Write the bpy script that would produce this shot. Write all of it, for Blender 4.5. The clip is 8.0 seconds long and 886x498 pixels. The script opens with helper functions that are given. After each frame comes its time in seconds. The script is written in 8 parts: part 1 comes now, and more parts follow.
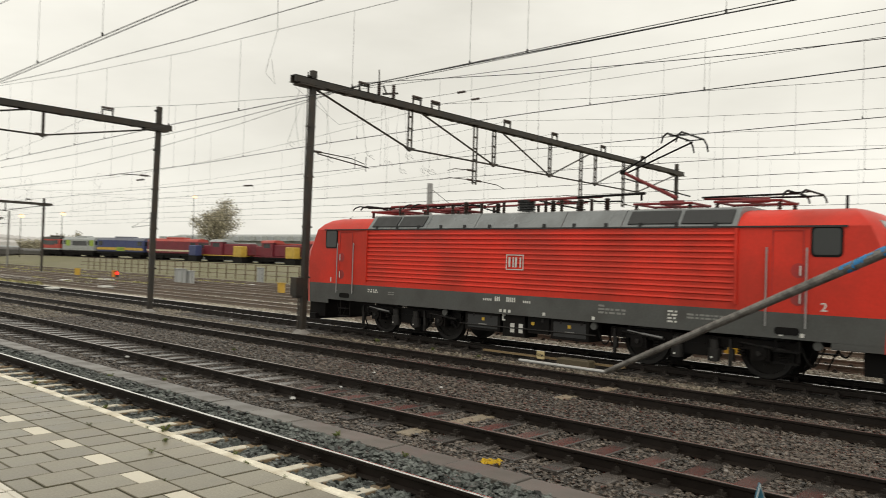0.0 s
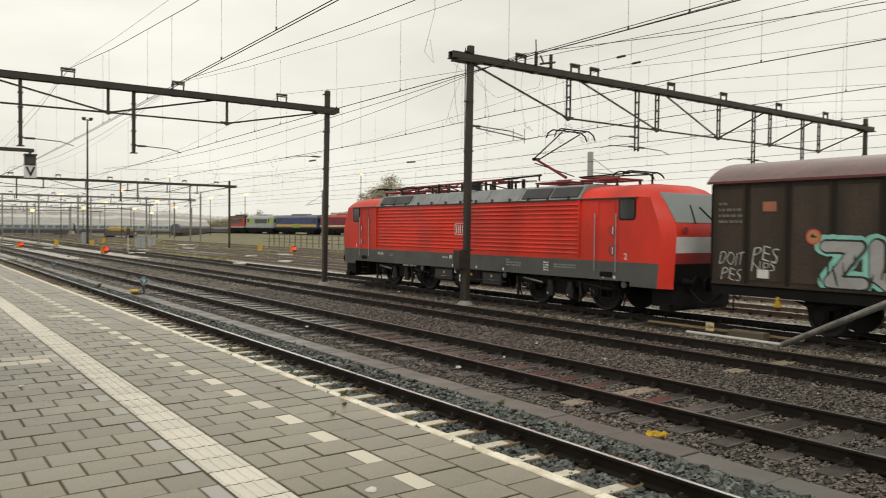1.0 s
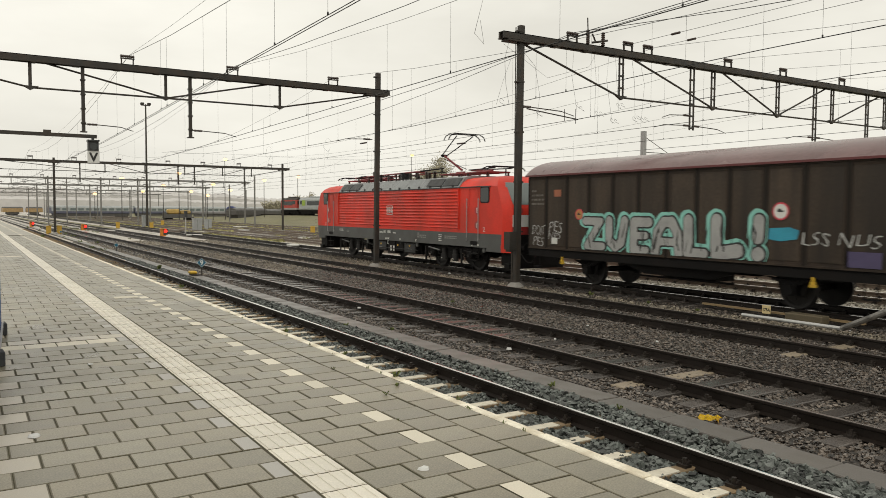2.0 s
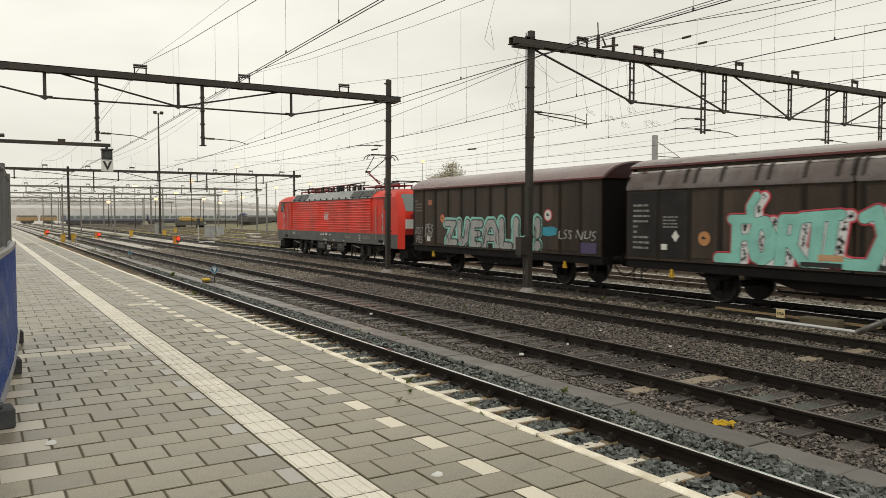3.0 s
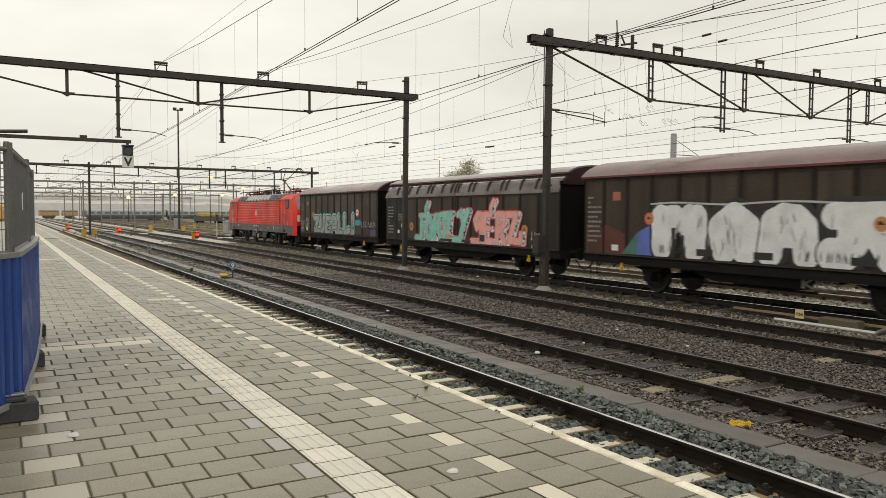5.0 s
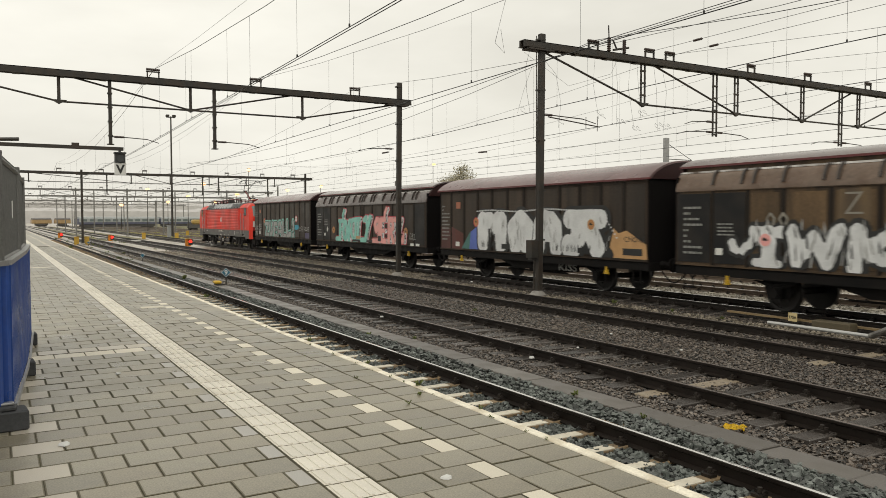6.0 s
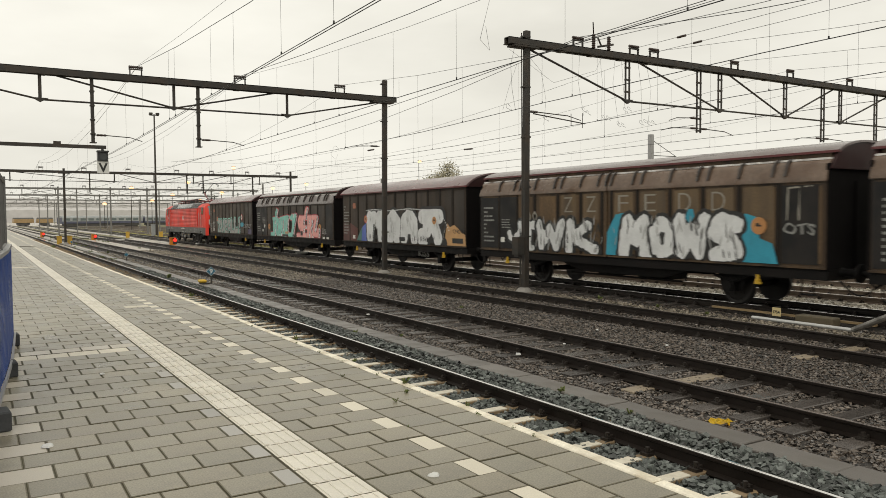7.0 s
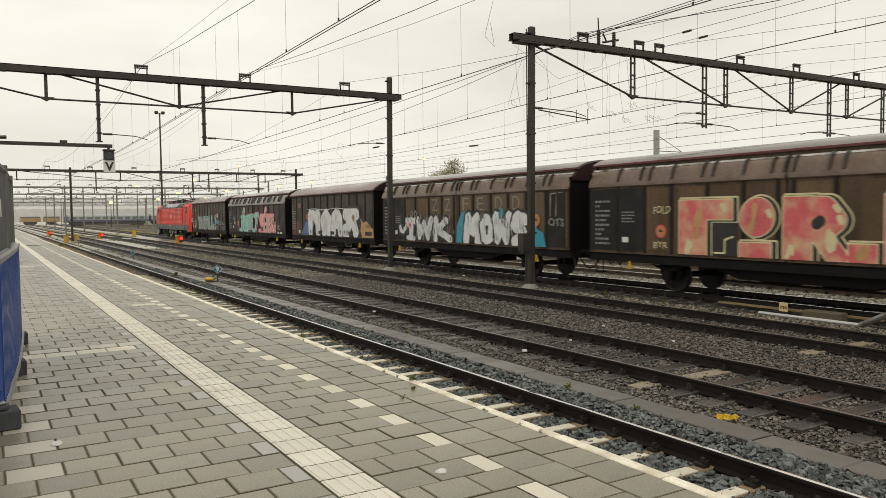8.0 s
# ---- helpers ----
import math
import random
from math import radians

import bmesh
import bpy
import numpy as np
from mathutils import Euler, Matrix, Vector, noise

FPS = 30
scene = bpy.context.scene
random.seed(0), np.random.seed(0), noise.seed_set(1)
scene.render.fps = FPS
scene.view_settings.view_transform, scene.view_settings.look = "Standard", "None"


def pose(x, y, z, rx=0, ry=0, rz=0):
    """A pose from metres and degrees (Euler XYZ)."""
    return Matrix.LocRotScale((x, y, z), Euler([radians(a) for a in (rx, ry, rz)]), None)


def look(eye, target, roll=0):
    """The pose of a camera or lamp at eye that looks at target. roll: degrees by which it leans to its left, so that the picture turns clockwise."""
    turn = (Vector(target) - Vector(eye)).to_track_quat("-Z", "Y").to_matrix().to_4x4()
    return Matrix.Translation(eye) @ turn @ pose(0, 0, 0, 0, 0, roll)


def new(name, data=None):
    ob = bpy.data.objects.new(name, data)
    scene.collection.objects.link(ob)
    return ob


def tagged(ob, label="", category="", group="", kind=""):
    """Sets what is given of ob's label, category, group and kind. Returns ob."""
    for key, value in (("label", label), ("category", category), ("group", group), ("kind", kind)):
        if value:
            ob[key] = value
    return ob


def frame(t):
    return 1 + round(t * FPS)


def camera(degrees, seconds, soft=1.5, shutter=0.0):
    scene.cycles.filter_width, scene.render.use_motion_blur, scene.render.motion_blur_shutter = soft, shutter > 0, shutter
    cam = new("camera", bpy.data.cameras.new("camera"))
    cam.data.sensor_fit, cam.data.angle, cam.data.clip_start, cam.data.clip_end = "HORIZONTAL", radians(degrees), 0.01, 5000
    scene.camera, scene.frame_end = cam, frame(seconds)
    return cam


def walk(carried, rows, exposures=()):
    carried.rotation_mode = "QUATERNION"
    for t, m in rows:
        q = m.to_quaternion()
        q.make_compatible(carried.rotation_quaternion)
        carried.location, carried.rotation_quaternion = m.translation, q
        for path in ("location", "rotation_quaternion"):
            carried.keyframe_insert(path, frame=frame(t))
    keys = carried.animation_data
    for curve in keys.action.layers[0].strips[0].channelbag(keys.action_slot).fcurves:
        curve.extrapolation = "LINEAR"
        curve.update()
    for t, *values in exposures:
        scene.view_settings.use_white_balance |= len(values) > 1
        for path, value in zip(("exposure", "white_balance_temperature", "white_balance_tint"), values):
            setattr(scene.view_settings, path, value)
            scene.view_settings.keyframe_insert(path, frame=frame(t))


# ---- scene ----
cam = camera(60.6, 8.0, soft=0.55, shutter=0.3)

PATH = [
    (0, (0.122, 0.248, 2.239), (1.6072, 1.5876, 2.2742), 1.84),
    (0.5, (0.081, 0.183, 2.264), (1.4041, 1.6826, 2.3091), 1.3),
    (1, (0.027, 0.122, 2.271), (1.1989, 1.7423, 2.2204), 0.57),
    (1.5, (-0.001, 0.082, 2.288), (1.0885, 1.7555, 2.183), 0.6),
    (3, (-0.025, 0.06, 2.3), (1.0104, 1.7685, 2.2131), -0.1),
    (3.5, (-0.036, 0.045, 2.301), (0.9781, 1.7658, 2.2074), 0.0),
    (4, (-0.046, 0.037, 2.306), (0.9596, 1.7623, 2.208), 0.1),
    (4.5, (-0.049, 0.033, 2.306), (0.948, 1.7638, 2.2076), 0.3),
    (6, (-0.026, 0.037, 2.306), (0.9854, 1.7609, 2.2266), -0.1),
    (6.5, (-0.029, 0.037, 2.305), (1.0063, 1.7467, 2.2246), -0.1),
    (7, (-0.02, 0.045, 2.306), (1.0224, 1.7501, 2.2192), -0.4),
    (7.5, (-0.023, 0.039, 2.303), (1.0141, 1.7466, 2.2156), -0.51),
    (8, (-0.026, 0.044, 2.305), (1.0032, 1.7556, 2.2102), -0.7),
]
walk(cam, [(t, look(eye, target, roll)) for t, eye, target, roll in PATH], [(0, 0.0, 6800, 7), (8, 0.0, 6800, 7)])

# ---- sky and sun: an overcast wet afternoon ----
world = bpy.data.worlds.new("overcast_sky")
scene.world = world
world.use_nodes = True
wn, wl = world.node_tree.nodes, world.node_tree.links
wn.clear()
w_out = wn.new("ShaderNodeOutputWorld")
w_bg = wn.new("ShaderNodeBackground")
w_sky = wn.new("ShaderNodeTexSky")
w_sky.sky_type, w_sky.sun_disc = "NISHITA", False
w_sky.sun_elevation, w_sky.sun_rotation = radians(38), radians(215)
w_sky.air_density, w_sky.dust_density, w_sky.ozone_density = 1.0, 4.0, 1.0
w_grey = wn.new("ShaderNodeHueSaturation")
w_grey.inputs["Saturation"].default_value = 0.10
w_co = wn.new("ShaderNodeTexCoord")
w_map = wn.new("ShaderNodeMapping")
w_map.inputs["Scale"].default_value = (1.0, 1.0, 3.2)
w_noise = wn.new("ShaderNodeTexNoise")
w_noise.inputs["Scale"].default_value = 2.3
w_noise.inputs["Detail"].default_value = 6
w_noise.inputs["Roughness"].default_value = 0.5
w_ramp = wn.new("ShaderNodeValToRGB")
w_ramp.color_ramp.elements[0].position, w_ramp.color_ramp.elements[0].color = 0.30, (8.2, 8.0, 7.5, 1)
w_ramp.color_ramp.elements[1].position, w_ramp.color_ramp.elements[1].color = 0.68, (10.8, 10.6, 10.05, 1)
w_mix = wn.new("ShaderNodeMix")
w_mix.data_type = "RGBA"
w_mix.inputs[0].default_value = 0.88
w_bg.inputs["Strength"].default_value = 0.1
wl.new(w_co.outputs["Generated"], w_map.inputs["Vector"])
wl.new(w_map.outputs["Vector"], w_noise.inputs["Vector"])
wl.new(w_noise.outputs["Fac"], w_ramp.inputs["Fac"])
wl.new(w_sky.outputs["Color"], w_grey.inputs["Color"])
wl.new(w_grey.outputs["Color"], w_mix.inputs[6])
wl.new(w_ramp.outputs["Color"], w_mix.inputs[7])
wl.new(w_mix.outputs[2], w_bg.inputs["Color"])
wl.new(w_bg.outputs["Background"], w_out.inputs["Surface"])

sun = new("sun", bpy.data.lights.new("sun", "SUN"))
sun.data.energy, sun.data.angle, sun.data.color = 0.7, radians(25), (1.0, 0.96, 0.9)
sun.matrix_world = look((-30, -40, 60), (0, 0, 0))
scene.view_settings.exposure = 0.0


# ---- materials ----
def mat(name, col, rough=0.6, metal=0.0, var=0.2, scale=3.0, fine=60.0, bump=0.15, depth=0.01, rand=0.0,
        dirt=None, dirt_amount=0.5, dirt_scale=1.5, streak=False, island=0.0, emit=0.0, coat=0.0, stretch=(1, 1, 1), rough_var=0.12, spec=0.5, col2=None):
    """Base colour with two scales of variation, fine relief, and stains of another colour."""
    m = bpy.data.materials.new(name)
    m.use_nodes = True
    n, k = m.node_tree.nodes, m.node_tree.links
    b = n["Principled BSDF"]
    b.inputs["Metallic"].default_value = metal
    b.inputs["Coat Weight"].default_value = coat
    b.inputs["Coat Roughness"].default_value = 0.12
    b.inputs["Specular IOR Level"].default_value = spec
    co = n.new("ShaderNodeTexCoord")
    mp = n.new("ShaderNodeMapping")
    mp.inputs["Scale"].default_value = stretch
    k.new(co.outputs["Object"], mp.inputs["Vector"])

    def tex(s, detail):
        t = n.new("ShaderNodeTexNoise")
        t.inputs["Scale"].default_value, t.inputs["Detail"].default_value = s, detail
        k.new(mp.outputs["Vector"], t.inputs["Vector"])
        return t

    big, small = tex(scale, 4), tex(fine, 3)
    add = n.new("ShaderNodeMath")
    add.operation = "ADD"
    k.new(big.outputs["Fac"], add.inputs[0])
    k.new(small.outputs["Fac"], add.inputs[1])
    val = n.new("ShaderNodeMapRange")
    val.inputs["From Min"].default_value, val.inputs["From Max"].default_value = 0.6, 1.4
    val.inputs["To Min"].default_value, val.inputs["To Max"].default_value = 1 - var, 1 + var
    k.new(add.outputs[0], val.inputs["Value"])
    last = val.outputs["Result"]
    if rand or island:
        src = n.new("ShaderNodeObjectInfo").outputs["Random"] if rand else n.new("ShaderNodeNewGeometry").outputs["Random Per Island"]
        rr = n.new("ShaderNodeMapRange")
        rr.inputs["To Min"].default_value, rr.inputs["To Max"].default_value = 1 - (rand or island), 1 + (rand or island)
        k.new(src, rr.inputs["Value"])
        mul = n.new("ShaderNodeMath")
        mul.operation = "MULTIPLY"
        k.new(last, mul.inputs[0])
        k.new(rr.outputs["Result"], mul.inputs[1])
        last = mul.outputs[0]
    mixv = n.new("ShaderNodeVectorMath")
    mixv.operation = "SCALE"
    mixv.inputs[0].default_value = col
    k.new(last, mixv.inputs["Scale"])
    out = mixv.outputs["Vector"]
    if col2:
        mixv.inputs[0].default_value = (1, 1, 1)
        hop = n.new("ShaderNodeMath")
        hop.operation = "MULTIPLY"
        hop.inputs[1].default_value = 17.31
        k.new((n.new("ShaderNodeObjectInfo").outputs["Random"] if rand else n.new("ShaderNodeNewGeometry").outputs["Random Per Island"]), hop.inputs[0])
        fr = n.new("ShaderNodeMath")
        fr.operation = "FRACT"
        k.new(hop.outputs[0], fr.inputs[0])
        hue = n.new("ShaderNodeMix")
        hue.data_type = "RGBA"
        k.new(fr.outputs[0], hue.inputs[0])
        hue.inputs[6].default_value, hue.inputs[7].default_value = (*col, 1), (*col2, 1)
        k.new(hue.outputs[2], mixv.inputs[0])
    if dirt:
        dm = n.new("ShaderNodeMapping")
        dm.inputs["Scale"].default_value = (1, 1, 0.12) if streak else (1, 1, 1)
        k.new(co.outputs["Object"], dm.inputs["Vector"])
        dn = n.new("ShaderNodeTexNoise")
        dn.inputs["Scale"].default_value, dn.inputs["Detail"].default_value = dirt_scale, 6
        k.new(dm.outputs["Vector"], dn.inputs["Vector"])
        dr = n.new("ShaderNodeMapRange")
        dr.inputs["From Min"].default_value, dr.inputs["From Max"].default_value = 0.42, 0.72
        dr.inputs["To Max"].default_value = dirt_amount
        k.new(dn.outputs["Fac"], dr.inputs["Value"])
        dx = n.new("ShaderNodeMix")
        dx.data_type = "RGBA"
        k.new(dr.outputs["Result"], dx.inputs[0])
        k.new(out, dx.inputs[6])
        dx.inputs[7].default_value = (*dirt, 1)
        out = dx.outputs[2]
    k.new(out, b.inputs["Base Color"])
    rv = n.new("ShaderNodeMapRange")
    rv.inputs["From Min"].default_value, rv.inputs["From Max"].default_value = 0.3, 0.7
    rv.inputs["To Min"].default_value, rv.inputs["To Max"].default_value = max(rough - rough_var, 0.03), min(rough + rough_var, 1)
    k.new(big.outputs["Fac"], rv.inputs["Value"])
    k.new(rv.outputs["Result"], b.inputs["Roughness"])
    if bump:
        bp = n.new("ShaderNodeBump")
        bp.inputs["Strength"].default_value, bp.inputs["Distance"].default_value = bump, depth
        k.new(small.outputs["Fac"], bp.inputs["Height"])
        k.new(bp.outputs["Normal"], b.inputs["Normal"])
    if emit:
        b.inputs["Emission Color"].default_value = (*col, 1)
        b.inputs["Emission Strength"].default_value = emit
    return m


# open ballast is paled in its colour to stand for far haze
M_BALLAST = mat("haze_paled_wet_ballast", (0.36, 0.315, 0.255), 0.32, var=0.4, scale=0.6, fine=22, bump=0.4, depth=0.04, dirt=(0.20, 0.175, 0.135), dirt_amount=0.6, dirt_scale=0.25)
M_STONE_B = mat("brown_ballast_stone", (0.090, 0.073, 0.060), 0.22, var=0.35, scale=0.5, fine=40, island=0.85, bump=0.2)
M_STONE_G = mat("blue_grey_ballast_stone", (0.083, 0.092, 0.085), 0.34, var=0.35, scale=0.5, fine=40, island=0.85, bump=0.2)
M_STONE_L = mat("pale_ballast_stone", (0.36, 0.33, 0.275), 0.7, var=0.25, scale=0.5, fine=40, island=0.5, bump=0.3)
M_SLEEPER = mat("wet_hardwood_sleeper", (0.060, 0.052, 0.047), 0.18, var=0.45, scale=2, fine=30, bump=0.2, rand=0.4, stretch=(0.15, 1, 1))
M_SLEEPER_NEW = mat("pale_new_sleeper", (0.24, 0.195, 0.14), 0.45, var=0.25, scale=2, fine=30, bump=0.4, stretch=(0.15, 1, 1))
M_SLEEPER_C = mat("stained_concrete_sleeper", (0.26, 0.185, 0.105), 0.7, var=0.3, scale=3, fine=30, bump=0.2, rand=0.15, dirt=(0.08, 0.055, 0.035), dirt_amount=0.8, dirt_scale=2.5)
M_RAIL = mat("rusty_rail_steel", (0.014, 0.0098, 0.0075), 0.5, 0.1, var=0.4, scale=1.5, fine=40, bump=0.2, spec=0.3)
# rusty yard rails, paled in the colour for haze over distance
M_RAIL_YARD = mat("haze_paled_rusty_rail", (0.15, 0.115, 0.09), 0.5, 0.1, var=0.35, scale=1.5, fine=40, bump=0.2)
M_RAIL_TOP = mat("polished_rail_head", (0.78, 0.77, 0.75), 0.10, 1.0, var=0.1, bump=0.0, rough_var=0.04)
M_RAIL_DULL = mat("dull_rail_head", (0.24, 0.20, 0.18), 0.32, 0.8, var=0.25, bump=0.05)
M_CLIP = mat("dark_rail_fastening", (0.03, 0.024, 0.02), 0.4, 0.3, var=0.3)
M_TILE = mat("grey_paving", (0.238, 0.218, 0.165), 0.34, rough_var=0.07, var=0.55, scale=3.2, fine=90, bump=0.12, depth=0.003, rand=0.14, dirt=(0.155, 0.142, 0.10), dirt_amount=0.75, dirt_scale=1.6, col2=(0.236, 0.208, 0.152))
M_TILE_J = mat("grey_paving_far", (0.238, 0.218, 0.165), 0.34, rough_var=0.07, var=0.55, scale=3.2, fine=90, bump=0.12, depth=0.003, island=0.14, dirt=(0.155, 0.142, 0.10), dirt_amount=0.75, dirt_scale=1.6, col2=(0.236, 0.208, 0.152))
M_TILE_W = mat("white_paving", (0.66, 0.61, 0.50), 0.5, var=0.14, scale=3, fine=100, bump=0.1, depth=0.004, rand=0.1, dirt=(0.42, 0.38, 0.30), dirt_amount=0.5)
M_TILE_P = mat("pale_grey_paving", (0.46, 0.42, 0.35), 0.4, var=0.2, scale=3, fine=150, bump=0.15, depth=0.004, rand=0.12, dirt=(0.28, 0.24, 0.19), dirt_amount=0.6)
M_TILE_BL = mat("bluish_paving", (0.35, 0.335, 0.31), 0.4, var=0.2, scale=3, fine=150, bump=0.15, depth=0.004, rand=0.1)
M_TACTILE = mat("cream_tactile_paving", (0.70, 0.66, 0.575), 0.5, var=0.15, scale=3, fine=80, bump=0.1, depth=0.004, rand=0.08, dirt=(0.48, 0.43, 0.34), dirt_amount=0.5, dirt_scale=2.5)
M_KERB = mat("cream_painted_edge", (0.84, 0.785, 0.65), 0.6, var=0.2, scale=4, fine=60, bump=0.2, dirt=(0.42, 0.34, 0.22), dirt_amount=0.7, dirt_scale=5)
M_JOINT = mat("dark_sandy_joint", (0.06, 0.05, 0.028), 0.9, var=0.4, scale=1.5, fine=60, bump=0.4, dirt=(0.062, 0.068, 0.022), dirt_amount=0.55, dirt_scale=1.2)
M_CONC = mat("weathered_concrete", (0.26, 0.245, 0.225), 0.6, var=0.2, scale=1.5, fine=50, bump=0.25, dirt=(0.14, 0.125, 0.11), dirt_amount=0.6)
M_CONC_W = mat("pale_concrete_footing", (0.42, 0.41, 0.39), 0.7, var=0.2, scale=3, fine=40, bump=0.4, dirt=(0.2, 0.18, 0.15), dirt_amount=0.6)
M_DUCT = mat("wet_cable_trough_lid", (0.135, 0.122, 0.11), 0.38, var=0.25, scale=2, fine=50, bump=0.12, rand=0.2, dirt=(0.08, 0.07, 0.058), dirt_amount=0.6)
M_MAST = mat("weathered_dark_steel", (0.034, 0.031, 0.027), 0.6, 0.2, var=0.3, scale=2, fine=30, bump=0.2, dirt=(0.07, 0.047, 0.03), dirt_amount=0.5, dirt_scale=3)
M_WIRE = mat("dark_wire", (0.03, 0.03, 0.03), 0.6, 0.3, bump=0)
M_INSUL = mat("brown_insulator", (0.045, 0.03, 0.025), 0.35, var=0.1, bump=0)
M_GALV = mat("galvanised_steel", (0.36, 0.36, 0.36), 0.45, 0.6, var=0.2, scale=6, fine=60, bump=0.08)
M_GRASS = mat("rough_grass", (0.17, 0.16, 0.085), 0.9, var=0.4, scale=0.25, fine=8, bump=0.8, depth=0.08, dirt=(0.22, 0.198, 0.14), dirt_amount=0.75, dirt_scale=0.12)
# pale gravel, its colour raised further for the haze
M_GRAVEL = mat("pale_yard_gravel", (0.45, 0.41, 0.345), 0.45, var=0.35, scale=0.3, fine=20, bump=0.5, depth=0.04, dirt=(0.24, 0.21, 0.165), dirt_amount=0.7, dirt_scale=0.2)

# yard sleepers lightened: haze and wet sheen put into the colour
M_SLEEPER_Y = mat("haze_paled_yard_sleeper", (0.29, 0.26, 0.215), 0.25, var=0.4, scale=2, fine=30, bump=0.4, rand=0.3, stretch=(0.15, 1, 1))
M_STONE_Y = mat("yellowish_ballast_stone", (0.185, 0.157, 0.12), 0.36, var=0.3, scale=0.4, fine=40, island=0.6, bump=0.2)
M_TILE_EDGE = mat("soiled_tile_edge", (0.150, 0.132, 0.092), 0.7, var=0.5, scale=4, fine=60, bump=0.2, dirt=(0.075, 0.078, 0.035), dirt_amount=0.6, dirt_scale=2)
M_LIME = mat("limewashed_concrete", (0.66, 0.62, 0.52), 0.7, var=0.2, scale=3, fine=30, bump=0.2, rand=0.1, dirt=(0.36, 0.30, 0.22), dirt_amount=0.6, dirt_scale=3)



# ---- modelling helpers ----
def part(name, bm, material, parent=None, label="", smooth=False):
    """Links a bmesh as one mesh object under a thing or a part."""
    me = bpy.data.meshes.new(name)
    bm.to_mesh(me)
    bm.free()
    for m in material if isinstance(material, (list, tuple)) else [material]:
        me.materials.append(m)
    if smooth:
        me.shade_smooth()
        me.set_sharp_from_angle(angle=radians(38))
    ob = new(name, me)
    if parent:
        ob.parent = parent
    if label:
        ob["label"] = label
    return ob


def shared(name, me, parent, loc, rot=0.0):
    ob = new(name, me)
    ob.parent, ob.location, ob.rotation_euler = parent, loc, (0, 0, rot)
    return ob


def thing(name, label, category, group="", kind="", m=None):
    ob = new(name)
    if m:
        ob.matrix_basis = m
    return tagged(ob, label, category, group, kind)


def box(bm, x0, x1, y0, y1, z0, z1, mi=0, bevel=0.0):
    v = [bm.verts.new(p) for p in ((x0, y0, z0), (x1, y0, z0), (x1, y1, z0), (x0, y1, z0), (x0, y0, z1), (x1, y0, z1), (x1, y1, z1), (x0, y1, z1))]
    f = [bm.faces.new([v[i] for i in q]) for q in ((3, 2, 1, 0), (4, 5, 6, 7), (0, 1, 5, 4), (1, 2, 6, 5), (2, 3, 7, 6), (3, 0, 4, 7))]
    for a in f:
        a.material_index = mi
    if bevel:
        r = bmesh.ops.bevel(bm, geom=list({e for a in f for e in a.edges}), offset=bevel, segments=1, affect="EDGES")
        for a in r["faces"]:
            a.material_index = mi
    return bm


def boxes(*rows):
    bm = bmesh.new()
    for r in rows:
        box(bm, *r)
    return bm


def rod(bm, a, b, r, n=8, r2=None, mi=0):
    """A closed round bar from a to b."""
    a, b = Vector(a), Vector(b)
    q = (b - a).to_track_quat("Z", "Y")
    rings = []
    for p, rr in ((a, r), (b, r if r2 is None else r2)):
        rings.append([bm.verts.new(p + q @ Vector((rr * math.cos(math.tau * i / n), rr * math.sin(math.tau * i / n), 0))) for i in range(n)])
    for i in range(n):
        bm.faces.new((rings[0][i], rings[0][(i + 1) % n], rings[1][(i + 1) % n], rings[1][i])).material_index = mi
    bm.faces.new(rings[0][::-1]).material_index = mi
    bm.faces.new(rings[1]).material_index = mi
    return bm


def rods(*rows, n=8):
    bm = bmesh.new()
    for r in rows:
        rod(bm, *r, **({} if len(r) > 3 else {"n": n}))
    return bm


def lathe(bm, profile, axis="Z", centre=(0, 0, 0), n=20, mi=0):
    """A turned shape; profile rows are (radius, along)."""
    c = Vector(centre)
    rings = []
    for r, h in profile:
        ring = []
        for i in range(n):
            a = math.tau * i / n
            u, w = r * math.cos(a), r * math.sin(a)
            ring.append(bm.verts.new(c + (Vector((u, w, h)) if axis == "Z" else Vector((h, u, w)) if axis == "X" else Vector((w, h, u)))))
        rings.append(ring)
    for p, q in zip(rings, rings[1:]):
        for i in range(n):
            bm.faces.new((p[i], p[(i + 1) % n], q[(i + 1) % n], q[i])).material_index = mi
    bm.faces.new(rings[0][::-1]).material_index = mi
    bm.faces.new(rings[-1]).material_index = mi
    return bm


def prism(bm, pts, y0, y1, mi=0):
    """A closed outline of (x, z) drawn out along y."""
    a = [bm.verts.new((x, y0, z)) for x, z in pts]
    b = [bm.verts.new((x, y1, z)) for x, z in pts]
    n = len(pts)
    for i in range(n):
        bm.faces.new((a[i], a[(i + 1) % n], b[(i + 1) % n], b[i])).material_index = mi
    bm.faces.new(a[::-1]).material_index = mi
    bm.faces.new(b).material_index = mi
    return bm


def prism_x(bm, pts, x0, x1, mi=0):
    """A closed outline of (y, z) drawn out along x."""
    a = [bm.verts.new((x0, y, z)) for y, z in pts]
    b = [bm.verts.new((x1, y, z)) for y, z in pts]
    n = len(pts)
    for i in range(n):
        bm.faces.new((a[i], a[(i + 1) % n], b[(i + 1) % n], b[i])).material_index = mi
    bm.faces.new(a[::-1]).material_index = mi
    bm.faces.new(b).material_index = mi
    return bm


def normals(bm):
    bmesh.ops.recalc_face_normals(bm, faces=bm.faces[:])
    return bm


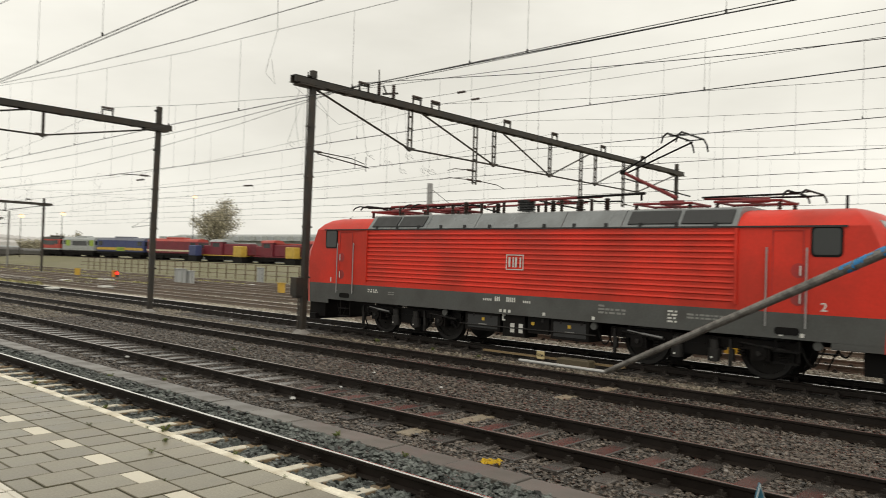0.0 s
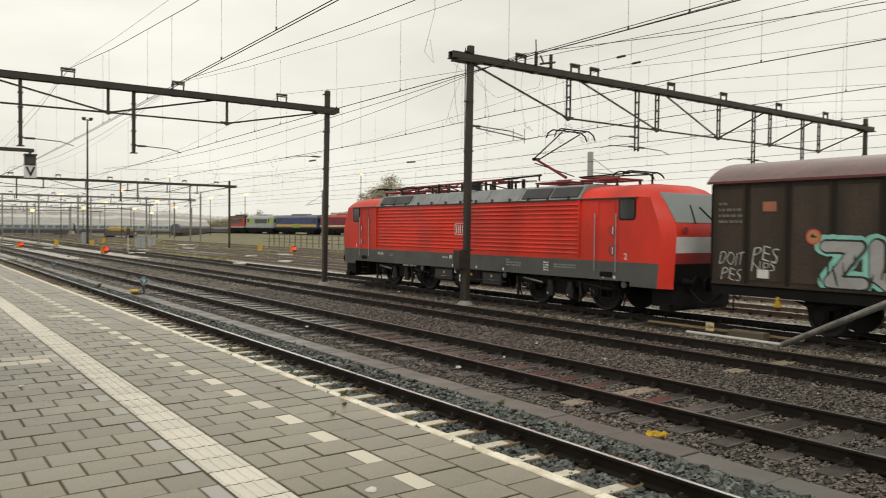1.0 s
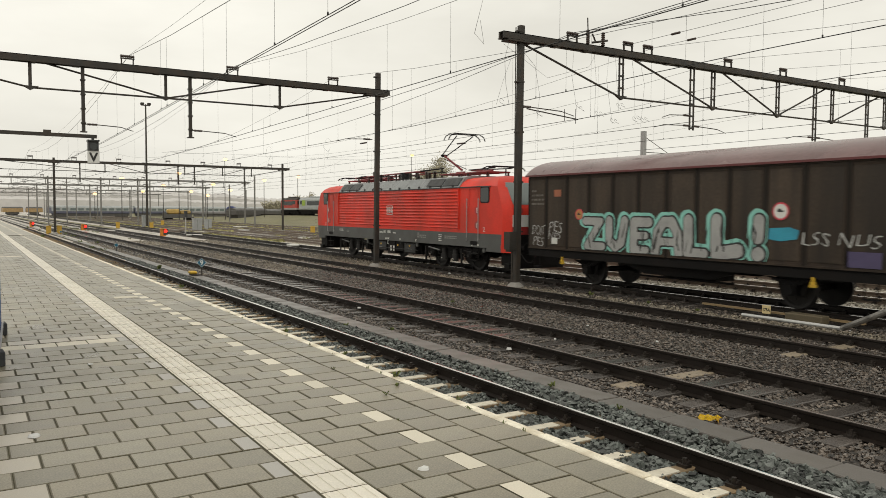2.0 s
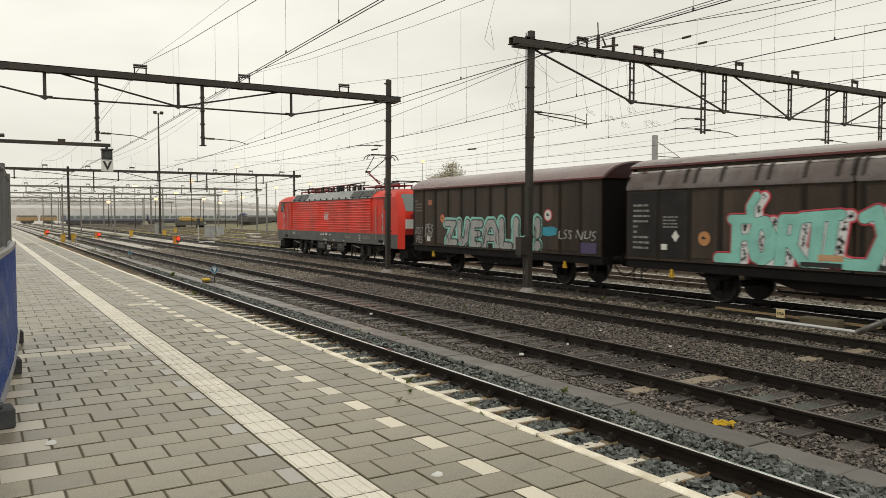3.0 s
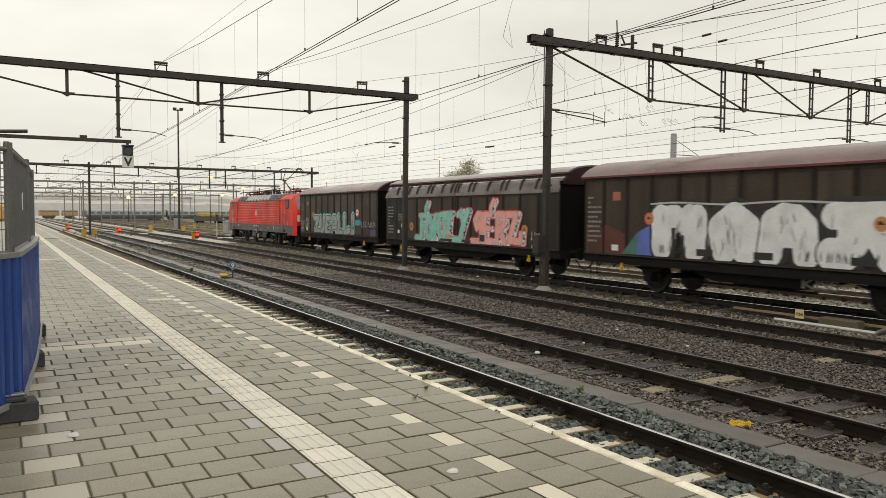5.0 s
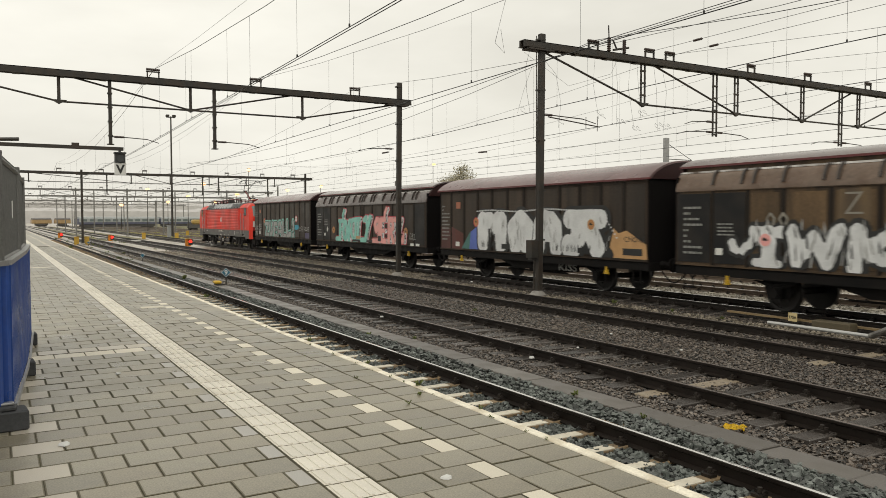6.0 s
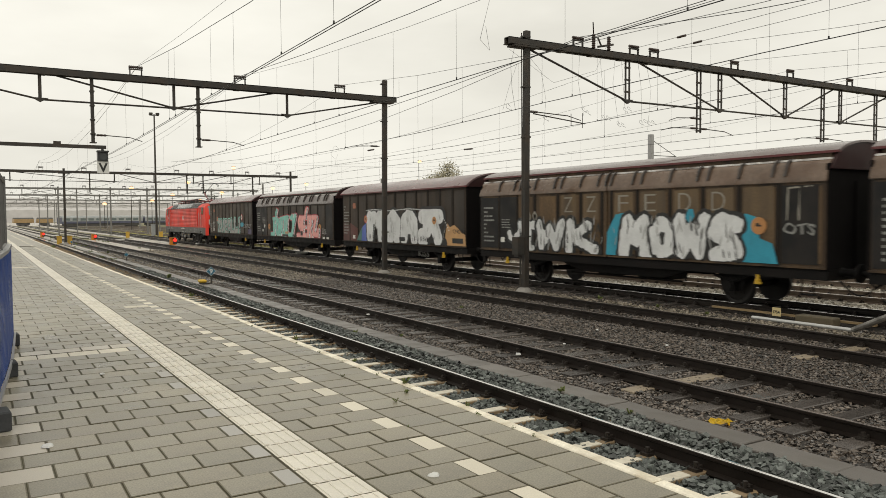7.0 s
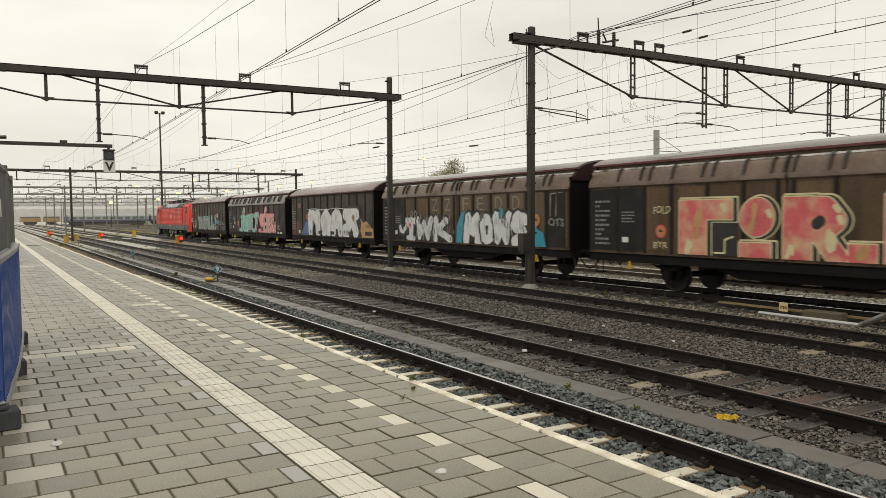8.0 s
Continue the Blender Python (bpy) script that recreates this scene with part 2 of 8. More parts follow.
def raw(name, verts, faces, material, parent=None):
    """A mesh from arrays: verts (n, 3), faces (m, k)."""
    verts, faces = np.asarray(verts, np.float32), np.asarray(faces, np.int32)
    me = bpy.data.meshes.new(name)
    me.vertices.add(len(verts))
    me.vertices.foreach_set("co", verts.ravel())
    k = faces.shape[1]
    me.loops.add(faces.size)
    me.loops.foreach_set("vertex_index", faces.ravel())
    me.polygons.add(len(faces))
    me.polygons.foreach_set("loop_start", np.arange(0, faces.size, k, dtype=np.int32))
    me.update(calc_edges=True)
    me.shade_flat()
    for m in material if isinstance(material, (list, tuple)) else [material]:
        me.materials.append(m)
    ob = new(name, me)
    if parent:
        ob.parent = parent
    return ob


def stones(name, label, material, xs, size, rng, flat=0.8):
    """Loose broken stones: xs are (n, 3) places; each is a tilted, uneven block with sharp edges."""
    n = len(xs)
    base = np.array([(x, y, z) for z in (-1, 1) for y in (-1, 1) for x in (-1, 1)], float) * 0.62
    tri = np.array([(0, 2, 3), (0, 3, 1), (4, 5, 7), (4, 7, 6), (0, 1, 5), (0, 5, 4), (2, 6, 7), (2, 7, 3), (0, 4, 6), (0, 6, 2), (1, 3, 7), (1, 7, 5)])
    v = base[None] * rng.uniform(0.6, 1.35, (n, 1, 3)) + rng.normal(0, 0.20, (n, 8, 3))
    q, _ = np.linalg.qr(rng.normal(size=(n, 3, 3)))
    v = np.einsum("nij,nkj->nki", q, v) * np.array((1, 1, flat)) * (size * rng.uniform(0.6, 1.35, (n, 1, 1)))
    v = v + np.asarray(xs)[:, None]
    f = tri[None] + 8 * np.arange(n)[:, None, None]
    return tagged(raw(name, v.reshape(-1, 3), f.reshape(-1, 3), material), label, "ballast", kind="stuff")


def text_mesh(body, size, offset=0.0, extrude=0.0):
    """The flat letters of the built-in font as a mesh, standing in local x, y."""
    cu = bpy.data.curves.new("letters", "FONT")
    cu.body, cu.size, cu.offset, cu.extrude = body, size, offset, extrude
    cu.align_x, cu.resolution_u = "CENTER", 3
    ob = bpy.data.objects.new("letters", cu)
    me = bpy.data.meshes.new_from_object(ob)
    bpy.data.objects.remove(ob)
    bpy.data.curves.remove(cu)
    return me


# ---- ground ----
RAILS_1, RAILS_2, RAILS_3, RAILS_T = 5.138, 8.947, 13.127, 17.46
BEND = 0.0105


def train_x(y):
    """The middle of the goods train's track: it swings off very slightly past the first mast."""
    return RAILS_T + BEND * max(0.0, y - 20.0)


bm = bmesh.new()
for x0, x1, y0, y1 in ((-900, 1500, -600, 2600),):
    box(bm, x0, x1, y0, y1, -1.2, -0.205)
ground = tagged(part("ground", bm, M_BALLAST), "brown wet ballast ground of a railway yard, paled in colour for haze", "ground", kind="structure")
bm = boxes((18.95, 40.0, -60, 320, -0.6, -0.195))
tagged(part("yard_gravel", bm, M_GRAVEL), "pale trodden gravel between the yard tracks", "ground", kind="structure")
bm = boxes((40.0, 420, -80, 900, -0.6, -0.17))
tagged(part("verge", bm, M_GRASS), "rough grass verge with bare sandy patches", "grass", kind="structure")

# near-black colour puts the shade between stones into the bed
M_BED_SHADE = mat("shade_black_wet_bed", (0.026, 0.021, 0.017), 0.7, var=0.4, scale=2, fine=40, bump=0.8, depth=0.03)
tagged(part("ballast_bed", boxes((3.46, 18.45, -8, 55, -0.6, -0.197)), M_BED_SHADE), "wet bed under the loose ballast, coloured near black for shade", "ground", kind="structure")

# ---- tracks ----
RAIL_OUT = [(-0.070, -0.172), (0.070, -0.172), (0.070, -0.160), (0.012, -0.140), (0.009, -0.050), (0.034, -0.036), (0.034, -0.008), (0.027, -0.0015), (0.012, 0.0),
            (-0.018, 0.0), (-0.027, -0.0015), (-0.034, -0.008), (-0.034, -0.036), (-0.009, -0.050), (-0.012, -0.140), (-0.070, -0.160)]


def rail(parent, side, xfun, y0, y1, top, step=None, web=None):
    """One rail: the foot, web and head, drawn along the track's middle line."""
    ys = [y0, y1] if step is None else list(np.arange(y0, y1 + 0.1, step))
    bm = bmesh.new()
    rings = [[bm.verts.new((xfun(y) + side * 0.7535 + x, y, z)) for x, z in RAIL_OUT] for y in ys]
    n = len(RAIL_OUT)
    for p, q in zip(rings, rings[1:]):
        for i in range(n):
            bm.faces.new((p[i], q[i], q[(i + 1) % n], p[(i + 1) % n])).material_index = 1 if i in (7, 8, 9) else 0
    bm.faces.new(rings[0])
    bm.faces.new(rings[-1][::-1])
    return part("rail", normals(bm), [web or M_RAIL, top], parent)


def sleeper_mesh(width, half, material, top=-0.166, lime=False):
    bm = bmesh.new()
    if lime:
        box(bm, -half, 0.50, -width / 2 + 0.006, width / 2 - 0.006, top - 0.05, top + 0.004, 2)
    box(bm, -half, half, -width / 2, width / 2, top - 0.16, top, bevel=0.012)
    for s in (-1, 1):
        for e in (-1, 1):
            box(bm, s * 0.7535 + e * 0.115 - 0.045, s * 0.7535 + e * 0.115 + 0.045, -0.055, 0.055, top - 0.002, top + 0.03, 1)
            rod(bm, (s * 0.7535 + e * 0.105, 0, top + 0.02), (s * 0.7535 + e * 0.105, 0, top + 0.085), 0.024, 6, mi=1)
            box(bm, s * 0.7535 + e * 0.085 - 0.03, s * 0.7535 + e * 0.085 + 0.03, -0.045, 0.045, top + 0.03, top + 0.058, 1)
            rod(bm, (s * 0.7535 + e * 0.125, -0.05, top + 0.045), (s * 0.7535 + e * 0.055, 0.02, top + 0.045), 0.011, 5, mi=1)
    me = bpy.data.meshes.new("sleeper")
    bm.to_mesh(me)
    bm.free()
    me.materials.append(material)
    me.materials.append(M_CLIP)
    me.materials.append(M_LIME)
    return me


def track(name, label, xfun, y0, y1, near, spacing, phase, me, top, group="railway tracks", step=None, new_at=(), new_me=None):
    """Two rails on sleepers; those in the stretch near are single pieces, the rest one joined part."""
    t = thing(name, label, "railway track", group, "structure")
    for s in (-1, 1):
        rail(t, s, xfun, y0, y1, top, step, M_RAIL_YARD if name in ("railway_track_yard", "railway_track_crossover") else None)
    rng = random.Random(len(name) + int(xfun(0) * 10))
    far = []
    k = math.ceil((y0 - phase) / spacing)
    while (y := phase + spacing * k) < y1:
        jig = rng.uniform(-0.02, 0.02)
        if near[0] <= y <= near[1]:
            use = new_me if new_me and any(abs(y - q) < spacing / 2 for q in new_at) else me
            shared("sleeper", use, t, (xfun(y) + rng.uniform(-0.04, 0.04), y + jig, rng.uniform(-0.012, 0.004)), rng.uniform(-0.015, 0.015))
        elif near[1] < y < near[1] + 70 or y < near[0]:
            far.append((xfun(y) + rng.uniform(-0.04, 0.04), y + jig))
        k += 1
    if far:
        base = np.array([v.co[:] for v in me.vertices][:8])
        lo, hi = np.array([v.co[:] for v in me.vertices]).min(0), np.array([v.co[:] for v in me.vertices]).max(0)
        hi[2] = -0.168
        c = np.array([[x, y, z] for z in (lo[2], hi[2]) for x, y in ((lo[0], lo[1] + 0.01), (hi[0], lo[1] + 0.01), (hi[0], hi[1] - 0.01), (lo[0], hi[1] - 0.01))])
        f = np.array([(4, 5, 6, 7), (0, 1, 5, 4), (1, 2, 6, 5), (2, 3, 7, 6), (3, 0, 4, 7)])
        p = np.array([(x, y, 0) for x, y in far])
        o = raw("far_sleepers", (c[None] + p[:, None]).reshape(-1, 3), (f[None] + 8 * np.arange(len(p))[:, None, None]).reshape(-1, 4), me.materials[0], t)
        tagged(o, kind="stuff")
    return t


WOOD = sleeper_mesh(0.25, 1.28, M_SLEEPER)
WOOD_PROUD = sleeper_mesh(0.25, 1.28, M_SLEEPER, -0.146)
WOOD_YARD = sleeper_mesh(0.25, 1.28, M_SLEEPER_Y)
WOOD_NEW = sleeper_mesh(0.25, 1.28, M_SLEEPER_NEW, -0.16)
CONCRETE = sleeper_mesh(0.155, 1.25, M_SLEEPER_C, -0.150, True)
track("railway_track_platform", "platform track with whitened sleepers and one bright worn rail", lambda y: RAILS_1, -30, 330, (1.5, 34), 0.587, 4.922, CONCRETE, M_RAIL_TOP)
track("railway_track_second", "rusty track on wet dark wooden sleepers", lambda y: RAILS_2, -30, 330, (0.5, 36), 0.62, 5.25, WOOD_PROUD, M_RAIL_DULL, new_at=(7.72,), new_me=WOOD_NEW)
track("railway_track_third", "rusty track half buried in brown ballast", lambda y: RAILS_3, -30, 330, (0.5, 34), 0.62, 5.4, WOOD, M_RAIL_DULL, new_at=(7.68,), new_me=WOOD_NEW)
track("railway_track_train", "track with bright worn rails under the goods train", train_x, -60, 340, (0.5, 36), 0.60, 5.1, WOOD, M_RAIL_TOP, step=20)
for i, xc in enumerate((21.5, 25.5, 29.4, 33.4, 37.4)):
    track("railway_track_yard", "yard track with dull rails in pale gravel", lambda y, c=xc: c + BEND * 0.9 * max(0.0, y - 20.0), -60, 330, (5, 20), 0.62, 0.2 * i, WOOD_YARD, M_RAIL_TOP, step=20)


def crossover(xa, xb, ya, yb):
    def f(y):
        u = min(1.0, max(0.0, (y - ya) / (yb - ya)))
        return xa + (xb - xa) * u * u * (3 - 2 * u) + BEND * 0.9 * max(0.0, y - 20.0)
    return f


track("railway_track_crossover", "crossover between two yard tracks", crossover(25.5, 21.5, 38, 72), 38, 72, (0, 0), 0.62, 0, WOOD_YARD, M_RAIL_TOP, step=3)
track("railway_track_crossover", "crossover between two yard tracks", crossover(33.4, 25.5, 48, 100), 48, 100, (0, 0), 0.62, 0, WOOD_YARD, M_RAIL_TOP, step=3)
track("railway_track_crossover", "crossover between two yard tracks", crossover(21.5, 17.6, 62, 96), 62, 96, (0, 0), 0.62, 0, WOOD_YARD, M_RAIL_TOP, step=3)

# ---- concrete cable trough between the first two tracks ----
trough = thing("cable_trough", "grey concrete cable trough with flush lids between the tracks", "cable trough", kind="structure")
bm = bmesh.new()
box(bm, -0.205, 0.205, -0.49, 0.49, -0.06, 0.0, bevel=0.01)
LID = bpy.data.meshes.new("lid")
bm.to_mesh(LID)
bm.free()
LID.materials.append(M_DUCT)
rng = random.Random(4)
for i in range(62):
    shared("lid", LID, trough, (6.90 + rng.uniform(-0.012, 0.012), 0.6 + i, -0.105 + rng.uniform(-0.008, 0.008)), rng.uniform(-0.008, 0.008))
bm = boxes((6.71, 7.09, 62.2, 300, -0.25, -0.115))
part("far_lids", bm, M_DUCT, trough)



# ---- platform ----
PZ = 0.718
platform = thing("platform", "long station platform paved in staggered grey tiles with cream guide strip", "platform", kind="structure")
part("slab", boxes((-9, 3.345, -14, 140, -0.5, PZ - 0.005)), M_JOINT, platform)
part("edge_wall", boxes((3.345, 3.40, -14, 140, -0.5, PZ - 0.09)), M_CONC, platform)


def tile_mesh(w, d, material, ribs=False):
    """A paving tile, w across and d along, with chamfered edges; its top lies at z 0."""
    g, c, e = 0.0035, 0.003, (0.004 if ribs else 0.007)
    bm = bmesh.new()
    a = [bm.verts.new((x, y, -0.05)) for x, y in ((g, g), (w - g, g), (w - g, d - g), (g, d - g))]
    b = [bm.verts.new((v.co.x, v.co.y, -c)) for v in a]
    t = [bm.verts.new((x, y, 0)) for x, y in ((g + e, g + e), (w - g - e, g + e), (w - g - e, d - g - e), (g + e, d - g - e))]
    for p, q, mi in ((a, b, 1), (b, t, 2)):
        for i in range(4):
            bm.faces.new((p[i], p[(i + 1) % 4], q[(i + 1) % 4], q[i])).material_index = mi
    bm.faces.new(t)
    if ribs:
        for i in range(4):
            x = w * (i + 0.5) / 4
            box(bm, x - 0.014, x + 0.014, g + 0.012, d - g - 0.012, -0.001, 0.005)
    me = bpy.data.meshes.new("tile")
    bm.to_mesh(me)
    bm.free()
    me.materials.append(material)
    me.materials.append(M_JOINT)
    me.materials.append(M_TILE_EDGE if material in (M_TILE, M_TILE_BL, M_TILE_P, M_TACTILE) else material)
    return me


TILES = {}
far_tiles = {}
near_count = 0
rng = random.Random(11)


def tile(x, y, w, d, material, far_material, ribs=False):
    global near_count
    z = PZ + rng.uniform(-0.003, 0.003) * (0.3 if ribs else 1.0)
    key = (round(w, 3), round(d, 3), material.name)
    if y < 6.6 and -0.7 < x and near_count < 320 and y > 2.9:
        if key not in TILES:
            TILES[key] = tile_mesh(w, d, material, ribs)
        shared("tile", TILES[key], platform, (x, y, z))
        near_count += 1
    else:
        far_tiles.setdefault(far_material.name, (far_material, []))[1].append((x, y, w, d, z))


ROW = 0.3005
for k in range(-60, 150):
    y = 5.205 + ROW * k
    even = k % 2 == 0
    first = 0.342 if even else 0.178
    cross = k in (15, 16) or k in (77, 78)
    for i in range(-28 if k < 30 else -9 if k < 60 else -4, 6):
        x = first + 0.326 * i
        w = min(0.326, 1.612 - x)
        if w < 0.08:
            continue
        if even and i == -1:
            tile(x, y, w, ROW, M_TILE_P, M_TILE_P)
        elif w < 0.2:
            tile(x, y, w, ROW, M_TILE_BL, M_TILE_BL)
        elif cross and x > -0.2:
            tile(x, y, w, ROW, M_TILE_W if k % 2 else M_TILE_P, M_TILE_W if k % 2 else M_TILE_P)
        else:
            tile(x, y, w, ROW, M_TILE, M_TILE_J)
for k in range(-60, 330):
    y = 5.135 + 0.2985 * k
    tile(1.615, y, 0.300, 0.2985, M_TACTILE, M_TACTILE, True)
# between guide strip and white marks the rows run across; every second row ends in a white half tile
MARK, STEP = 3.846, 0.3045
for k in range(-52, 150):
    y = MARK + STEP * k
    cuts = (1.918, 2.235, 2.550, 2.700) if k % 2 == 0 else (1.918, 2.075, 2.392, 2.700)
    for x0, x1 in zip(cuts, cuts[1:]):
        white = k % 2 == 0 and x0 > 2.5
        tile(x0, y, x1 - x0, STEP, M_TILE_W if white else M_TILE, M_TILE_W if white else M_TILE_J)
for k in range(-58, 150):
    for j, (x0, x1) in enumerate(((2.700, 3.022), (3.022, 3.343))):
        tile(x0, 4.218 + 0.309 * k + (0.0 if j else 0.155), x1 - x0, 0.309, M_TILE, M_TILE_J)
for k in range(152, 300, 2):
    tile(2.550, MARK + STEP * k, 0.150, STEP, M_TILE_W, M_TILE_W)
for name, (material, rows) in far_tiles.items():
    r = np.array(rows)
    x, y, w, d, z = r.T
    g = np.where(y > 12, 0.0025, 0.0040)
    c, e = 0.003, np.where(y > 12, 0.003, 0.007)
    if material is M_TACTILE:
        g, e = 0.004, 0.004
    v = []
    for dx, dy, dz, inset in ((0, 0, -0.05, 0), (1, 0, -0.05, 0), (1, 1, -0.05, 0), (0, 1, -0.05, 0), (0, 0, -c, 0), (1, 0, -c, 0), (1, 1, -c, 0), (0, 1, -c, 0), (0, 0, 0, e), (1, 0, 0, e), (1, 1, 0, e), (0, 1, 0, e)):
        i = g + inset + 0 * y
        v.append(np.stack([x + np.where(dx, w - i, i), y + np.where(dy, d - i, i), z + dz], -1))
    v = np.stack(v, 1)
    f = np.array([(0, 1, 5, 4), (1, 2, 6, 5), (2, 3, 7, 6), (3, 0, 4, 7), (4, 5, 9, 8), (5, 6, 10, 9), (6, 7, 11, 10), (7, 4, 8, 11), (8, 9, 10, 11)])
    tagged(raw("far_tiles", v.reshape(-1, 3), (f[None] + 12 * np.arange(len(r))[:, None, None]).reshape(-1, 4), [material, M_JOINT, M_TILE_EDGE if material in (M_TILE_J, M_TILE_BL, M_TILE_P, M_TACTILE) else material], platform), kind="stuff").data.polygons.foreach_set("material_index", np.tile(np.array([1] * 4 + [2] * 4 + [0], np.int32), len(r)))
bm = bmesh.new()
for k in range(5, 48):
    for i in range(4):
        x, y = 1.615 + 0.3 * (i + 0.5) / 4, 5.135 + 0.2985 * k
        box(bm, x - 0.014, x + 0.014, y + 0.02, y + 0.28, PZ - 0.001, PZ + 0.006)
tagged(part("guide_ribs", bm, M_TACTILE, platform), kind="stuff")
part("far_paving", boxes((-6, 1.61, 50.4, 140, PZ - 0.04, PZ - 0.002), (1.92, 3.343, 50.9, 140, PZ - 0.04, PZ - 0.002)), M_TILE, platform)
bm = bmesh.new()
box(bm, 3.347, 3.437, 0.004, 0.990, PZ - 0.09, PZ + 0.002, bevel=0.008)
KERB = bpy.data.meshes.new("kerb_stone")
bm.to_mesh(KERB)
bm.free()
KERB.materials.append(M_KERB)
for i in range(-18, 110):
    shared("kerb_stone", KERB, platform, (rng.uniform(-0.006, 0.006), 4.19 + i, rng.uniform(-0.004, 0.004)), rng.uniform(-0.004, 0.004))
# cream bar set across the paving farther on
part("cross_bar", boxes((2.15, 2.55, 14.35, 14.62, PZ - 0.02, PZ + 0.006)), M_TILE_W, platform)



# ---- the goods train ----
SPEED, START = 8.868, 2.411
FRONTS = (-0.04, -12.98, -27.92, -40.86, -55.46, -70.06)   # where each wagon begins behind the locomotive
MOVERS, SPINNERS = [], []

M_RED = mat("traffic_red_paint", (0.70, 0.042, 0.024), 0.45, var=0.10, scale=0.8, fine=15, bump=0.03, dirt=(0.20, 0.035, 0.022), dirt_amount=0.55, dirt_scale=0.55, spec=0.3)
M_RED_DARK = mat("dark_red_paint", (0.42, 0.03, 0.028), 0.5, var=0.15, scale=0.8, fine=15, bump=0.03, dirt=(0.14, 0.05, 0.045), dirt_amount=0.6)
M_SKIRT = mat("dark_grey_skirt_paint", (0.085, 0.088, 0.084), 0.5, var=0.18, scale=0.9, fine=20, bump=0.05, dirt=(0.05, 0.046, 0.042), dirt_amount=0.6)
M_ROOFGREY = mat("grey_roof_paint", (0.20, 0.215, 0.22), 0.32, var=0.14, scale=0.7, fine=18, bump=0.05, dirt=(0.09, 0.09, 0.09), dirt_amount=0.5, coat=0.2)
M_GRILLE = mat("black_grille", (0.03, 0.031, 0.032), 0.5, var=0.2, bump=0.2)
M_BLACK = mat("greasy_black_steel", (0.008, 0.0075, 0.0075), 0.6, 0.1, var=0.4, scale=3, fine=25, bump=0.25, dirt=(0.018, 0.014, 0.012), dirt_amount=0.5, spec=0.15)
M_TYRE = mat("worn_wheel_steel", (0.015, 0.0135, 0.0125), 0.55, 0.2, var=0.25, scale=4, bump=0.1)
M_GLASS = mat("dark_cab_glass", (0.02, 0.024, 0.024), 0.07, var=0.05, bump=0, rough_var=0.02)
M_SCREEN = mat("grey_green_windscreen", (0.16, 0.19, 0.185), 0.08, var=0.06, bump=0, rough_var=0.02)
M_PALE = mat("pale_grey_panel_paint", (0.78, 0.78, 0.75), 0.45, var=0.12, bump=0.04, dirt=(0.3, 0.28, 0.25), dirt_amount=0.5)
M_MARK = mat("white_lettering_paint", (0.66, 0.66, 0.62), 0.6, var=0.12, bump=0)
M_MARK_DIM = mat("faded_grey_lettering_paint", (0.25, 0.25, 0.235), 0.65, var=0.2, bump=0)
M_MARK_DARK = mat("faded_wagon_lettering_paint", (0.16, 0.145, 0.125), 0.7, var=0.25, bump=0)
M_YELLOW = mat("yellow_paint", (0.58, 0.36, 0.03), 0.5, var=0.15, bump=0.05)
M_ORANGE = mat("orange_disc_paint", (0.45, 0.21, 0.075), 0.5, var=0.15, bump=0)
M_MAROON = mat("maroon_roof_equipment", (0.19, 0.018, 0.02), 0.45, var=0.2, bump=0.05)
M_WAGON = mat("dark_brown_wagon_paint", (0.048, 0.034, 0.025), 0.6, spec=0.22, var=0.35, scale=0.9, fine=14, bump=0.08, dirt=(0.024, 0.019, 0.016), dirt_amount=0.9, dirt_scale=2.2, streak=True)
M_WAGON_B = mat("worn_brown_wagon_paint", (0.088, 0.056, 0.031), 0.55, spec=0.3, var=0.4, scale=0.9, fine=14, bump=0.08, dirt=(0.022, 0.016, 0.013), dirt_amount=1.0, dirt_scale=1.9, streak=True)
M_WAGON_K = mat("black_lettered_panel_paint", (0.012, 0.012, 0.0125), 0.5, spec=0.25, var=0.3, scale=1.2, bump=0.05, dirt=(0.05, 0.04, 0.033), dirt_amount=0.4)
M_WAGON_R = mat("rust_red_wagon_paint", (0.105, 0.028, 0.021), 0.5, var=0.3, scale=0.9, fine=14, bump=0.08, dirt=(0.03, 0.02, 0.017), dirt_amount=0.7, streak=True)
M_WROOF = mat("wet_purple_brown_roof_paint", (0.175, 0.108, 0.108), 0.27, var=0.2, scale=0.6, fine=14, bump=0.06, dirt=(0.075, 0.05, 0.05), dirt_amount=0.6, dirt_scale=0.7)
M_WROOF_G = mat("wet_grey_worn_roof_paint", (0.17, 0.14, 0.135), 0.22, var=0.25, scale=0.6, fine=14, bump=0.06, dirt=(0.08, 0.05, 0.045), dirt_amount=0.7, dirt_scale=0.7)
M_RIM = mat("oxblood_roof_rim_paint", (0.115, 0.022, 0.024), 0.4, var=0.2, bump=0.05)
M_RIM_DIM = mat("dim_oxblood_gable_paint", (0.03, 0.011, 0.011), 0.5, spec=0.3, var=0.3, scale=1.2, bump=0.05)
M_UPPER = mat("worn_upper_door_paint", (0.14, 0.12, 0.115), 0.24, var=0.25, scale=0.8, fine=12, bump=0.08, dirt=(0.05, 0.022, 0.018), dirt_amount=0.8, dirt_scale=1.1)

M_UPPER_B = mat("worn_brown_upper_door_paint", (0.145, 0.10, 0.072), 0.24, var=0.3, scale=0.8, fine=12, bump=0.08, dirt=(0.085, 0.045, 0.025), dirt_amount=0.85, dirt_scale=1.3)

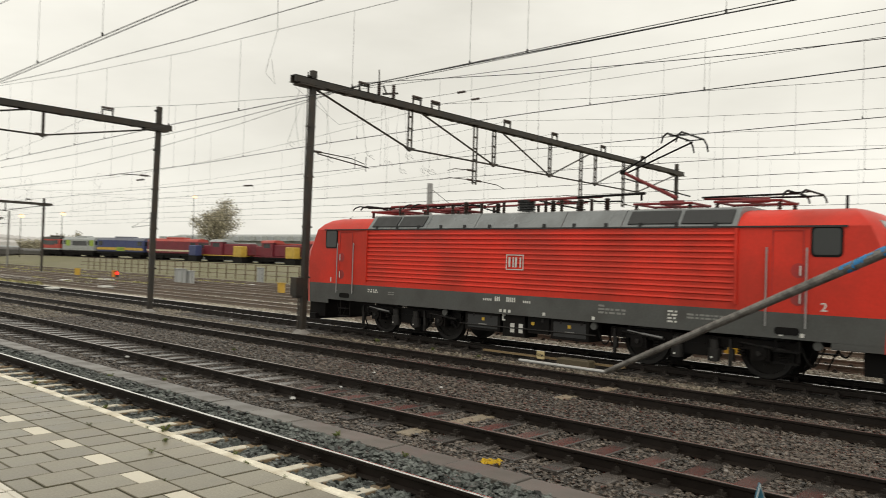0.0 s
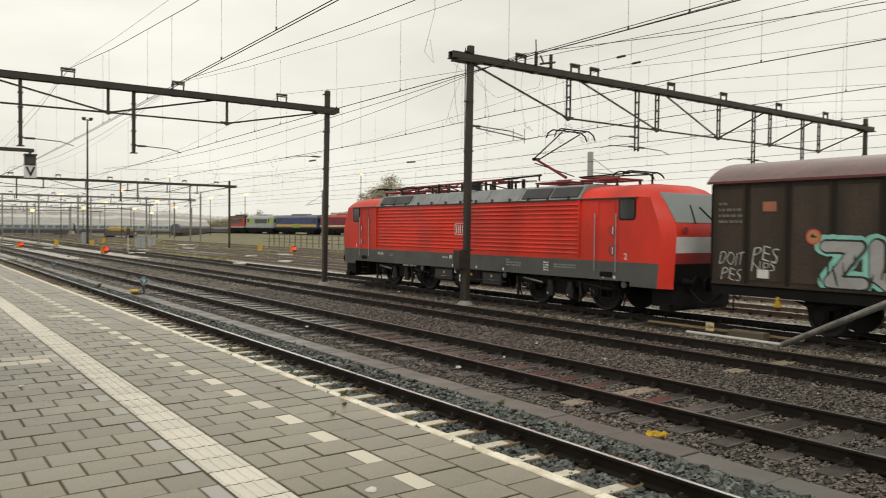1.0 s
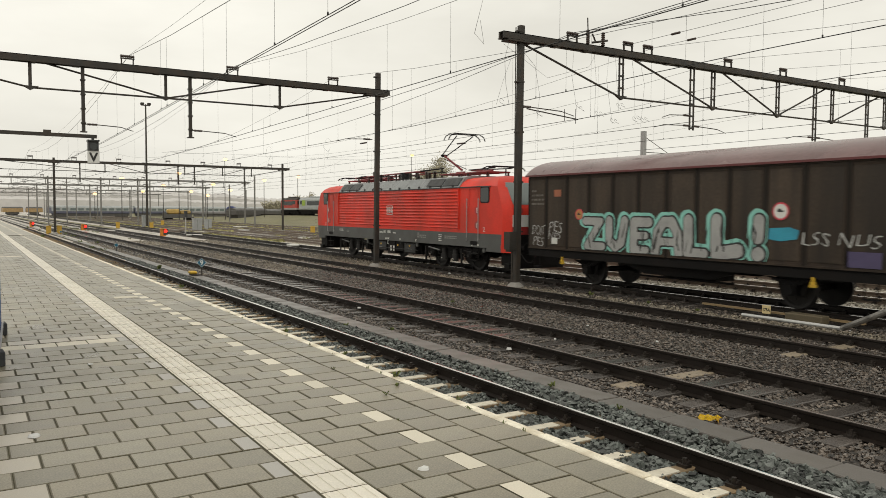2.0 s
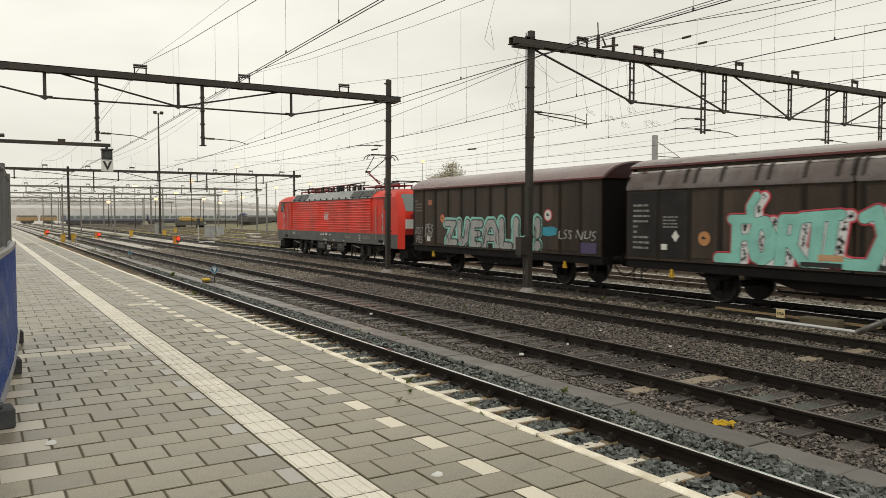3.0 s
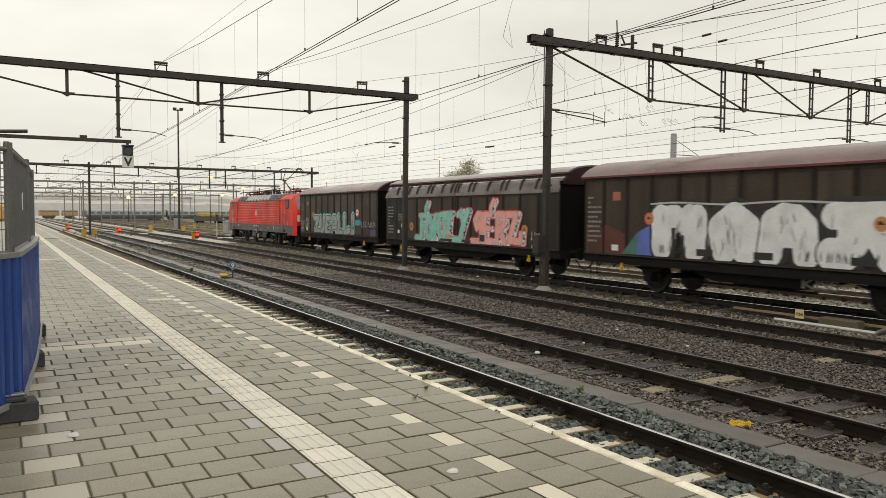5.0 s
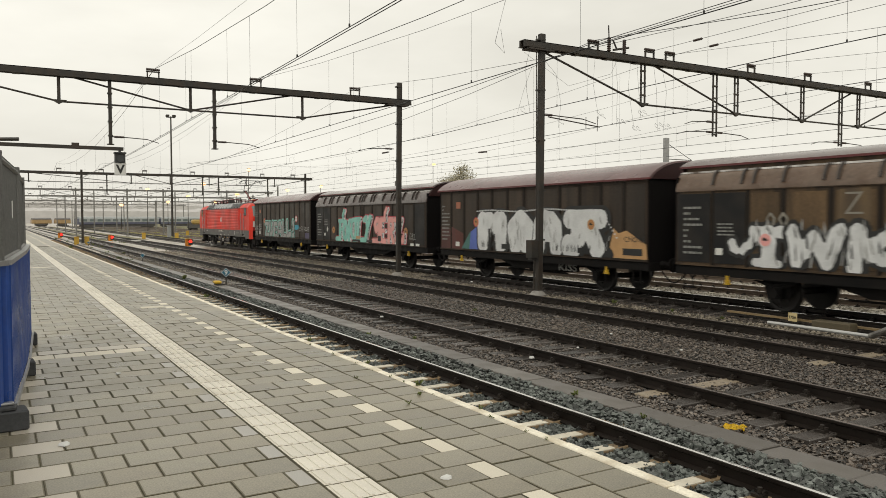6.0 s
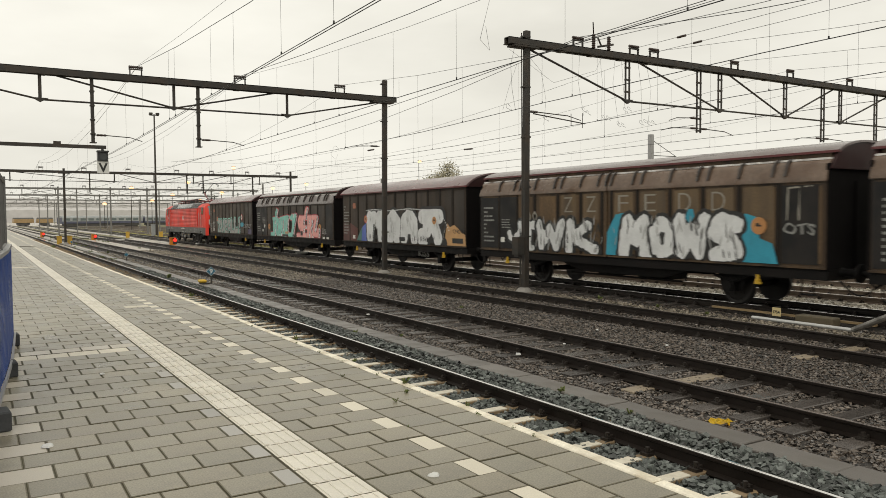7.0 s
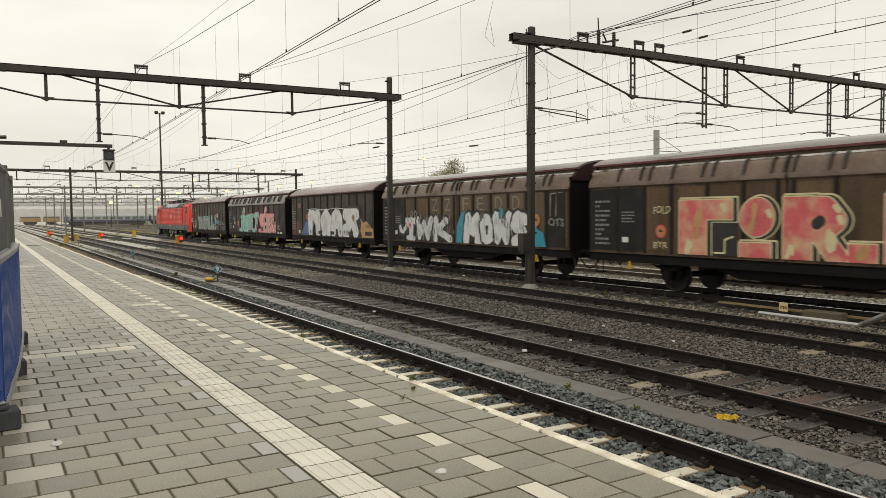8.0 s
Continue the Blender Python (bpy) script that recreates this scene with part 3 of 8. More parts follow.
M_PANEL = mat("brown_pressed_panel_paint", (0.053, 0.038, 0.027), 0.5, spec=0.3, var=0.35, scale=1.1, fine=14, bump=0.06, rand=0.22, dirt=(0.020, 0.016, 0.013), dirt_amount=0.85, dirt_scale=2.0, streak=True)
M_PANEL_B = mat("ochre_brown_pressed_panel_paint", (0.112, 0.071, 0.037), 0.5, spec=0.3, var=0.35, scale=1.1, fine=14, bump=0.06, rand=0.22, dirt=(0.026, 0.019, 0.014), dirt_amount=0.95, dirt_scale=1.8, streak=True)
M_POST = mat("grimy_post_paint", (0.017, 0.013, 0.010), 0.6, spec=0.2, var=0.35, scale=1.5, bump=0.1)
# end walls coloured near black for the shade in the wagon gaps
M_BLACK_END = mat("shade_black_end_wall_paint", (0.006, 0.005, 0.005), 0.8, spec=0.1, var=0.35, scale=1.2, bump=0.1)




# patchy pale colour imitates sky glinting on the wet door edge
M_LIP = mat("painted_glint_lip", (0.62, 0.60, 0.58), 0.3, 0.5, var=0.3, scale=2, dirt=(0.10, 0.075, 0.06), dirt_amount=1.0, dirt_scale=1.6, bump=0.05)
# brackets take a darker tone than the upper doors
M_BRACKET = mat("dark_bracket_paint", (0.045, 0.036, 0.031), 0.35, var=0.3, scale=3, bump=0.05)


def spray(name, col):
    return mat(name, col, 0.5, var=0.14, scale=1.3, fine=25, bump=0.02, dirt=tuple(c * 0.5 for c in col), dirt_amount=0.42, dirt_scale=2.6)


G_CHROME, G_MINT, G_PINK, G_WHITE = spray("silver_grey_spray", (0.36, 0.36, 0.35)), spray("mint_spray", (0.25, 0.58, 0.50)), spray("salmon_spray", (0.80, 0.37, 0.34)), spray("white_spray", (0.70, 0.71, 0.71))
G_BLACK, G_CORAL, G_BLUE, G_TEAL = spray("black_spray", (0.02, 0.02, 0.02)), spray("crimson_spray", (0.62, 0.06, 0.09)), spray("blue_spray", (0.10, 0.15, 0.46)), spray("turquoise_spray", (0.03, 0.30, 0.42))
G_SAND, G_CREAM, G_ROSE, G_TAN = spray("ochre_spray", (0.52, 0.30, 0.13)), spray("cream_spray", (0.66, 0.58, 0.34)), mat("rose_red_spray", (0.60, 0.11, 0.12), 0.5, var=0.25, scale=1.6, fine=25, bump=0.02, dirt=(0.62, 0.44, 0.26), dirt_amount=1.0, dirt_scale=1.9), spray("tan_spray", (0.50, 0.30, 0.16))
G_TAG = spray("greyish_white_spray", (0.52, 0.52, 0.50))
M_PLATE = mat("faded_orange_plate_paint", (0.36, 0.13, 0.07), 0.55, var=0.2, bump=0)
G_GREEN, G_DIM = spray("dark_green_spray", (0.06, 0.17, 0.15)), spray("thin_grey_spray", (0.27, 0.25, 0.21))
G_OCHRE = mat("thin_ochre_brown_coat", (0.13, 0.085, 0.042), 0.5, var=0.3, scale=2.2, fine=25, bump=0.02, dirt=(0.05, 0.033, 0.02), dirt_amount=0.9, dirt_scale=2.4, streak=True)


def sheet(me, w, h):
    """Fits a flat letter mesh into a box w wide and h high, from its lower left corner."""
    co = np.array([v.co[:] for v in me.vertices])
    lo, hi = co.min(0), co.max(0)
    co = (co - lo) / np.maximum(hi - lo, 1e-6)[None] * np.array((w, h, 0))
    for v, c in zip(me.vertices, co):
        v.co = c
    return me


def letters(name, parent, body, material, y, z, w, h, x, offset=0.0, tilt=0.0, label=""):
    """Paint in the shape of letters on the side that faces the platform; y is where the writing begins."""
    me = sheet(text_mesh(body, 1.0, offset), w, h)
    me.materials.append(material)
    for v in me.vertices:
        u, q = v.co.x, v.co.y
        v.co = (x, y - u - tilt * q - (0.06 * w / len(body) * math.sin(11 * q / h + 3 * u) if tilt else 0), z + q + (0.10 * h * math.sin(9 * u / h * 0.4 + y) if tilt else 0))
    me.update()
    for vs, fs in islands([v.co[:] for v in me.vertices], [list(p.vertices) for p in me.polygons]):
        one = bpy.data.meshes.new(name)
        one.from_pydata(vs, [], fs)
        one.materials.append(material)
        ob = new(name, one)
        ob.parent = parent
        if label:
            ob["label"] = label


def reach(lines, u, v):
    """How far each place (u, v) lies outside a set of fat brush lines: rows of (width, point, point, ...)."""
    d = np.full(np.shape(u), 9.0)
    for wide, *pts in lines:
        if wide < 0:   # a plain rectangle between two corners
            (a, b), (c, e) = pts
            d = np.minimum(d, np.maximum(np.abs(u - (a + c) / 2) - (c - a) / 2, np.abs(v - (b + e) / 2) - (e - b) / 2))
            continue
        for (a, b), (c, e) in zip(pts, pts[1:]):
            k = np.clip(((u - a) * (c - a) + (v - b) * (e - b)) / max((c - a) ** 2 + (e - b) ** 2, 1e-9), 0, 1)
            d = np.minimum(d, np.hypot(u - a - k * (c - a), v - b - k * (e - b)) - wide / 2)
    return d


def islands(verts, faces):
    """The separate pieces of a mesh, each with its own verts and faces."""
    root = list(range(len(verts)))

    def top(i):
        while root[i] != i:
            root[i] = root[root[i]]
            i = root[i]
        return i

    for f in faces:
        for i in f[1:]:
            root[top(i)] = top(f[0])
    out = {}
    for f in faces:
        ids, vs, fs = out.setdefault(top(f[0]), ({}, [], []))
        for i in f:
            if i not in ids:
                ids[i] = len(vs)
                vs.append(verts[i])
        fs.append([ids[i] for i in f])
    return [(vs, fs) for ids, vs, fs in out.values()]


def sprayed(parent, lines, material, y, z, x, grow=0.0, shift=(0.0, 0.0), rag=0.0, label="", cell=0.032, less=None):
    """One coat of paint in the shape of brush lines, made fatter by grow, clear of the lines in less; it ends at the sill."""
    pu = [p[0] for q in lines for p in q[1:]]
    pv = [p[1] for q in lines for p in q[1:]]
    m = max(max(q[0] for q in lines), 0.1) / 2 + abs(grow) + 0.06
    us = np.arange(min(pu) + shift[0] - m, max(pu) + shift[0] + m + cell, cell)
    vs = np.arange(0.0, max(pv) + shift[1] + m + cell, cell)
    U, V = np.meshgrid(us, vs, indexing="ij")
    d = reach(lines, U - shift[0], V - shift[1]) - grow
    if less:
        d = np.maximum(d, -reach(less, U, V))
    if rag:
        d = d + rag * np.array([[noise.noise((u * 9, v * 2.2, y)) + 0.6 * noise.noise((u * 25, v * 6, y)) for v in vs] for u in us])
    verts, faces, seen = [], [], {}

    def vert(i, j, k, l):
        key = (i, j, k, l)
        if key not in seen:
            t = 0.0 if (i, j) == (k, l) else d[i, j] / (d[i, j] - d[k, l])
            seen[key] = len(verts)
            verts.append((x, y - (us[i] + (us[k] - us[i]) * t), z + vs[j] + (vs[l] - vs[j]) * t))
        return seen[key]

    ins = d < 0
    for i, j in zip(*np.nonzero(ins[:-1, :-1] | ins[1:, :-1] | ins[:-1, 1:] | ins[1:, 1:])):
        ring = [(i, j), (i + 1, j), (i + 1, j + 1), (i, j + 1)]
        face = []
        for p, q in zip(ring, ring[1:] + ring[:1]):
            if ins[p]:
                face.append(vert(*p, *p))
            if ins[p] != ins[q]:
                face.append(vert(*min(p, q), *max(p, q)))
        if len(face) > 2:
            faces.append(face)
    for v, f in islands(verts, faces):
        if len(f) > 7:
            me = bpy.data.meshes.new("graffiti")
            me.from_pydata(v, [], f)
            me.materials.append(material)
            ob = new("graffiti", me)
            ob.parent, ob["label"] = parent, label


def piece(parent, glyphs, y, z, coats, x, own=False):
    """A graffiti piece: every letter gets its coats one over the other; rows of coats are (material, grow, shift, rag, label)."""
    for n, lines in enumerate(glyphs):
        for i, (material, grow, shift, rag, label) in enumerate(coats):
            sprayed(parent, lines, material, y, z, x - (0.0007 * i + 0.0016 * n if own else 0.0035 * i + 0.0004 * n), grow, shift, rag, label)


def patch(name, parent, material, pts, x, label="", ring=False):
    """A flat painted field on the near side; pts are (y, z)."""
    bm = bmesh.new()
    a = [bm.verts.new((x, y, z)) for y, z in pts]
    b = [bm.verts.new((x + 0.004, y, z)) for y, z in pts]
    bm.faces.new(a)
    n = len(a)
    for i in range(n):
        bm.faces.new((a[i], b[i], b[(i + 1) % n], a[(i + 1) % n]))
    return part(name, normals(bm), material, parent, label)


def disc(name, parent, y, z, r, x, face, rim, label=""):
    """A round plate with a coloured rim and a small dark bar on it."""
    bm = bmesh.new()
    lathe(bm, [(r, 0.006), (r, -0.004)], "X", (x, y, z), 20, 0)
    lathe(bm, [(r * 0.82, 0.0), (r * 0.82, -0.007)], "X", (x, y, z), 20, 1)
    box(bm, x - 0.009, x - 0.006, y - r * 0.4, y + r * 0.4, z - r * 0.09, z + r * 0.09, 2)
    box(bm, x - 0.009, x - 0.006, y - r * 0.1, y + r * 0.35, z + r * 0.02, z + r * 0.30, 2)
    return part(name, bm, [rim, face, G_BLACK], parent, label)


def strokes(parent, material, y0, y1, z0, z1, n, x, seed):
    """Thin slanting brush strokes across a painted field."""
    r = random.Random(seed)
    bm = bmesh.new()
    for i in range(n):
        y, z, h, k, w = r.uniform(y1, y0), r.uniform(z0, z1 - 0.25), r.uniform(0.15, 0.5), r.uniform(-0.35, 0.35), r.uniform(0.008, 0.022)
        h = min(h, z1 - z)
        prism_x(bm, [(y - w, z), (y + w, z), (y + w * 1.6 + k * h * 0.6, z + h * 0.55), (y + k * h, z + h), (y - w * 1.2 + k * h * 0.5, z + h * 0.5)], x - 0.001, x)
    return tagged(part("brushwork", normals(bm), material, parent), kind="stuff")


def bars(name, parent, material, y, z, w, lines, x, pitch=0.075, h=0.034, seed=1, label=""):
    """Small print as plain bars, line under line."""
    r = random.Random(seed)
    bm = bmesh.new()
    for i in range(lines):
        u = 0.0
        while u < w - 0.04:
            n = r.uniform(0.04, 0.16)
            e = min(w, u + n)
            box(bm, x - 0.002, x + 0.003, y - e, y - u, z - i * pitch - h, z - i * pitch)
            u = e + r.uniform(0.02, 0.05)
            if r.random() < 0.12:
                break
    return tagged(part(name, bm, material, parent, label), kind="stuff")


def wheelset(parent, y, r, spoke=False):
    """An axle with two flanged wheels, which turns as the vehicle rolls."""
    ws = part("wheelset", rods(((-0.86, 0, 0), (0.86, 0, 0), 0.085), n=10), M_BLACK, parent)
    ws.location = (0, y, r)
    for s in (-1, 1):
        bm = bmesh.new()
        o = s * 0.7535
        lathe(bm, [(r * 0.30, o - s * 0.01), (r * 0.32, o + s * 0.07), (r * 0.80, o + s * 0.03), (r * 0.82, o + s * 0.066), (r * 0.985, o + s * 0.066), (r, o + s * 0.05), (r * 1.006, o - s * 0.035), (r * 1.045, o - s * 0.05), (r * 1.045, o - s * 0.065), (r * 0.8, o - s * 0.065)], "X", n=32)
        for i in range(6):
            a = math.tau * i / 6
            lathe(bm, [(0.03, o + s * 0.02), (0.03, o + s * 0.085)], "X", (0, r * 0.5 * math.cos(a), r * 0.5 * math.sin(a)), 6)
        part("wheel", normals(bm), M_TYRE, ws)
    SPINNERS.append((ws, y, r))
    return ws


def buffer(parent, x, y, z, out):
    bm = bmesh.new()
    lathe(bm, [(0.10, 0.0), (0.115, out * 0.05), (0.085, out * 0.08), (0.085, out * 0.27), (0.06, out * 0.28), (0.06, out * 0.40), (0.20, out * 0.41), (0.21, out * 0.43), (0.20, out * 0.45)], "Y", (x, y, z), 16)
    return part("buffer", normals(bm), M_BLACK, parent)


# section of the inclined upper door: a lip below, a flat slope, and a rolled edge on top
HOOD = [(1.42, 3.06), (1.462, 3.03), (1.462, 3.08), (1.445, 3.15), (1.365, 3.36), (1.335, 3.43), (1.295, 3.48), (1.24, 3.515), (1.17, 3.53), (1.10, 3.53), (1.10, 3.49), (1.20, 3.48), (1.29, 3.41), (1.38, 3.14)]


def wagon(label, L, kind, rib_ys, offset, paint, roof_paint, axles):
    """A two-axle covered wagon with sliding walls; its front end is at y 0, its middle over the track."""
    w = thing("goods_wagon", label, "goods wagon", "wagons of the goods train")
    X0 = 1.42
    top = 3.44 if kind == "plain" else 3.06
    part("floor_frame", boxes((-1.40, -1.24, -L, 0, 0.80, 1.0), (1.24, 1.40, -L, 0, 0.80, 1.0), (-1.24, 1.24, -L, -L + 0.16, 0.80, 1.0), (-1.24, 1.24, -0.16, 0, 0.80, 1.0), (-1.36, 1.36, -L, 0, 1.0, 1.05)), M_BLACK, w)
    bm = bmesh.new()
    a, b = axles[0] - 1.3, axles[1] + 1.3
    for s in (-1, 1):
        prism_x(bm, [(a, 0.80), (a - 1.0, 0.52), (b + 1.0, 0.52), (b, 0.80)], s * 1.02 - 0.03, s * 1.02 + 0.03)
    part("truss_beam", normals(bm), M_BLACK, w)
    bm = boxes((-0.5, 0.5, a - 1.2, a - 2.2, 0.42, 0.8), (-0.35, 0.45, b + 2.6, b + 1.4, 0.4, 0.8))
    rod(bm, (-0.9, a - 0.4, 0.45), (-0.9, b + 0.4, 0.45), 0.03, 6)
    part("brake_gear", normals(bm), M_BLACK, w)
    # side walls: two sliding doors on each side, with posts between pressed fields
    half = -L * 0.5 if kind == "plain" else -L * 0.495
    for s in (-1, 1):
        for d, (y0, y1) in enumerate(((-0.02, half + 0.03), (half - 0.03, -L + 0.02))):
            bm = bmesh.new()
            x_in, x_out = s * (X0 - 0.05), s * X0
            box(bm, min(x_in, x_out), max(x_in, x_out), y1, y0, 1.06, top)
            if kind == "ribbed":
                prism(bm, [(s * x, z) for x, z in HOOD], y1, y0, 1)
            door = part("sliding_door", normals(bm), [paint, M_UPPER if paint is M_WAGON else M_UPPER_B], w, "brown sliding wall with upright posts" if s < 0 else "", smooth=True)
            if s < 0:
                for ry in (r for r in rib_ys if y1 <= r <= y0 + 0.01):
                    bm = bmesh.new()
                    prism_y = [(-X0, ry + 0.06), (-X0 - 0.026, ry + 0.035), (-X0 - 0.026, ry - 0.035), (-X0, ry - 0.06)]
                    lo = [bm.verts.new((x, y, 1.08)) for x, y in prism_y]
                    hi = [bm.verts.new((x, y, top - 0.04)) for x, y in prism_y]
                    for i in range(4):
                        bm.faces.new((lo[i], lo[(i + 1) % 4], hi[(i + 1) % 4], hi[i]))
                    bm.faces.new(hi)
                    part("post", normals(bm), M_POST, door)
                stops = sorted({y1 + 0.02, y0 - 0.02, *(r for r in rib_ys if y1 < r < y0)})
                for pa, pb in zip(stops, stops[1:]):
                    if pb - pa > 0.3:
                        bm = bmesh.new()
                        box(bm, -X0 - 0.011, -X0 + 0.002, pa + 0.10, pb - 0.10, 1.17, top - 0.13, bevel=0.009)
                        part("panel", bm, M_PANEL_B if paint is M_WAGON_B else M_PANEL, door)
                bm = boxes((-X0 - 0.03, -X0, y1, y0, top - 0.05, top + 0.0), (-X0 - 0.025, -X0, y1, y0, 1.05, 1.10))
                part("rail_strip", bm, paint, door)
                if kind == "ribbed":
                    # added strip that carries the painted glint along the door top
                    bm = bmesh.new()
                    prism(bm, [(-1.25, 3.515), (-1.245, 3.56), (-1.215, 3.565), (-1.20, 3.525)], y1, y0)
                    part("top_lip", normals(bm), M_LIP, door, "pale patchy strip painted as the wet edge's glint")
                    for ry in (r for r in rib_ys if y1 <= r <= y0 + 0.01):
                        for q in ((-0.17, 0.17) if rib_ys.index(ry) % 2 else (0.0,)):
                            bm = bmesh.new()
                            prism(bm, [(-1.43, 3.17), (-1.485, 3.18), (-1.415, 3.42), (-1.365, 3.51), (-1.27, 3.575), (-1.17, 3.585), (-1.17, 3.52), (-1.25, 3.50), (-1.33, 3.42), (-1.36, 3.35)], ry + q - 0.03, ry + q + 0.03)
                            part("bracket", normals(bm), M_BRACKET, door)
    for ya, yb, yc in ((-0.06, 0.0, 0.03), (-L, -L + 0.06, -L - 0.03)):
        part("end_wall", boxes((-1.40, 1.40, ya, yb, 1.05, 3.42)), M_BLACK_END, w)
        for x in (-1.39, -0.33, 0.33, 1.39):
            part("end_post", boxes((x - 0.03, x + 0.03, min(ya, yc) + 0.002, max(yb, yc) - 0.002, 1.05, top - 0.02)), M_BLACK_END, w)
    # roof: a curved shell with turned-down rims
    edge, ez, crown = (1.50, 3.42, 4.00) if kind == "plain" else (1.17, 3.66, 3.98)
    outer = [(edge * math.sin(u) / math.sin(1.15), ez + 0.06 + (crown - ez - 0.06) * (math.cos(u) - math.cos(1.15)) / (1 - math.cos(1.15))) for u in np.linspace(-1.15, 1.15, 19)]
    inner = [(x * 0.965, z - 0.05) for x, z in outer]
    bm = bmesh.new()
    prism(bm, outer + inner[::-1], -L - 0.10, 0.10)
    part("roof", normals(bm), roof_paint, w, "wet curved steel roof", smooth=True)
    part("roof_rim", boxes((-edge - 0.015, -edge + 0.03, -L - 0.1, 0.1, ez + 0.005, ez + 0.06), (edge - 0.03, edge + 0.015, -L - 0.1, 0.1, ez + 0.005, ez + 0.06)), M_RIM, w)
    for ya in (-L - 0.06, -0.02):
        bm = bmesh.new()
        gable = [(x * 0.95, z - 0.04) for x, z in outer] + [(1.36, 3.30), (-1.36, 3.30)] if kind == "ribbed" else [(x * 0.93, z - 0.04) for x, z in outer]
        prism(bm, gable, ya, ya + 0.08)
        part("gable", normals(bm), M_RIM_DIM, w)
    if kind == "ribbed":
        part("inner_wall", boxes((-1.12, -1.06, -L + 0.1, -0.1, 3.0, 3.70), (1.06, 1.12, -L + 0.1, -0.1, 3.0, 3.70)), paint, w)
    for ax in axles:
        wheelset(w, ax, 0.47)
        for s in (-1, 1):
            bm = boxes((s * 1.05 - 0.10, s * 1.05 + 0.10, ax - 0.17, ax + 0.17, 0.34, 0.62))
            lathe(bm, [(0.13, -0.04), (0.12, 0.03)], "X", (s * 1.16, ax, 0.47), 12)
            prism_x(bm, [(ax - 0.46, 0.80), (ax - 0.30, 0.36), (ax - 0.20, 0.36), (ax - 0.22, 0.66), (ax + 0.22, 0.66), (ax + 0.20, 0.36), (ax + 0.30, 0.36), (ax + 0.46, 0.80)], s * 1.0 - 0.012, s * 1.0 + 0.012)
            part("axle_box", normals(bm), M_BLACK, w)
            bm = bmesh.new()
            for i in range(5):
                n = 0.62 - 0.1 * i
                prism_x(bm, [(ax - n, 0.74 - 0.035 * i), (ax, 0.66 - 0.035 * i), (ax + n, 0.74 - 0.035 * i), (ax + n, 0.76 - 0.035 * i), (ax, 0.69 - 0.035 * i), (ax - n, 0.76 - 0.035 * i)], s * 1.06 - 0.05, s * 1.06 + 0.05)
            part("leaf_spring", normals(bm), M_BLACK, w)
    for y, o in ((0.0, 1), (-L, -1)):
        for x in (-0.875, 0.875):
            buffer(w, x, y, 0.97, o)
        part("coupling", rods(((0, y, 0.95), (0, y + o * 0.42, 0.82), 0.045), ((0.1, y, 0.9), (0.1, y + o * 0.25, 0.55), 0.02), ((0.1, y + o * 0.25, 0.55), (0.12, y + o * 0.44, 0.72), 0.02)), M_BLACK, w)
    for y in (-1.72, -L + 1.75):
        bm = boxes((-1.47, -1.37, y - 0.04, y + 0.04, 0.67, 0.73), (-1.45, -1.39, y - 0.08, y + 0.08, 0.61, 0.67), (-1.45, -1.39, y - 0.025, y + 0.025, 0.73, 0.84))
        part("release_handle", bm, M_YELLOW, w, "yellow brake release handle")
    for ya, yb in ((-0.62, -0.30), (-L + 0.3, -L + 0.62)):
        part("step", boxes((-1.44, -1.28, ya, yb, 0.44, 0.47), (-1.42, -1.40, ya, ya + 0.03, 0.44, 0.82), (-1.42, -1.40, yb - 0.03, yb, 0.44, 0.82)), M_BLACK, w)
    # brake hose loop
    bm = bmesh.new()
    pts = [Vector((-1.1, -0.1 + 0.9 * u, 0.80 - 0.30 * math.sin(math.pi * u))) for u in np.linspace(0, 1, 9)]
    for p, q in zip(pts, pts[1:]):
        rod(bm, p, q, 0.022, 6)
    part("brake_hose", bm, M_BLACK, w)
    MOVERS.append((w, offset, L * 0.5))
    return w


FACE = -1.450   # where paint lies on the posts
A_RIBS = [-0.92 - 1.005 * i for i in range(11)]
B_RIBS = [-1.25, -2.31, -3.30, -4.50, -5.60, -6.55, -6.95, -7.99, -9.20, -10.30, -11.40, -12.50]
A_AX, B_AX = (-2.55, -9.45), (-2.9, -10.9)

# first wagon
w1 = wagon("dark brown sliding-wall goods wagon with silver and mint graffiti", 11.96, "plain", A_RIBS, FRONTS[0], M_WAGON, M_WROOF, A_AX)
ZUFALL = [
    [(0.22, (0.16, 0.88), (0.84, 0.88), (0.26, 0.13), (0.94, 0.13))],
    [(0.27, (1.20, 0.9), (1.20, 0.32), (1.45, 0.14), (1.70, 0.28), (1.82, 0.9))],
    [(0.26, (2.18, 0.1), (2.18, 0.88), (2.74, 0.88)), (0.2, (2.18, 0.5), (2.62, 0.5)), (0.2, (2.18, 0.1), (2.66, 0.1))],
    [(0.27, (2.98, 0.05), (3.05, 0.62), (3.28, 0.9), (3.55, 0.9), (3.74, 0.6), (3.8, 0.05)), (0.2, (3.05, 0.36), (3.72, 0.36))],
    [(0.30, (4.10, 0.95), (4.10, 0.12)), (0.24, (4.1, 0.1), (4.62, 0.1))],
    [(0.32, (4.98, 0.97), (4.98, 0.12)), (0.34, (5.0, 0.12), (5.62, 0.22))],
    [(0.30, (6.20, 0.98), (6.18, 0.56)), (0.34, (6.18, 0.16), (6.20, 0.17))],
]
piece(w1, ZUFALL, -2.62, 1.12, ((G_MINT, 0.115, (-0.02, 0.02), 0.02, "mint outline of a graffiti letter"), (G_BLACK, 0.045, (0.02, 0), 0.012, "black edge of a graffiti letter"), (G_CHROME, 0.0, (0, 0), 0.012, "silver grey graffiti letter")), FACE)
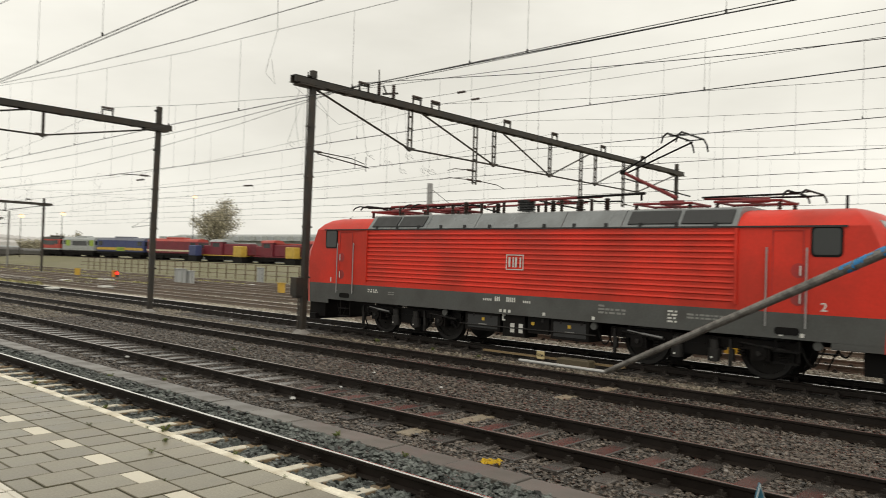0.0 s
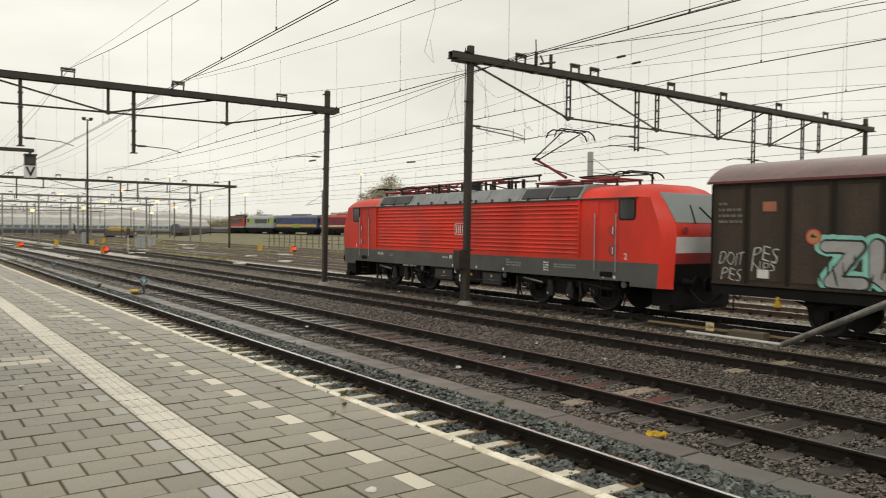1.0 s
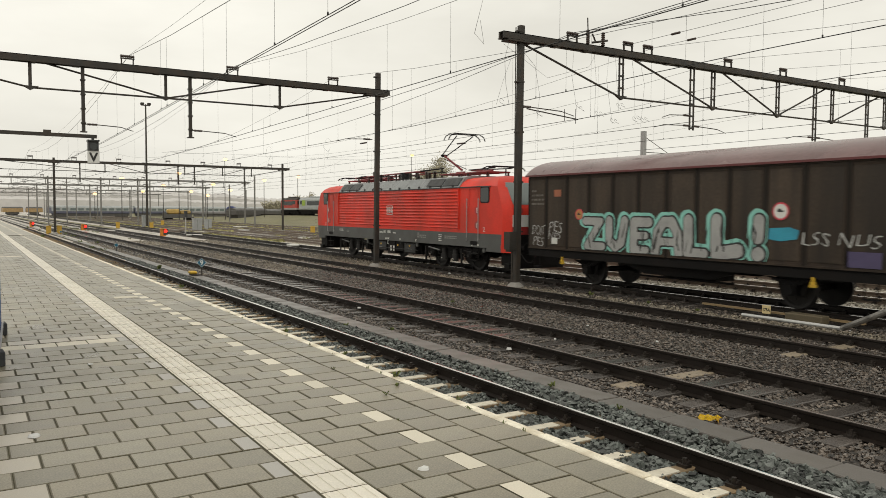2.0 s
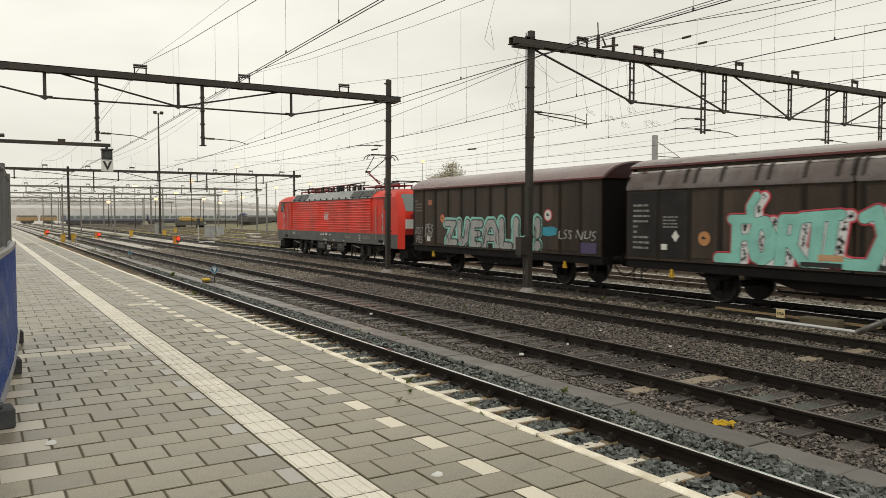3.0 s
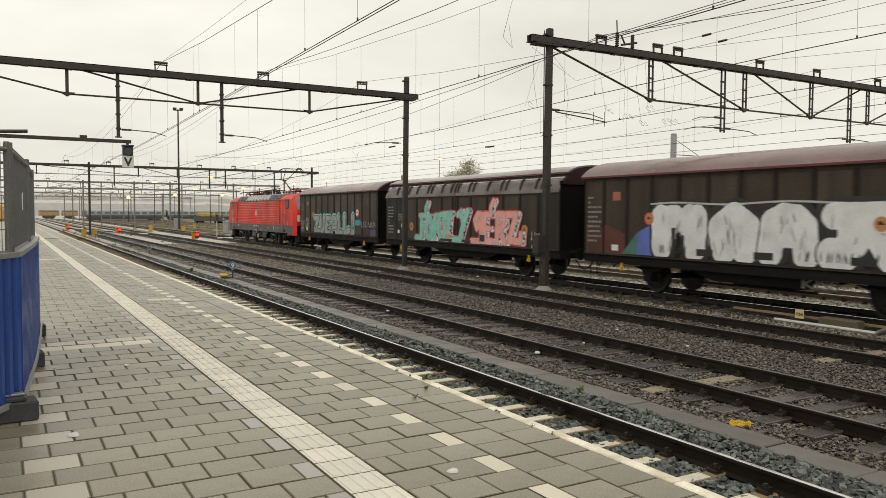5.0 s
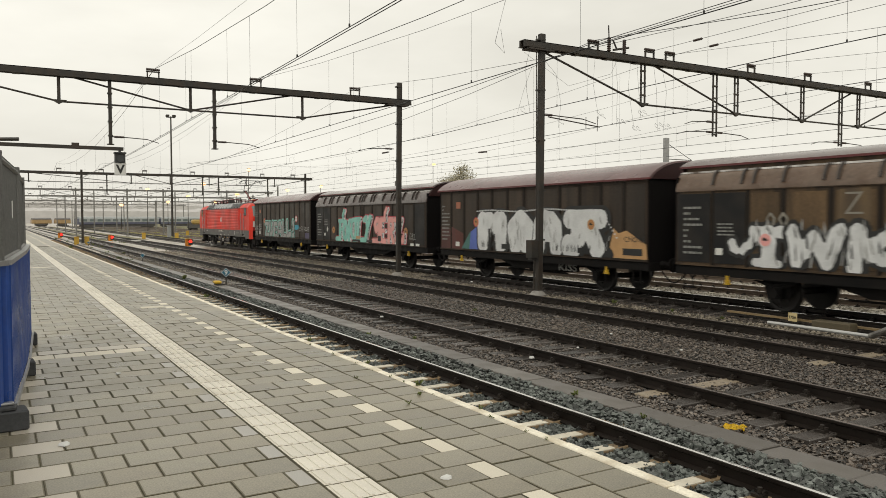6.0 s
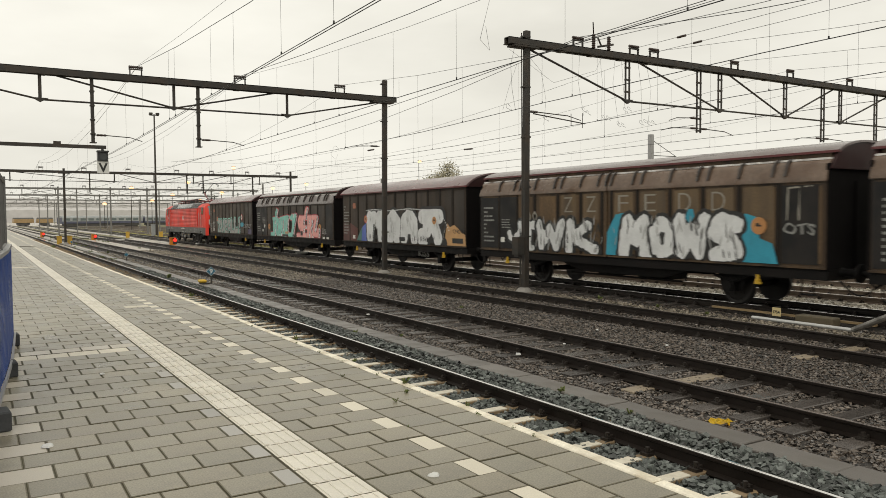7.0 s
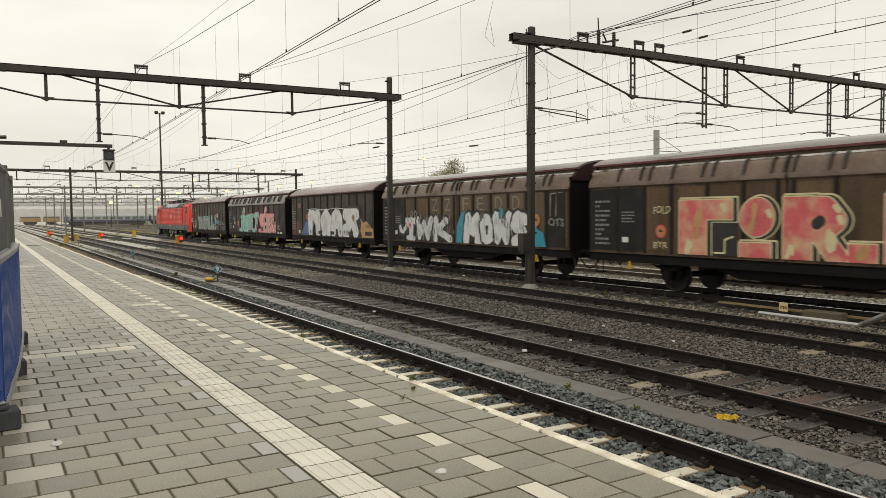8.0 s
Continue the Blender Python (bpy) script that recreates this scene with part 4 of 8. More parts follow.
disc("plate", w1, -2.52, 2.20, 0.17, FACE, M_ORANGE, G_CORAL, "round orange plate with red rim")
disc("plate", w1, -9.38, 2.32, 0.21, FACE, M_MARK, G_CORAL, "round white plate with red rim")
patch("plate", w1, M_PLATE, [(-1.33, 2.76), (-1.33, 2.98), (-1.66, 2.98), (-1.66, 2.76)], FACE, "faded orange square plate")
patch("label_card", w1, M_MARK, [(-1.22, 1.24), (-1.22, 1.44), (-1.50, 1.44), (-1.50, 1.24)], FACE, "white paper label")
bars("lettering", w1, M_MARK_DARK, -0.20, 2.98, 0.62, 4, FACE, 0.14, 0.06, 3)
letters("graffiti", w1, "DOIT", G_TAG, -0.22, 1.52, 0.62, 0.30, FACE, -0.018, 0.2, "thin white graffiti tag")
letters("graffiti", w1, "PES", G_TAG, -0.28, 1.16, 0.52, 0.28, FACE, -0.016, 0.2, "thin white graffiti tag")
letters("graffiti", w1, "PES", G_TAG, -1.08, 1.62, 0.62, 0.34, FACE, -0.016, 0.2, "thin white graffiti tag")
letters("graffiti", w1, "NPS", G_TAG, -1.06, 1.40, 0.58, 0.22, FACE - 0.002, -0.016, 0.2, "thin white graffiti tag")
letters("graffiti", w1, "LSS NUS", G_TAG, -9.92, 1.56, 1.75, 0.28, FACE, -0.016, 0.2, "small white graffiti tag")
patch("graffiti", w1, G_TEAL, [(-9.08, 1.66), (-9.10, 1.92), (-9.62, 1.95), (-9.86, 1.88), (-9.80, 1.68), (-9.40, 1.62)], FACE, "turquoise graffiti patch")
patch("graffiti", w1, spray("dull_purple_spray", (0.075, 0.06, 0.13)), [(-10.95, 1.12), (-10.95, 1.46), (-11.72, 1.46), (-11.72, 1.12)], FACE + 0.004, "dim blue graffiti patch")

strokes(w1, G_BLACK, -2.7, -8.8, 1.15, 2.02, 46, FACE - 0.0125, 9)

# second wagon
w2 = wagon("brown goods wagon with inclined upper doors and mint and salmon graffiti", 13.70, "ribbed", B_RIBS, FRONTS[1], M_WAGON, M_WROOF_G, B_AX)
MINTS = [
    [(0.28, (0.04, 0.10), (0.56, 0.10), (0.58, 1.06)), (0.22, (0.42, 1.10), (1.0, 1.10)), (0.16, (0.56, 0.62), (0.92, 0.66)), (0.22, (0.98, 1.15), (0.96, 1.40), (1.14, 1.66))],
    [(0.29, (1.12, 0.2), (1.03, 0.6), (1.16, 0.98), (1.38, 1.04), (1.54, 0.72), (1.50, 0.26), (1.30, 0.12), (1.12, 0.2))],
    [(0.28, (1.78, 0.06), (1.86, 1.06)), (0.24, (1.86, 1.10), (2.30, 1.10)), (0.22, (2.22, 1.0), (2.14, 0.60), (1.92, 0.60)), (0.24, (2.05, 0.56), (2.40, 0.10))],
    [(0.24, (2.34, 1.14), (3.26, 1.20)), (0.30, (2.74, 1.08), (2.64, 0.10))],
    [(0.25, (3.10, 1.06), (2.98, 0.22), (3.50, 0.10))],
    [(0.26, (3.78, 1.14), (4.06, 1.28), (4.20, 0.74)), (0.30, (4.56, 1.28), (4.20, 0.70), (3.94, 0.10), (3.56, 0.10))],
]
PINKS = [
    [(0.28, (0.76, 0.86), (0.48, 0.62), (0.32, 0.92), (0.52, 1.15), (0.80, 1.14), (0.78, 0.3), (0.70, 0.12)), (0.24, (0.06, 0.10), (0.74, 0.12))],
    [(0.26, (1.06, 1.10), (1.02, 0.14), (1.54, 0.12)), (0.24, (1.0, 1.16), (1.5, 1.16)), (0.2, (1.05, 0.62), (1.42, 0.62)), (0.22, (1.44, 1.15), (1.48, 1.46), (1.66, 1.68))],
    [(0.28, (1.90, 0.08), (1.94, 1.10)), (0.26, (1.94, 1.16), (2.34, 1.16), (2.38, 0.76), (2.10, 0.62)), (0.26, (2.14, 0.58), (2.44, 0.10))],
    [(0.27, (2.62, 1.16), (3.16, 1.16), (2.72, 0.22), (3.42, 0.18)), (0.24, (3.42, 0.18), (3.46, 0.46))],
]
for glyphs, y0, paint_, word in ((MINTS, -3.24, G_MINT, "mint"), (PINKS, -8.04, G_PINK, "salmon")):
    piece(w2, glyphs, y0, 1.11, ((G_CORAL, 0.045, (0, 0), 0.0, "crimson outline of a graffiti letter"), (G_CORAL, 0.045, (0.22, -0.02), 0.0, "crimson outline of a letter's shade"), (G_WHITE, 0.0, (0.22, -0.02), 0.0, "white speckled shade of a graffiti letter"), (G_BLACK, 0.014, (0, 0), 0.0, "black line of a graffiti letter"), (paint_, 0.0, (0, 0), 0.0, word + " graffiti letter")), FACE)
r2 = random.Random(8)
bm = bmesh.new()
for glyphs, y0 in ((MINTS, -3.24), (PINKS, -8.04)):
    every = [q for g in glyphs for q in g]
    for i in range(2600):
        u, v = r2.uniform(-0.1, 4.9), r2.uniform(0.05, 1.8)
        if reach(every, u - 0.22, v + 0.02) > -0.05 or reach(every, u, v) < 0.05:
            continue
        y, z, h = y0 - u, 1.11 + v, r2.uniform(0.022, 0.05)
        prism_x(bm, [(y - h * 0.8, z), (y, z - h), (y + h * 0.8, z + h * 0.2), (y + 0.2 * h, z + 1.3 * h)], FACE - 0.0190, FACE - 0.0180)
tagged(part("speckling", bm, G_BLACK, w2), kind="stuff")
patch("label_field", w2, G_BLACK, [(-5.55, 1.13), (-5.55, 1.24), (-6.55, 1.24), (-6.55, 1.13)], FACE - 0.02)
patch("label_field", w2, G_BLACK, [(-7.35, 1.13), (-7.35, 1.24), (-8.05, 1.24), (-8.05, 1.13)], FACE - 0.02)
patch("label_field", w2, G_BLACK, [(-8.72, 1.22), (-8.72, 1.48), (-9.08, 1.48), (-9.08, 1.22)], FACE - 0.02)
patch("label_field", w2, G_TAN, [(-5.98, 1.28), (-5.98, 1.42), (-6.58, 1.42), (-6.58, 1.28)], FACE - 0.02, "faded tan label field")
for y in (-12.18, -12.72):
    patch("label_card", w2, M_MARK, [(y, 1.085), (y, 1.20), (y - 0.34, 1.20), (y - 0.34, 1.085)], FACE - 0.006, "cream label plate on the sill")
letters("graffiti", w2, "LKL", G_TAG, -12.12, 1.36, 0.55, 0.30, FACE, -0.016, 0.15, "thin pale graffiti tag")
disc("plate", w2, -2.82, 1.70, 0.19, FACE, M_ORANGE, M_ORANGE, "round orange plate")
disc("plate", w2, -11.72, 1.72, 0.19, FACE, M_ORANGE, M_ORANGE, "round orange plate")
patch("label_card", w2, M_MARK, [(-1.86 + 0.13, 1.74), (-1.86, 1.90), (-1.86 - 0.13, 1.74), (-1.86, 1.58)], FACE, "white diamond label")
patch("label_card", w2, M_MARK, [(-1.36, 1.36), (-1.36, 1.52), (-1.56, 1.52), (-1.56, 1.36)], FACE, "white square label")
bars("lettering", w2, M_MARK_DIM, -0.30, 2.62, 0.62, 9, FACE, 0.15, 0.06, 5)
bars("lettering", w2, M_MARK_DIM, -1.42, 2.28, 0.5, 4, FACE, 0.09, 0.04, 6)

# third wagon
w3 = wagon("brown goods wagon with large white graffiti letters edged in black", 11.96, "plain", A_RIBS, FRONTS[2], M_WAGON, M_WROOF, A_AX)
patch("graffiti", w3, M_WAGON_R, [(-0.12, 1.1), (-0.12, 1.98), (-0.86, 1.9), (-0.98, 1.98), (-1.86, 1.72), (-1.86, 1.1)], FACE + 0.013, "rust red repainted field")
patch("graffiti", w3, G_GREEN, [(-1.75, 1.12), (-2.35, 1.75), (-2.75, 1.9), (-2.75, 1.12)], FACE, "dark green graffiti field")
patch("graffiti", w3, G_BLUE, [(-2.35, 1.12), (-2.45, 1.80), (-2.85, 1.98), (-3.35, 1.9), (-3.40, 1.12)], FACE - 0.003, "blue graffiti field")
patch("graffiti", w3, G_SAND, [(-10.30, 1.12), (-10.55, 2.02), (-10.75, 1.86), (-11.10, 1.95), (-11.9, 1.55), (-11.95, 1.12)], FACE, "ochre graffiti field")
WHITES = [
    [(0.62, (0.42, 0.30), (0.40, 1.10)), (0.5, (0.45, 1.12), (0.92, 1.14)), (0.52, (1.28, 0.95), (1.42, 1.15)), (0.60, (1.60, 0.28), (1.66, 1.10))],
    [(0.66, (2.56, 0.32), (2.46, 0.84), (2.86, 1.12), (3.26, 0.86), (3.22, 0.34))],
    [(0.56, (3.92, 0.28), (4.02, 1.0), (4.30, 1.14), (4.62, 1.1), (4.84, 0.9), (4.90, 0.28)), (0.36, (4.0, 0.66), (4.8, 0.66))],
    [(0.60, (5.52, 0.32), (5.80, 0.30), (6.02, 0.62), (6.02, 1.12)), (0.48, (5.56, 1.18), (7.06, 1.18)), (0.56, (6.58, 1.1), (6.66, 0.7), (6.90, 0.30))],
]
for n, lines in enumerate(WHITES):
    sprayed(w3, lines, G_BLACK, -2.92, 1.11, FACE - 0.004 - 0.0004 * n, 0.19, (0.05, 0), 0.0, "black outline of graffiti letters")
piece(w3, WHITES, -2.92, 1.11, ((G_BLACK, 0.105, (0, 0), 0.0, "black edge of a graffiti letter"), (G_WHITE, 0.065, (0, 0), 0.02, "big white graffiti letter")), FACE - 0.0062, True)
sprayed(w3, [(0.16, (7.3, 1.15), (7.55, 0.8), (7.3, 0.55)), (0.3, (7.2, 0.4), (7.5, 0.1))], G_BLACK, -2.92, 1.11, FACE - 0.008, 0.0, (0, 0), 0.02, "black curl of a graffiti letter")
bm = bmesh.new()
for i in range(92):
    u = i / 91
    y, z = -2.95 - 7.75 * u, 2.60 + 0.03 * math.sin(u * 14) - 0.9 * (max(0, u - 0.86) / 0.14) ** 1.6
    lathe(bm, [(0.03, 0.0), (0.03, -0.004)], "X", (FACE - 0.012, y, z), 8)
tagged(part("dotting", bm, G_WHITE, w3, "row of white graffiti dots"), kind="stuff")
letters("graffiti", w3, "CHOKE", G_BLACK, -11.0, 1.62, 0.85, 0.16, FACE - 0.006, 0.012, 0.1, "black graffiti tag")
patch("graffiti", w3, G_BLACK, [(-10.95, 1.22), (-10.95, 1.42), (-11.75, 1.42), (-11.75, 1.22)], FACE - 0.006, "black painted label field")
letters("graffiti", w3, "KISS", M_MARK_DIM, -7.45, 0.55, 0.95, 0.24, -1.056, 0.02, 0.0, "pale graffiti on the truss beam")
disc("plate", w3, -2.85, 2.18, 0.18, FACE - 0.004, M_ORANGE, G_CORAL, "round orange plate with red rim")
disc("plate", w3, -9.55, 2.12, 0.20, FACE - 0.014, M_ORANGE, M_MARK, "faded round orange plate")
patch("plate", w3, M_PLATE, [(-1.33, 2.72), (-1.33, 2.98), (-1.66, 2.98), (-1.66, 2.72)], FACE, "faded orange square plate")
patch("label_card", w3, M_MARK, [(-1.30, 1.20), (-1.30, 1.38), (-1.58, 1.38), (-1.58, 1.20)], FACE, "white paper label")
bars("lettering", w3, M_MARK_DIM, -0.20, 2.85, 0.6, 10, FACE, 0.15, 0.06, 7)
for i, y in enumerate((-4.6, -6.4, -8.9)):
    patch("label_field", w3, G_BLACK, [(y, 1.20), (y, 1.38), (y - 0.55, 1.38), (y - 0.55, 1.20)], FACE - 0.014)

# fourth wagon
w4 = wagon("worn brown goods wagon with white and turquoise graffiti", 13.70, "ribbed", B_RIBS, FRONTS[3], M_WAGON_B, M_WROOF_G, B_AX)
THROWN = [
    [(0.17, (0.06, 0.60), (0.10, 0.44), (0.32, 0.38), (0.60, 0.58), (0.80, 0.80)), (0.26, (0.70, 0.88), (1.56, 0.86)), (0.36, (1.14, 0.84), (1.10, 0.20)), (0.22, (0.76, 0.12), (1.36, 0.10))],
    [(0.34, (1.76, 0.86), (1.88, 0.22), (2.28, 0.74), (2.60, 0.22), (2.90, 0.90))],
    [(0.34, (3.32, 0.94), (3.26, 0.10)), (0.30, (4.12, 0.88), (3.44, 0.50), (4.45, 0.12))],
]
THROWN_TOO = [
    [(0.44, (0.26, 0.10), (0.42, 0.98), (0.76, 0.52), (1.02, 0.98), (1.12, 0.10))],
    [(0.34, (1.52, 0.26), (1.42, 0.70), (1.70, 0.98), (2.00, 0.74), (1.95, 0.26), (1.70, 0.13), (1.52, 0.26))],
    [(0.38, (2.34, 1.04), (2.42, 0.22), (2.70, 0.78), (2.96, 0.22), (3.14, 1.04))],
    [(0.40, (4.12, 0.94), (3.64, 1.02), (3.48, 0.72), (3.96, 0.52), (4.12, 0.28), (3.52, 0.16))],
]
for glyphs, y0 in ((THROWN, -1.82), (THROWN_TOO, -7.22)):
    piece(w4, glyphs, y0, 1.11, ((G_BLACK, 0.115, (0.02, 0), 0.04, "black shade of a graffiti letter"), (G_WHITE, 0.01, (0, 0), 0.05, "brushed white graffiti letter")), FACE, True)
for u in (0.0, 0.34):
    sprayed(w4, [(0.05, (u, 1.05), (u - 0.08, 1.18), (u + 0.02, 1.32), (u + 0.14, 1.2), (u + 0.1, 1.05))], G_DIM, -2.95, 1.11, FACE - 0.002, 0.0, (0, 0), 0.02, "thin white graffiti loop")
patch("graffiti", w4, G_TEAL, [(-6.75, 1.12), (-6.80, 1.8), (-7.15, 2.32), (-7.7, 2.40), (-7.6, 1.9), (-7.25, 1.12)], FACE + 0.002, "turquoise graffiti field")
patch("graffiti", w4, G_TEAL, [(-11.45, 1.12), (-11.50, 1.75), (-11.35, 2.15), (-11.60, 2.32), (-11.95, 2.22), (-12.0, 1.72), (-12.35, 1.6), (-12.50, 1.12)], FACE, "turquoise graffiti figure")
patch("graffiti", w4, G_TEAL, [(-9.75, 2.22), (-9.85, 2.45), (-10.0, 2.45), (-10.05, 2.25), (-9.9, 2.05)], FACE - 0.008, "turquoise graffiti drop")
disc("plate", w4, -11.98, 2.02, 0.21, FACE - 0.004, M_ORANGE, M_ORANGE, "round orange plate")
disc("plate", w4, -2.85, 1.78, 0.19, FACE - 0.008, G_PINK, G_WHITE, "round pink plate half painted over")
for y0, y1, ch in ((-4.66, -5.42, "Z"), (-5.72, -6.42, "Z"), (-7.08, -7.86, "F"), (-8.12, -9.06, "E"), (-9.34, -10.18, "D"), (-10.42, -11.26, "D"), (-11.52, -12.38, "")):
    patch("repainted_field", w4, G_OCHRE, [(y0, 2.20), (y0 - 0.02, 2.95), (y1 + 0.03, 2.97), (y1, 2.16)], FACE + 0.013, "thinly repainted ochre brown field")
    if ch:
        letters("graffiti", w4, ch, G_DIM, y0 - 0.16, 2.40, 0.42, 0.48, FACE + 0.009, -0.014, 0.0, "thin chalky graffiti letter")
for a, b in ((0.0, 0.62), (0.3, 0.34)):
    sprayed(w4, [(0.035, (a, 0.0), (a + 0.02, 0.75), (b, 0.78))], G_DIM, -12.72, 2.15, FACE + 0.008, 0.0, (0, 0), 0.02, "thin chalky line", 0.02)
letters("graffiti", w4, "OTS", M_MARK_DIM, -12.62, 1.82, 0.8, 0.26, FACE, 0.02, 0.1, "pale graffiti tag")
bars("lettering", w4, M_MARK_DIM, -0.30, 2.62, 0.62, 9, FACE, 0.15, 0.06, 9)
bars("lettering", w4, M_MARK_DIM, -1.42, 2.18, 0.5, 4, FACE, 0.09, 0.04, 10)
patch("label_card", w4, M_MARK, [(-1.36, 1.36), (-1.36, 1.54), (-1.58, 1.54), (-1.58, 1.36)], FACE, "white square label")

strokes(w4, G_BLACK, -2.5, -6.6, 1.15, 2.15, 22, FACE - 0.0085, 3)
strokes(w4, G_BLACK, -7.4, -11.4, 1.15, 2.35, 26, FACE - 0.0095, 4)
strokes(w4, G_CHROME, -2.5, -11.4, 1.15, 2.3, 60, FACE - 0.0105, 5)
strokes(w3, G_CHROME, -3.2, -10.4, 1.2, 2.4, 40, FACE - 0.0145, 6)
strokes(w3, G_BLACK, -3.3, -4.3, 1.22, 1.48, 14, FACE - 0.0155, 7)
strokes(w3, G_BLACK, -7.6, -9.6, 1.22, 1.5, 18, FACE - 0.0155, 8)

# fifth wagon
w5 = wagon("worn brown goods wagon with red, tan and cream graffiti", 13.70, "ribbed", B_RIBS, FRONTS[4], M_WAGON_B, M_WROOF_G, B_AX)
for n in (w2, w4, w5):
    for y0, y1 in ((-0.10, -1.18), (-1.30, -2.25), (-12.58, -13.50)):
        patch("lettered_panel", n, M_WAGON_K, [(y0, 1.14), (y0, 2.96), (y1, 2.96), (y1, 1.14)], -1.437, "black panel with small lettering")
BLOCKS = [
    [(-1, (0.02, 0.0), (0.92, 1.44)), (-1, (0.9, 0.94), (1.72, 1.44))],
    [(0.92, (2.40, 0.98), (2.44, 1.0)), (-1, (1.92, 0.0), (2.82, 0.36))],
    [(-1, (3.14, 0.0), (3.86, 1.46)), (0.56, (3.56, 1.18), (4.18, 1.16), (4.38, 0.92), (4.06, 0.66)), (0.46, (4.06, 0.60), (4.46, 0.10)), (-1, (4.72, 0.0), (5.34, 0.40))],
    [(-1, (5.50, 0.0), (6.34, 1.46)), (-1, (5.6, 0.96), (7.1, 1.46))],
]
patch("graffiti", w5, G_BLACK, [(-4.62, 1.13), (-4.62, 2.0), (-5.42, 2.0), (-5.42, 1.13)], FACE - 0.001, "black block of a graffiti letter")
for n, lines in enumerate(BLOCKS):
    for i, (m_, grow, shift, label_) in enumerate(((G_CREAM, 0.085, (0.09, 0), "cream outline of a graffiti letter"), (G_BLACK, 0.05, (0.09, -0.01), "black block of a graffiti letter"), (G_CREAM, 0.03, (0, 0), "cream line of a graffiti letter"), (G_ROSE, 0.0, (0, 0), "red and tan graffiti letter"))):
        sprayed(w5, lines, m_, -3.58, 1.12, FACE - 0.004 - 0.0035 * i - 0.0004 * n, grow, shift, 0.0, label_)
sprayed(w5, [(0.26, (3.98, 0.84), (4.06, 0.90))], G_BLACK, -3.58, 1.12, FACE - 0.022, 0.0, (0, 0), 0.0, "black eye of a graffiti letter")
sprayed(w5, [(0.05, (1.18, 0.08), (1.5, 0.08), (1.5, 0.42), (1.75, 0.5))], G_CREAM, -3.58, 1.12, FACE - 0.022, 0.0, (0, 0), 0.0, "cream line on the black block")
for u, v in ((1.42, 1.28), (2.72, 1.12), (4.42, 1.22), (4.5, 0.98)):
    sprayed(w5, [(0.13, (u, v), (u + 0.06, v - 0.08))], G_CREAM, -3.58, 1.12, FACE - 0.022, 0.0, (0, 0), 0.03, "cream patch in a graffiti letter")
for u, v, h_, c_ in ((0.62, 0.5, 0.6, G_SAND), (0.3, 0.1, 0.2, G_CREAM), (2.30, 0.72, 0.5, G_SAND), (4.3, 0.3, 0.3, G_CREAM), (5.0, 0.14, 0.1, G_SAND), (3.25, 0.1, 0.15, G_CREAM)):
    sprayed(w5, [(0.2, (u, v), (u + 0.05, v + h_))], c_, -3.58, 1.12, FACE - 0.0215, 0.0, (0, 0), 0.09, "faded patch in a graffiti letter")
letters("graffiti", w5, "FOLD", G_CREAM, -2.66, 2.22, 0.6, 0.2, FACE, 0.004, 0.1, "cream graffiti tag")
letters("graffiti", w5, "BYR", G_CREAM, -2.66, 1.26, 0.5, 0.18, FACE, 0.004, 0.1, "cream graffiti tag")
disc("plate", w5, -2.94, 1.72, 0.19, FACE, M_ORANGE, G_CORAL, "round orange plate with red rim")
patch("label_card", w5, M_MARK, [(-1.44, 1.38), (-1.44, 1.54), (-1.68, 1.54), (-1.68, 1.38)], FACE, "white square label")
bars("lettering", w5, M_MARK_DIM, -0.30, 2.62, 0.62, 10, FACE, 0.14, 0.06, 12)
bars("lettering", w5, M_MARK_DIM, -1.42, 2.28, 0.5, 4, FACE, 0.09, 0.04, 13)
wagon("worn brown goods wagon at the tail of the view", 13.70, "ribbed", B_RIBS, FRONTS[5], M_WAGON_B, M_WROOF_G, B_AX)

# ---- locomotive: y runs from its rear cab (1) to its front cab (18) ----
loco = thing("locomotive", "red electric locomotive with louvred sides, grey skirt and grey roof", "locomotive")
MID = 9.56


def both(y):
    return (y, 2 * MID - y)


# cross-section (x, z) of the body and how far each level reaches towards the cab's end
LEVEL = [(0.93, 1.45, 1.08), (1.45, 1.45, 1.04), (1.73, 1.45, 1.00), (2.15, 1.45, 0.98), (2.48, 1.45, 1.06), (3.19, 1.43, 1.36), (3.37, 1.28, 1.52), (3.50, 1.07, 1.68), (3.575, 0.72, 1.80)]
NOSE = [(0.93, 1.25, 0.72), (1.45, 1.26, 0.68), (1.73, 1.26, 0.66), (2.15, 1.26, 0.64), (2.48, 1.25, 0.69), (3.14, 1.21, 1.16), (3.32, 1.13, 1.29), (3.45, 0.96, 1.44), (3.545, 0.66, 1.62)]


def screen_y(z):
    """Where the sloping cab front lies at a height between the lights and the roof."""
    return 0.69 + (z - 2.48) * 0.46 / 0.64


def ring(bm, rows, f):
    left = [bm.verts.new((-w, f(y), z)) for z, w, y in rows]
    right = [bm.verts.new((w, f(y), z)) for z, w, y in rows]
    return left + right[::-1]


def span(bm, p, q, mi, close=False):
    n = len(p)
    for i in range(n - 1 + close):
        bm.faces.new((p[i], p[(i + 1) % n], q[(i + 1) % n], q[i])).material_index = mi(i) if callable(mi) else mi


def side_mat(i):
    """Grey skirt below, red above; both halves of the ring."""
    j = i if i < 9 else 16 - i
    return 1 if j < 1 else 0


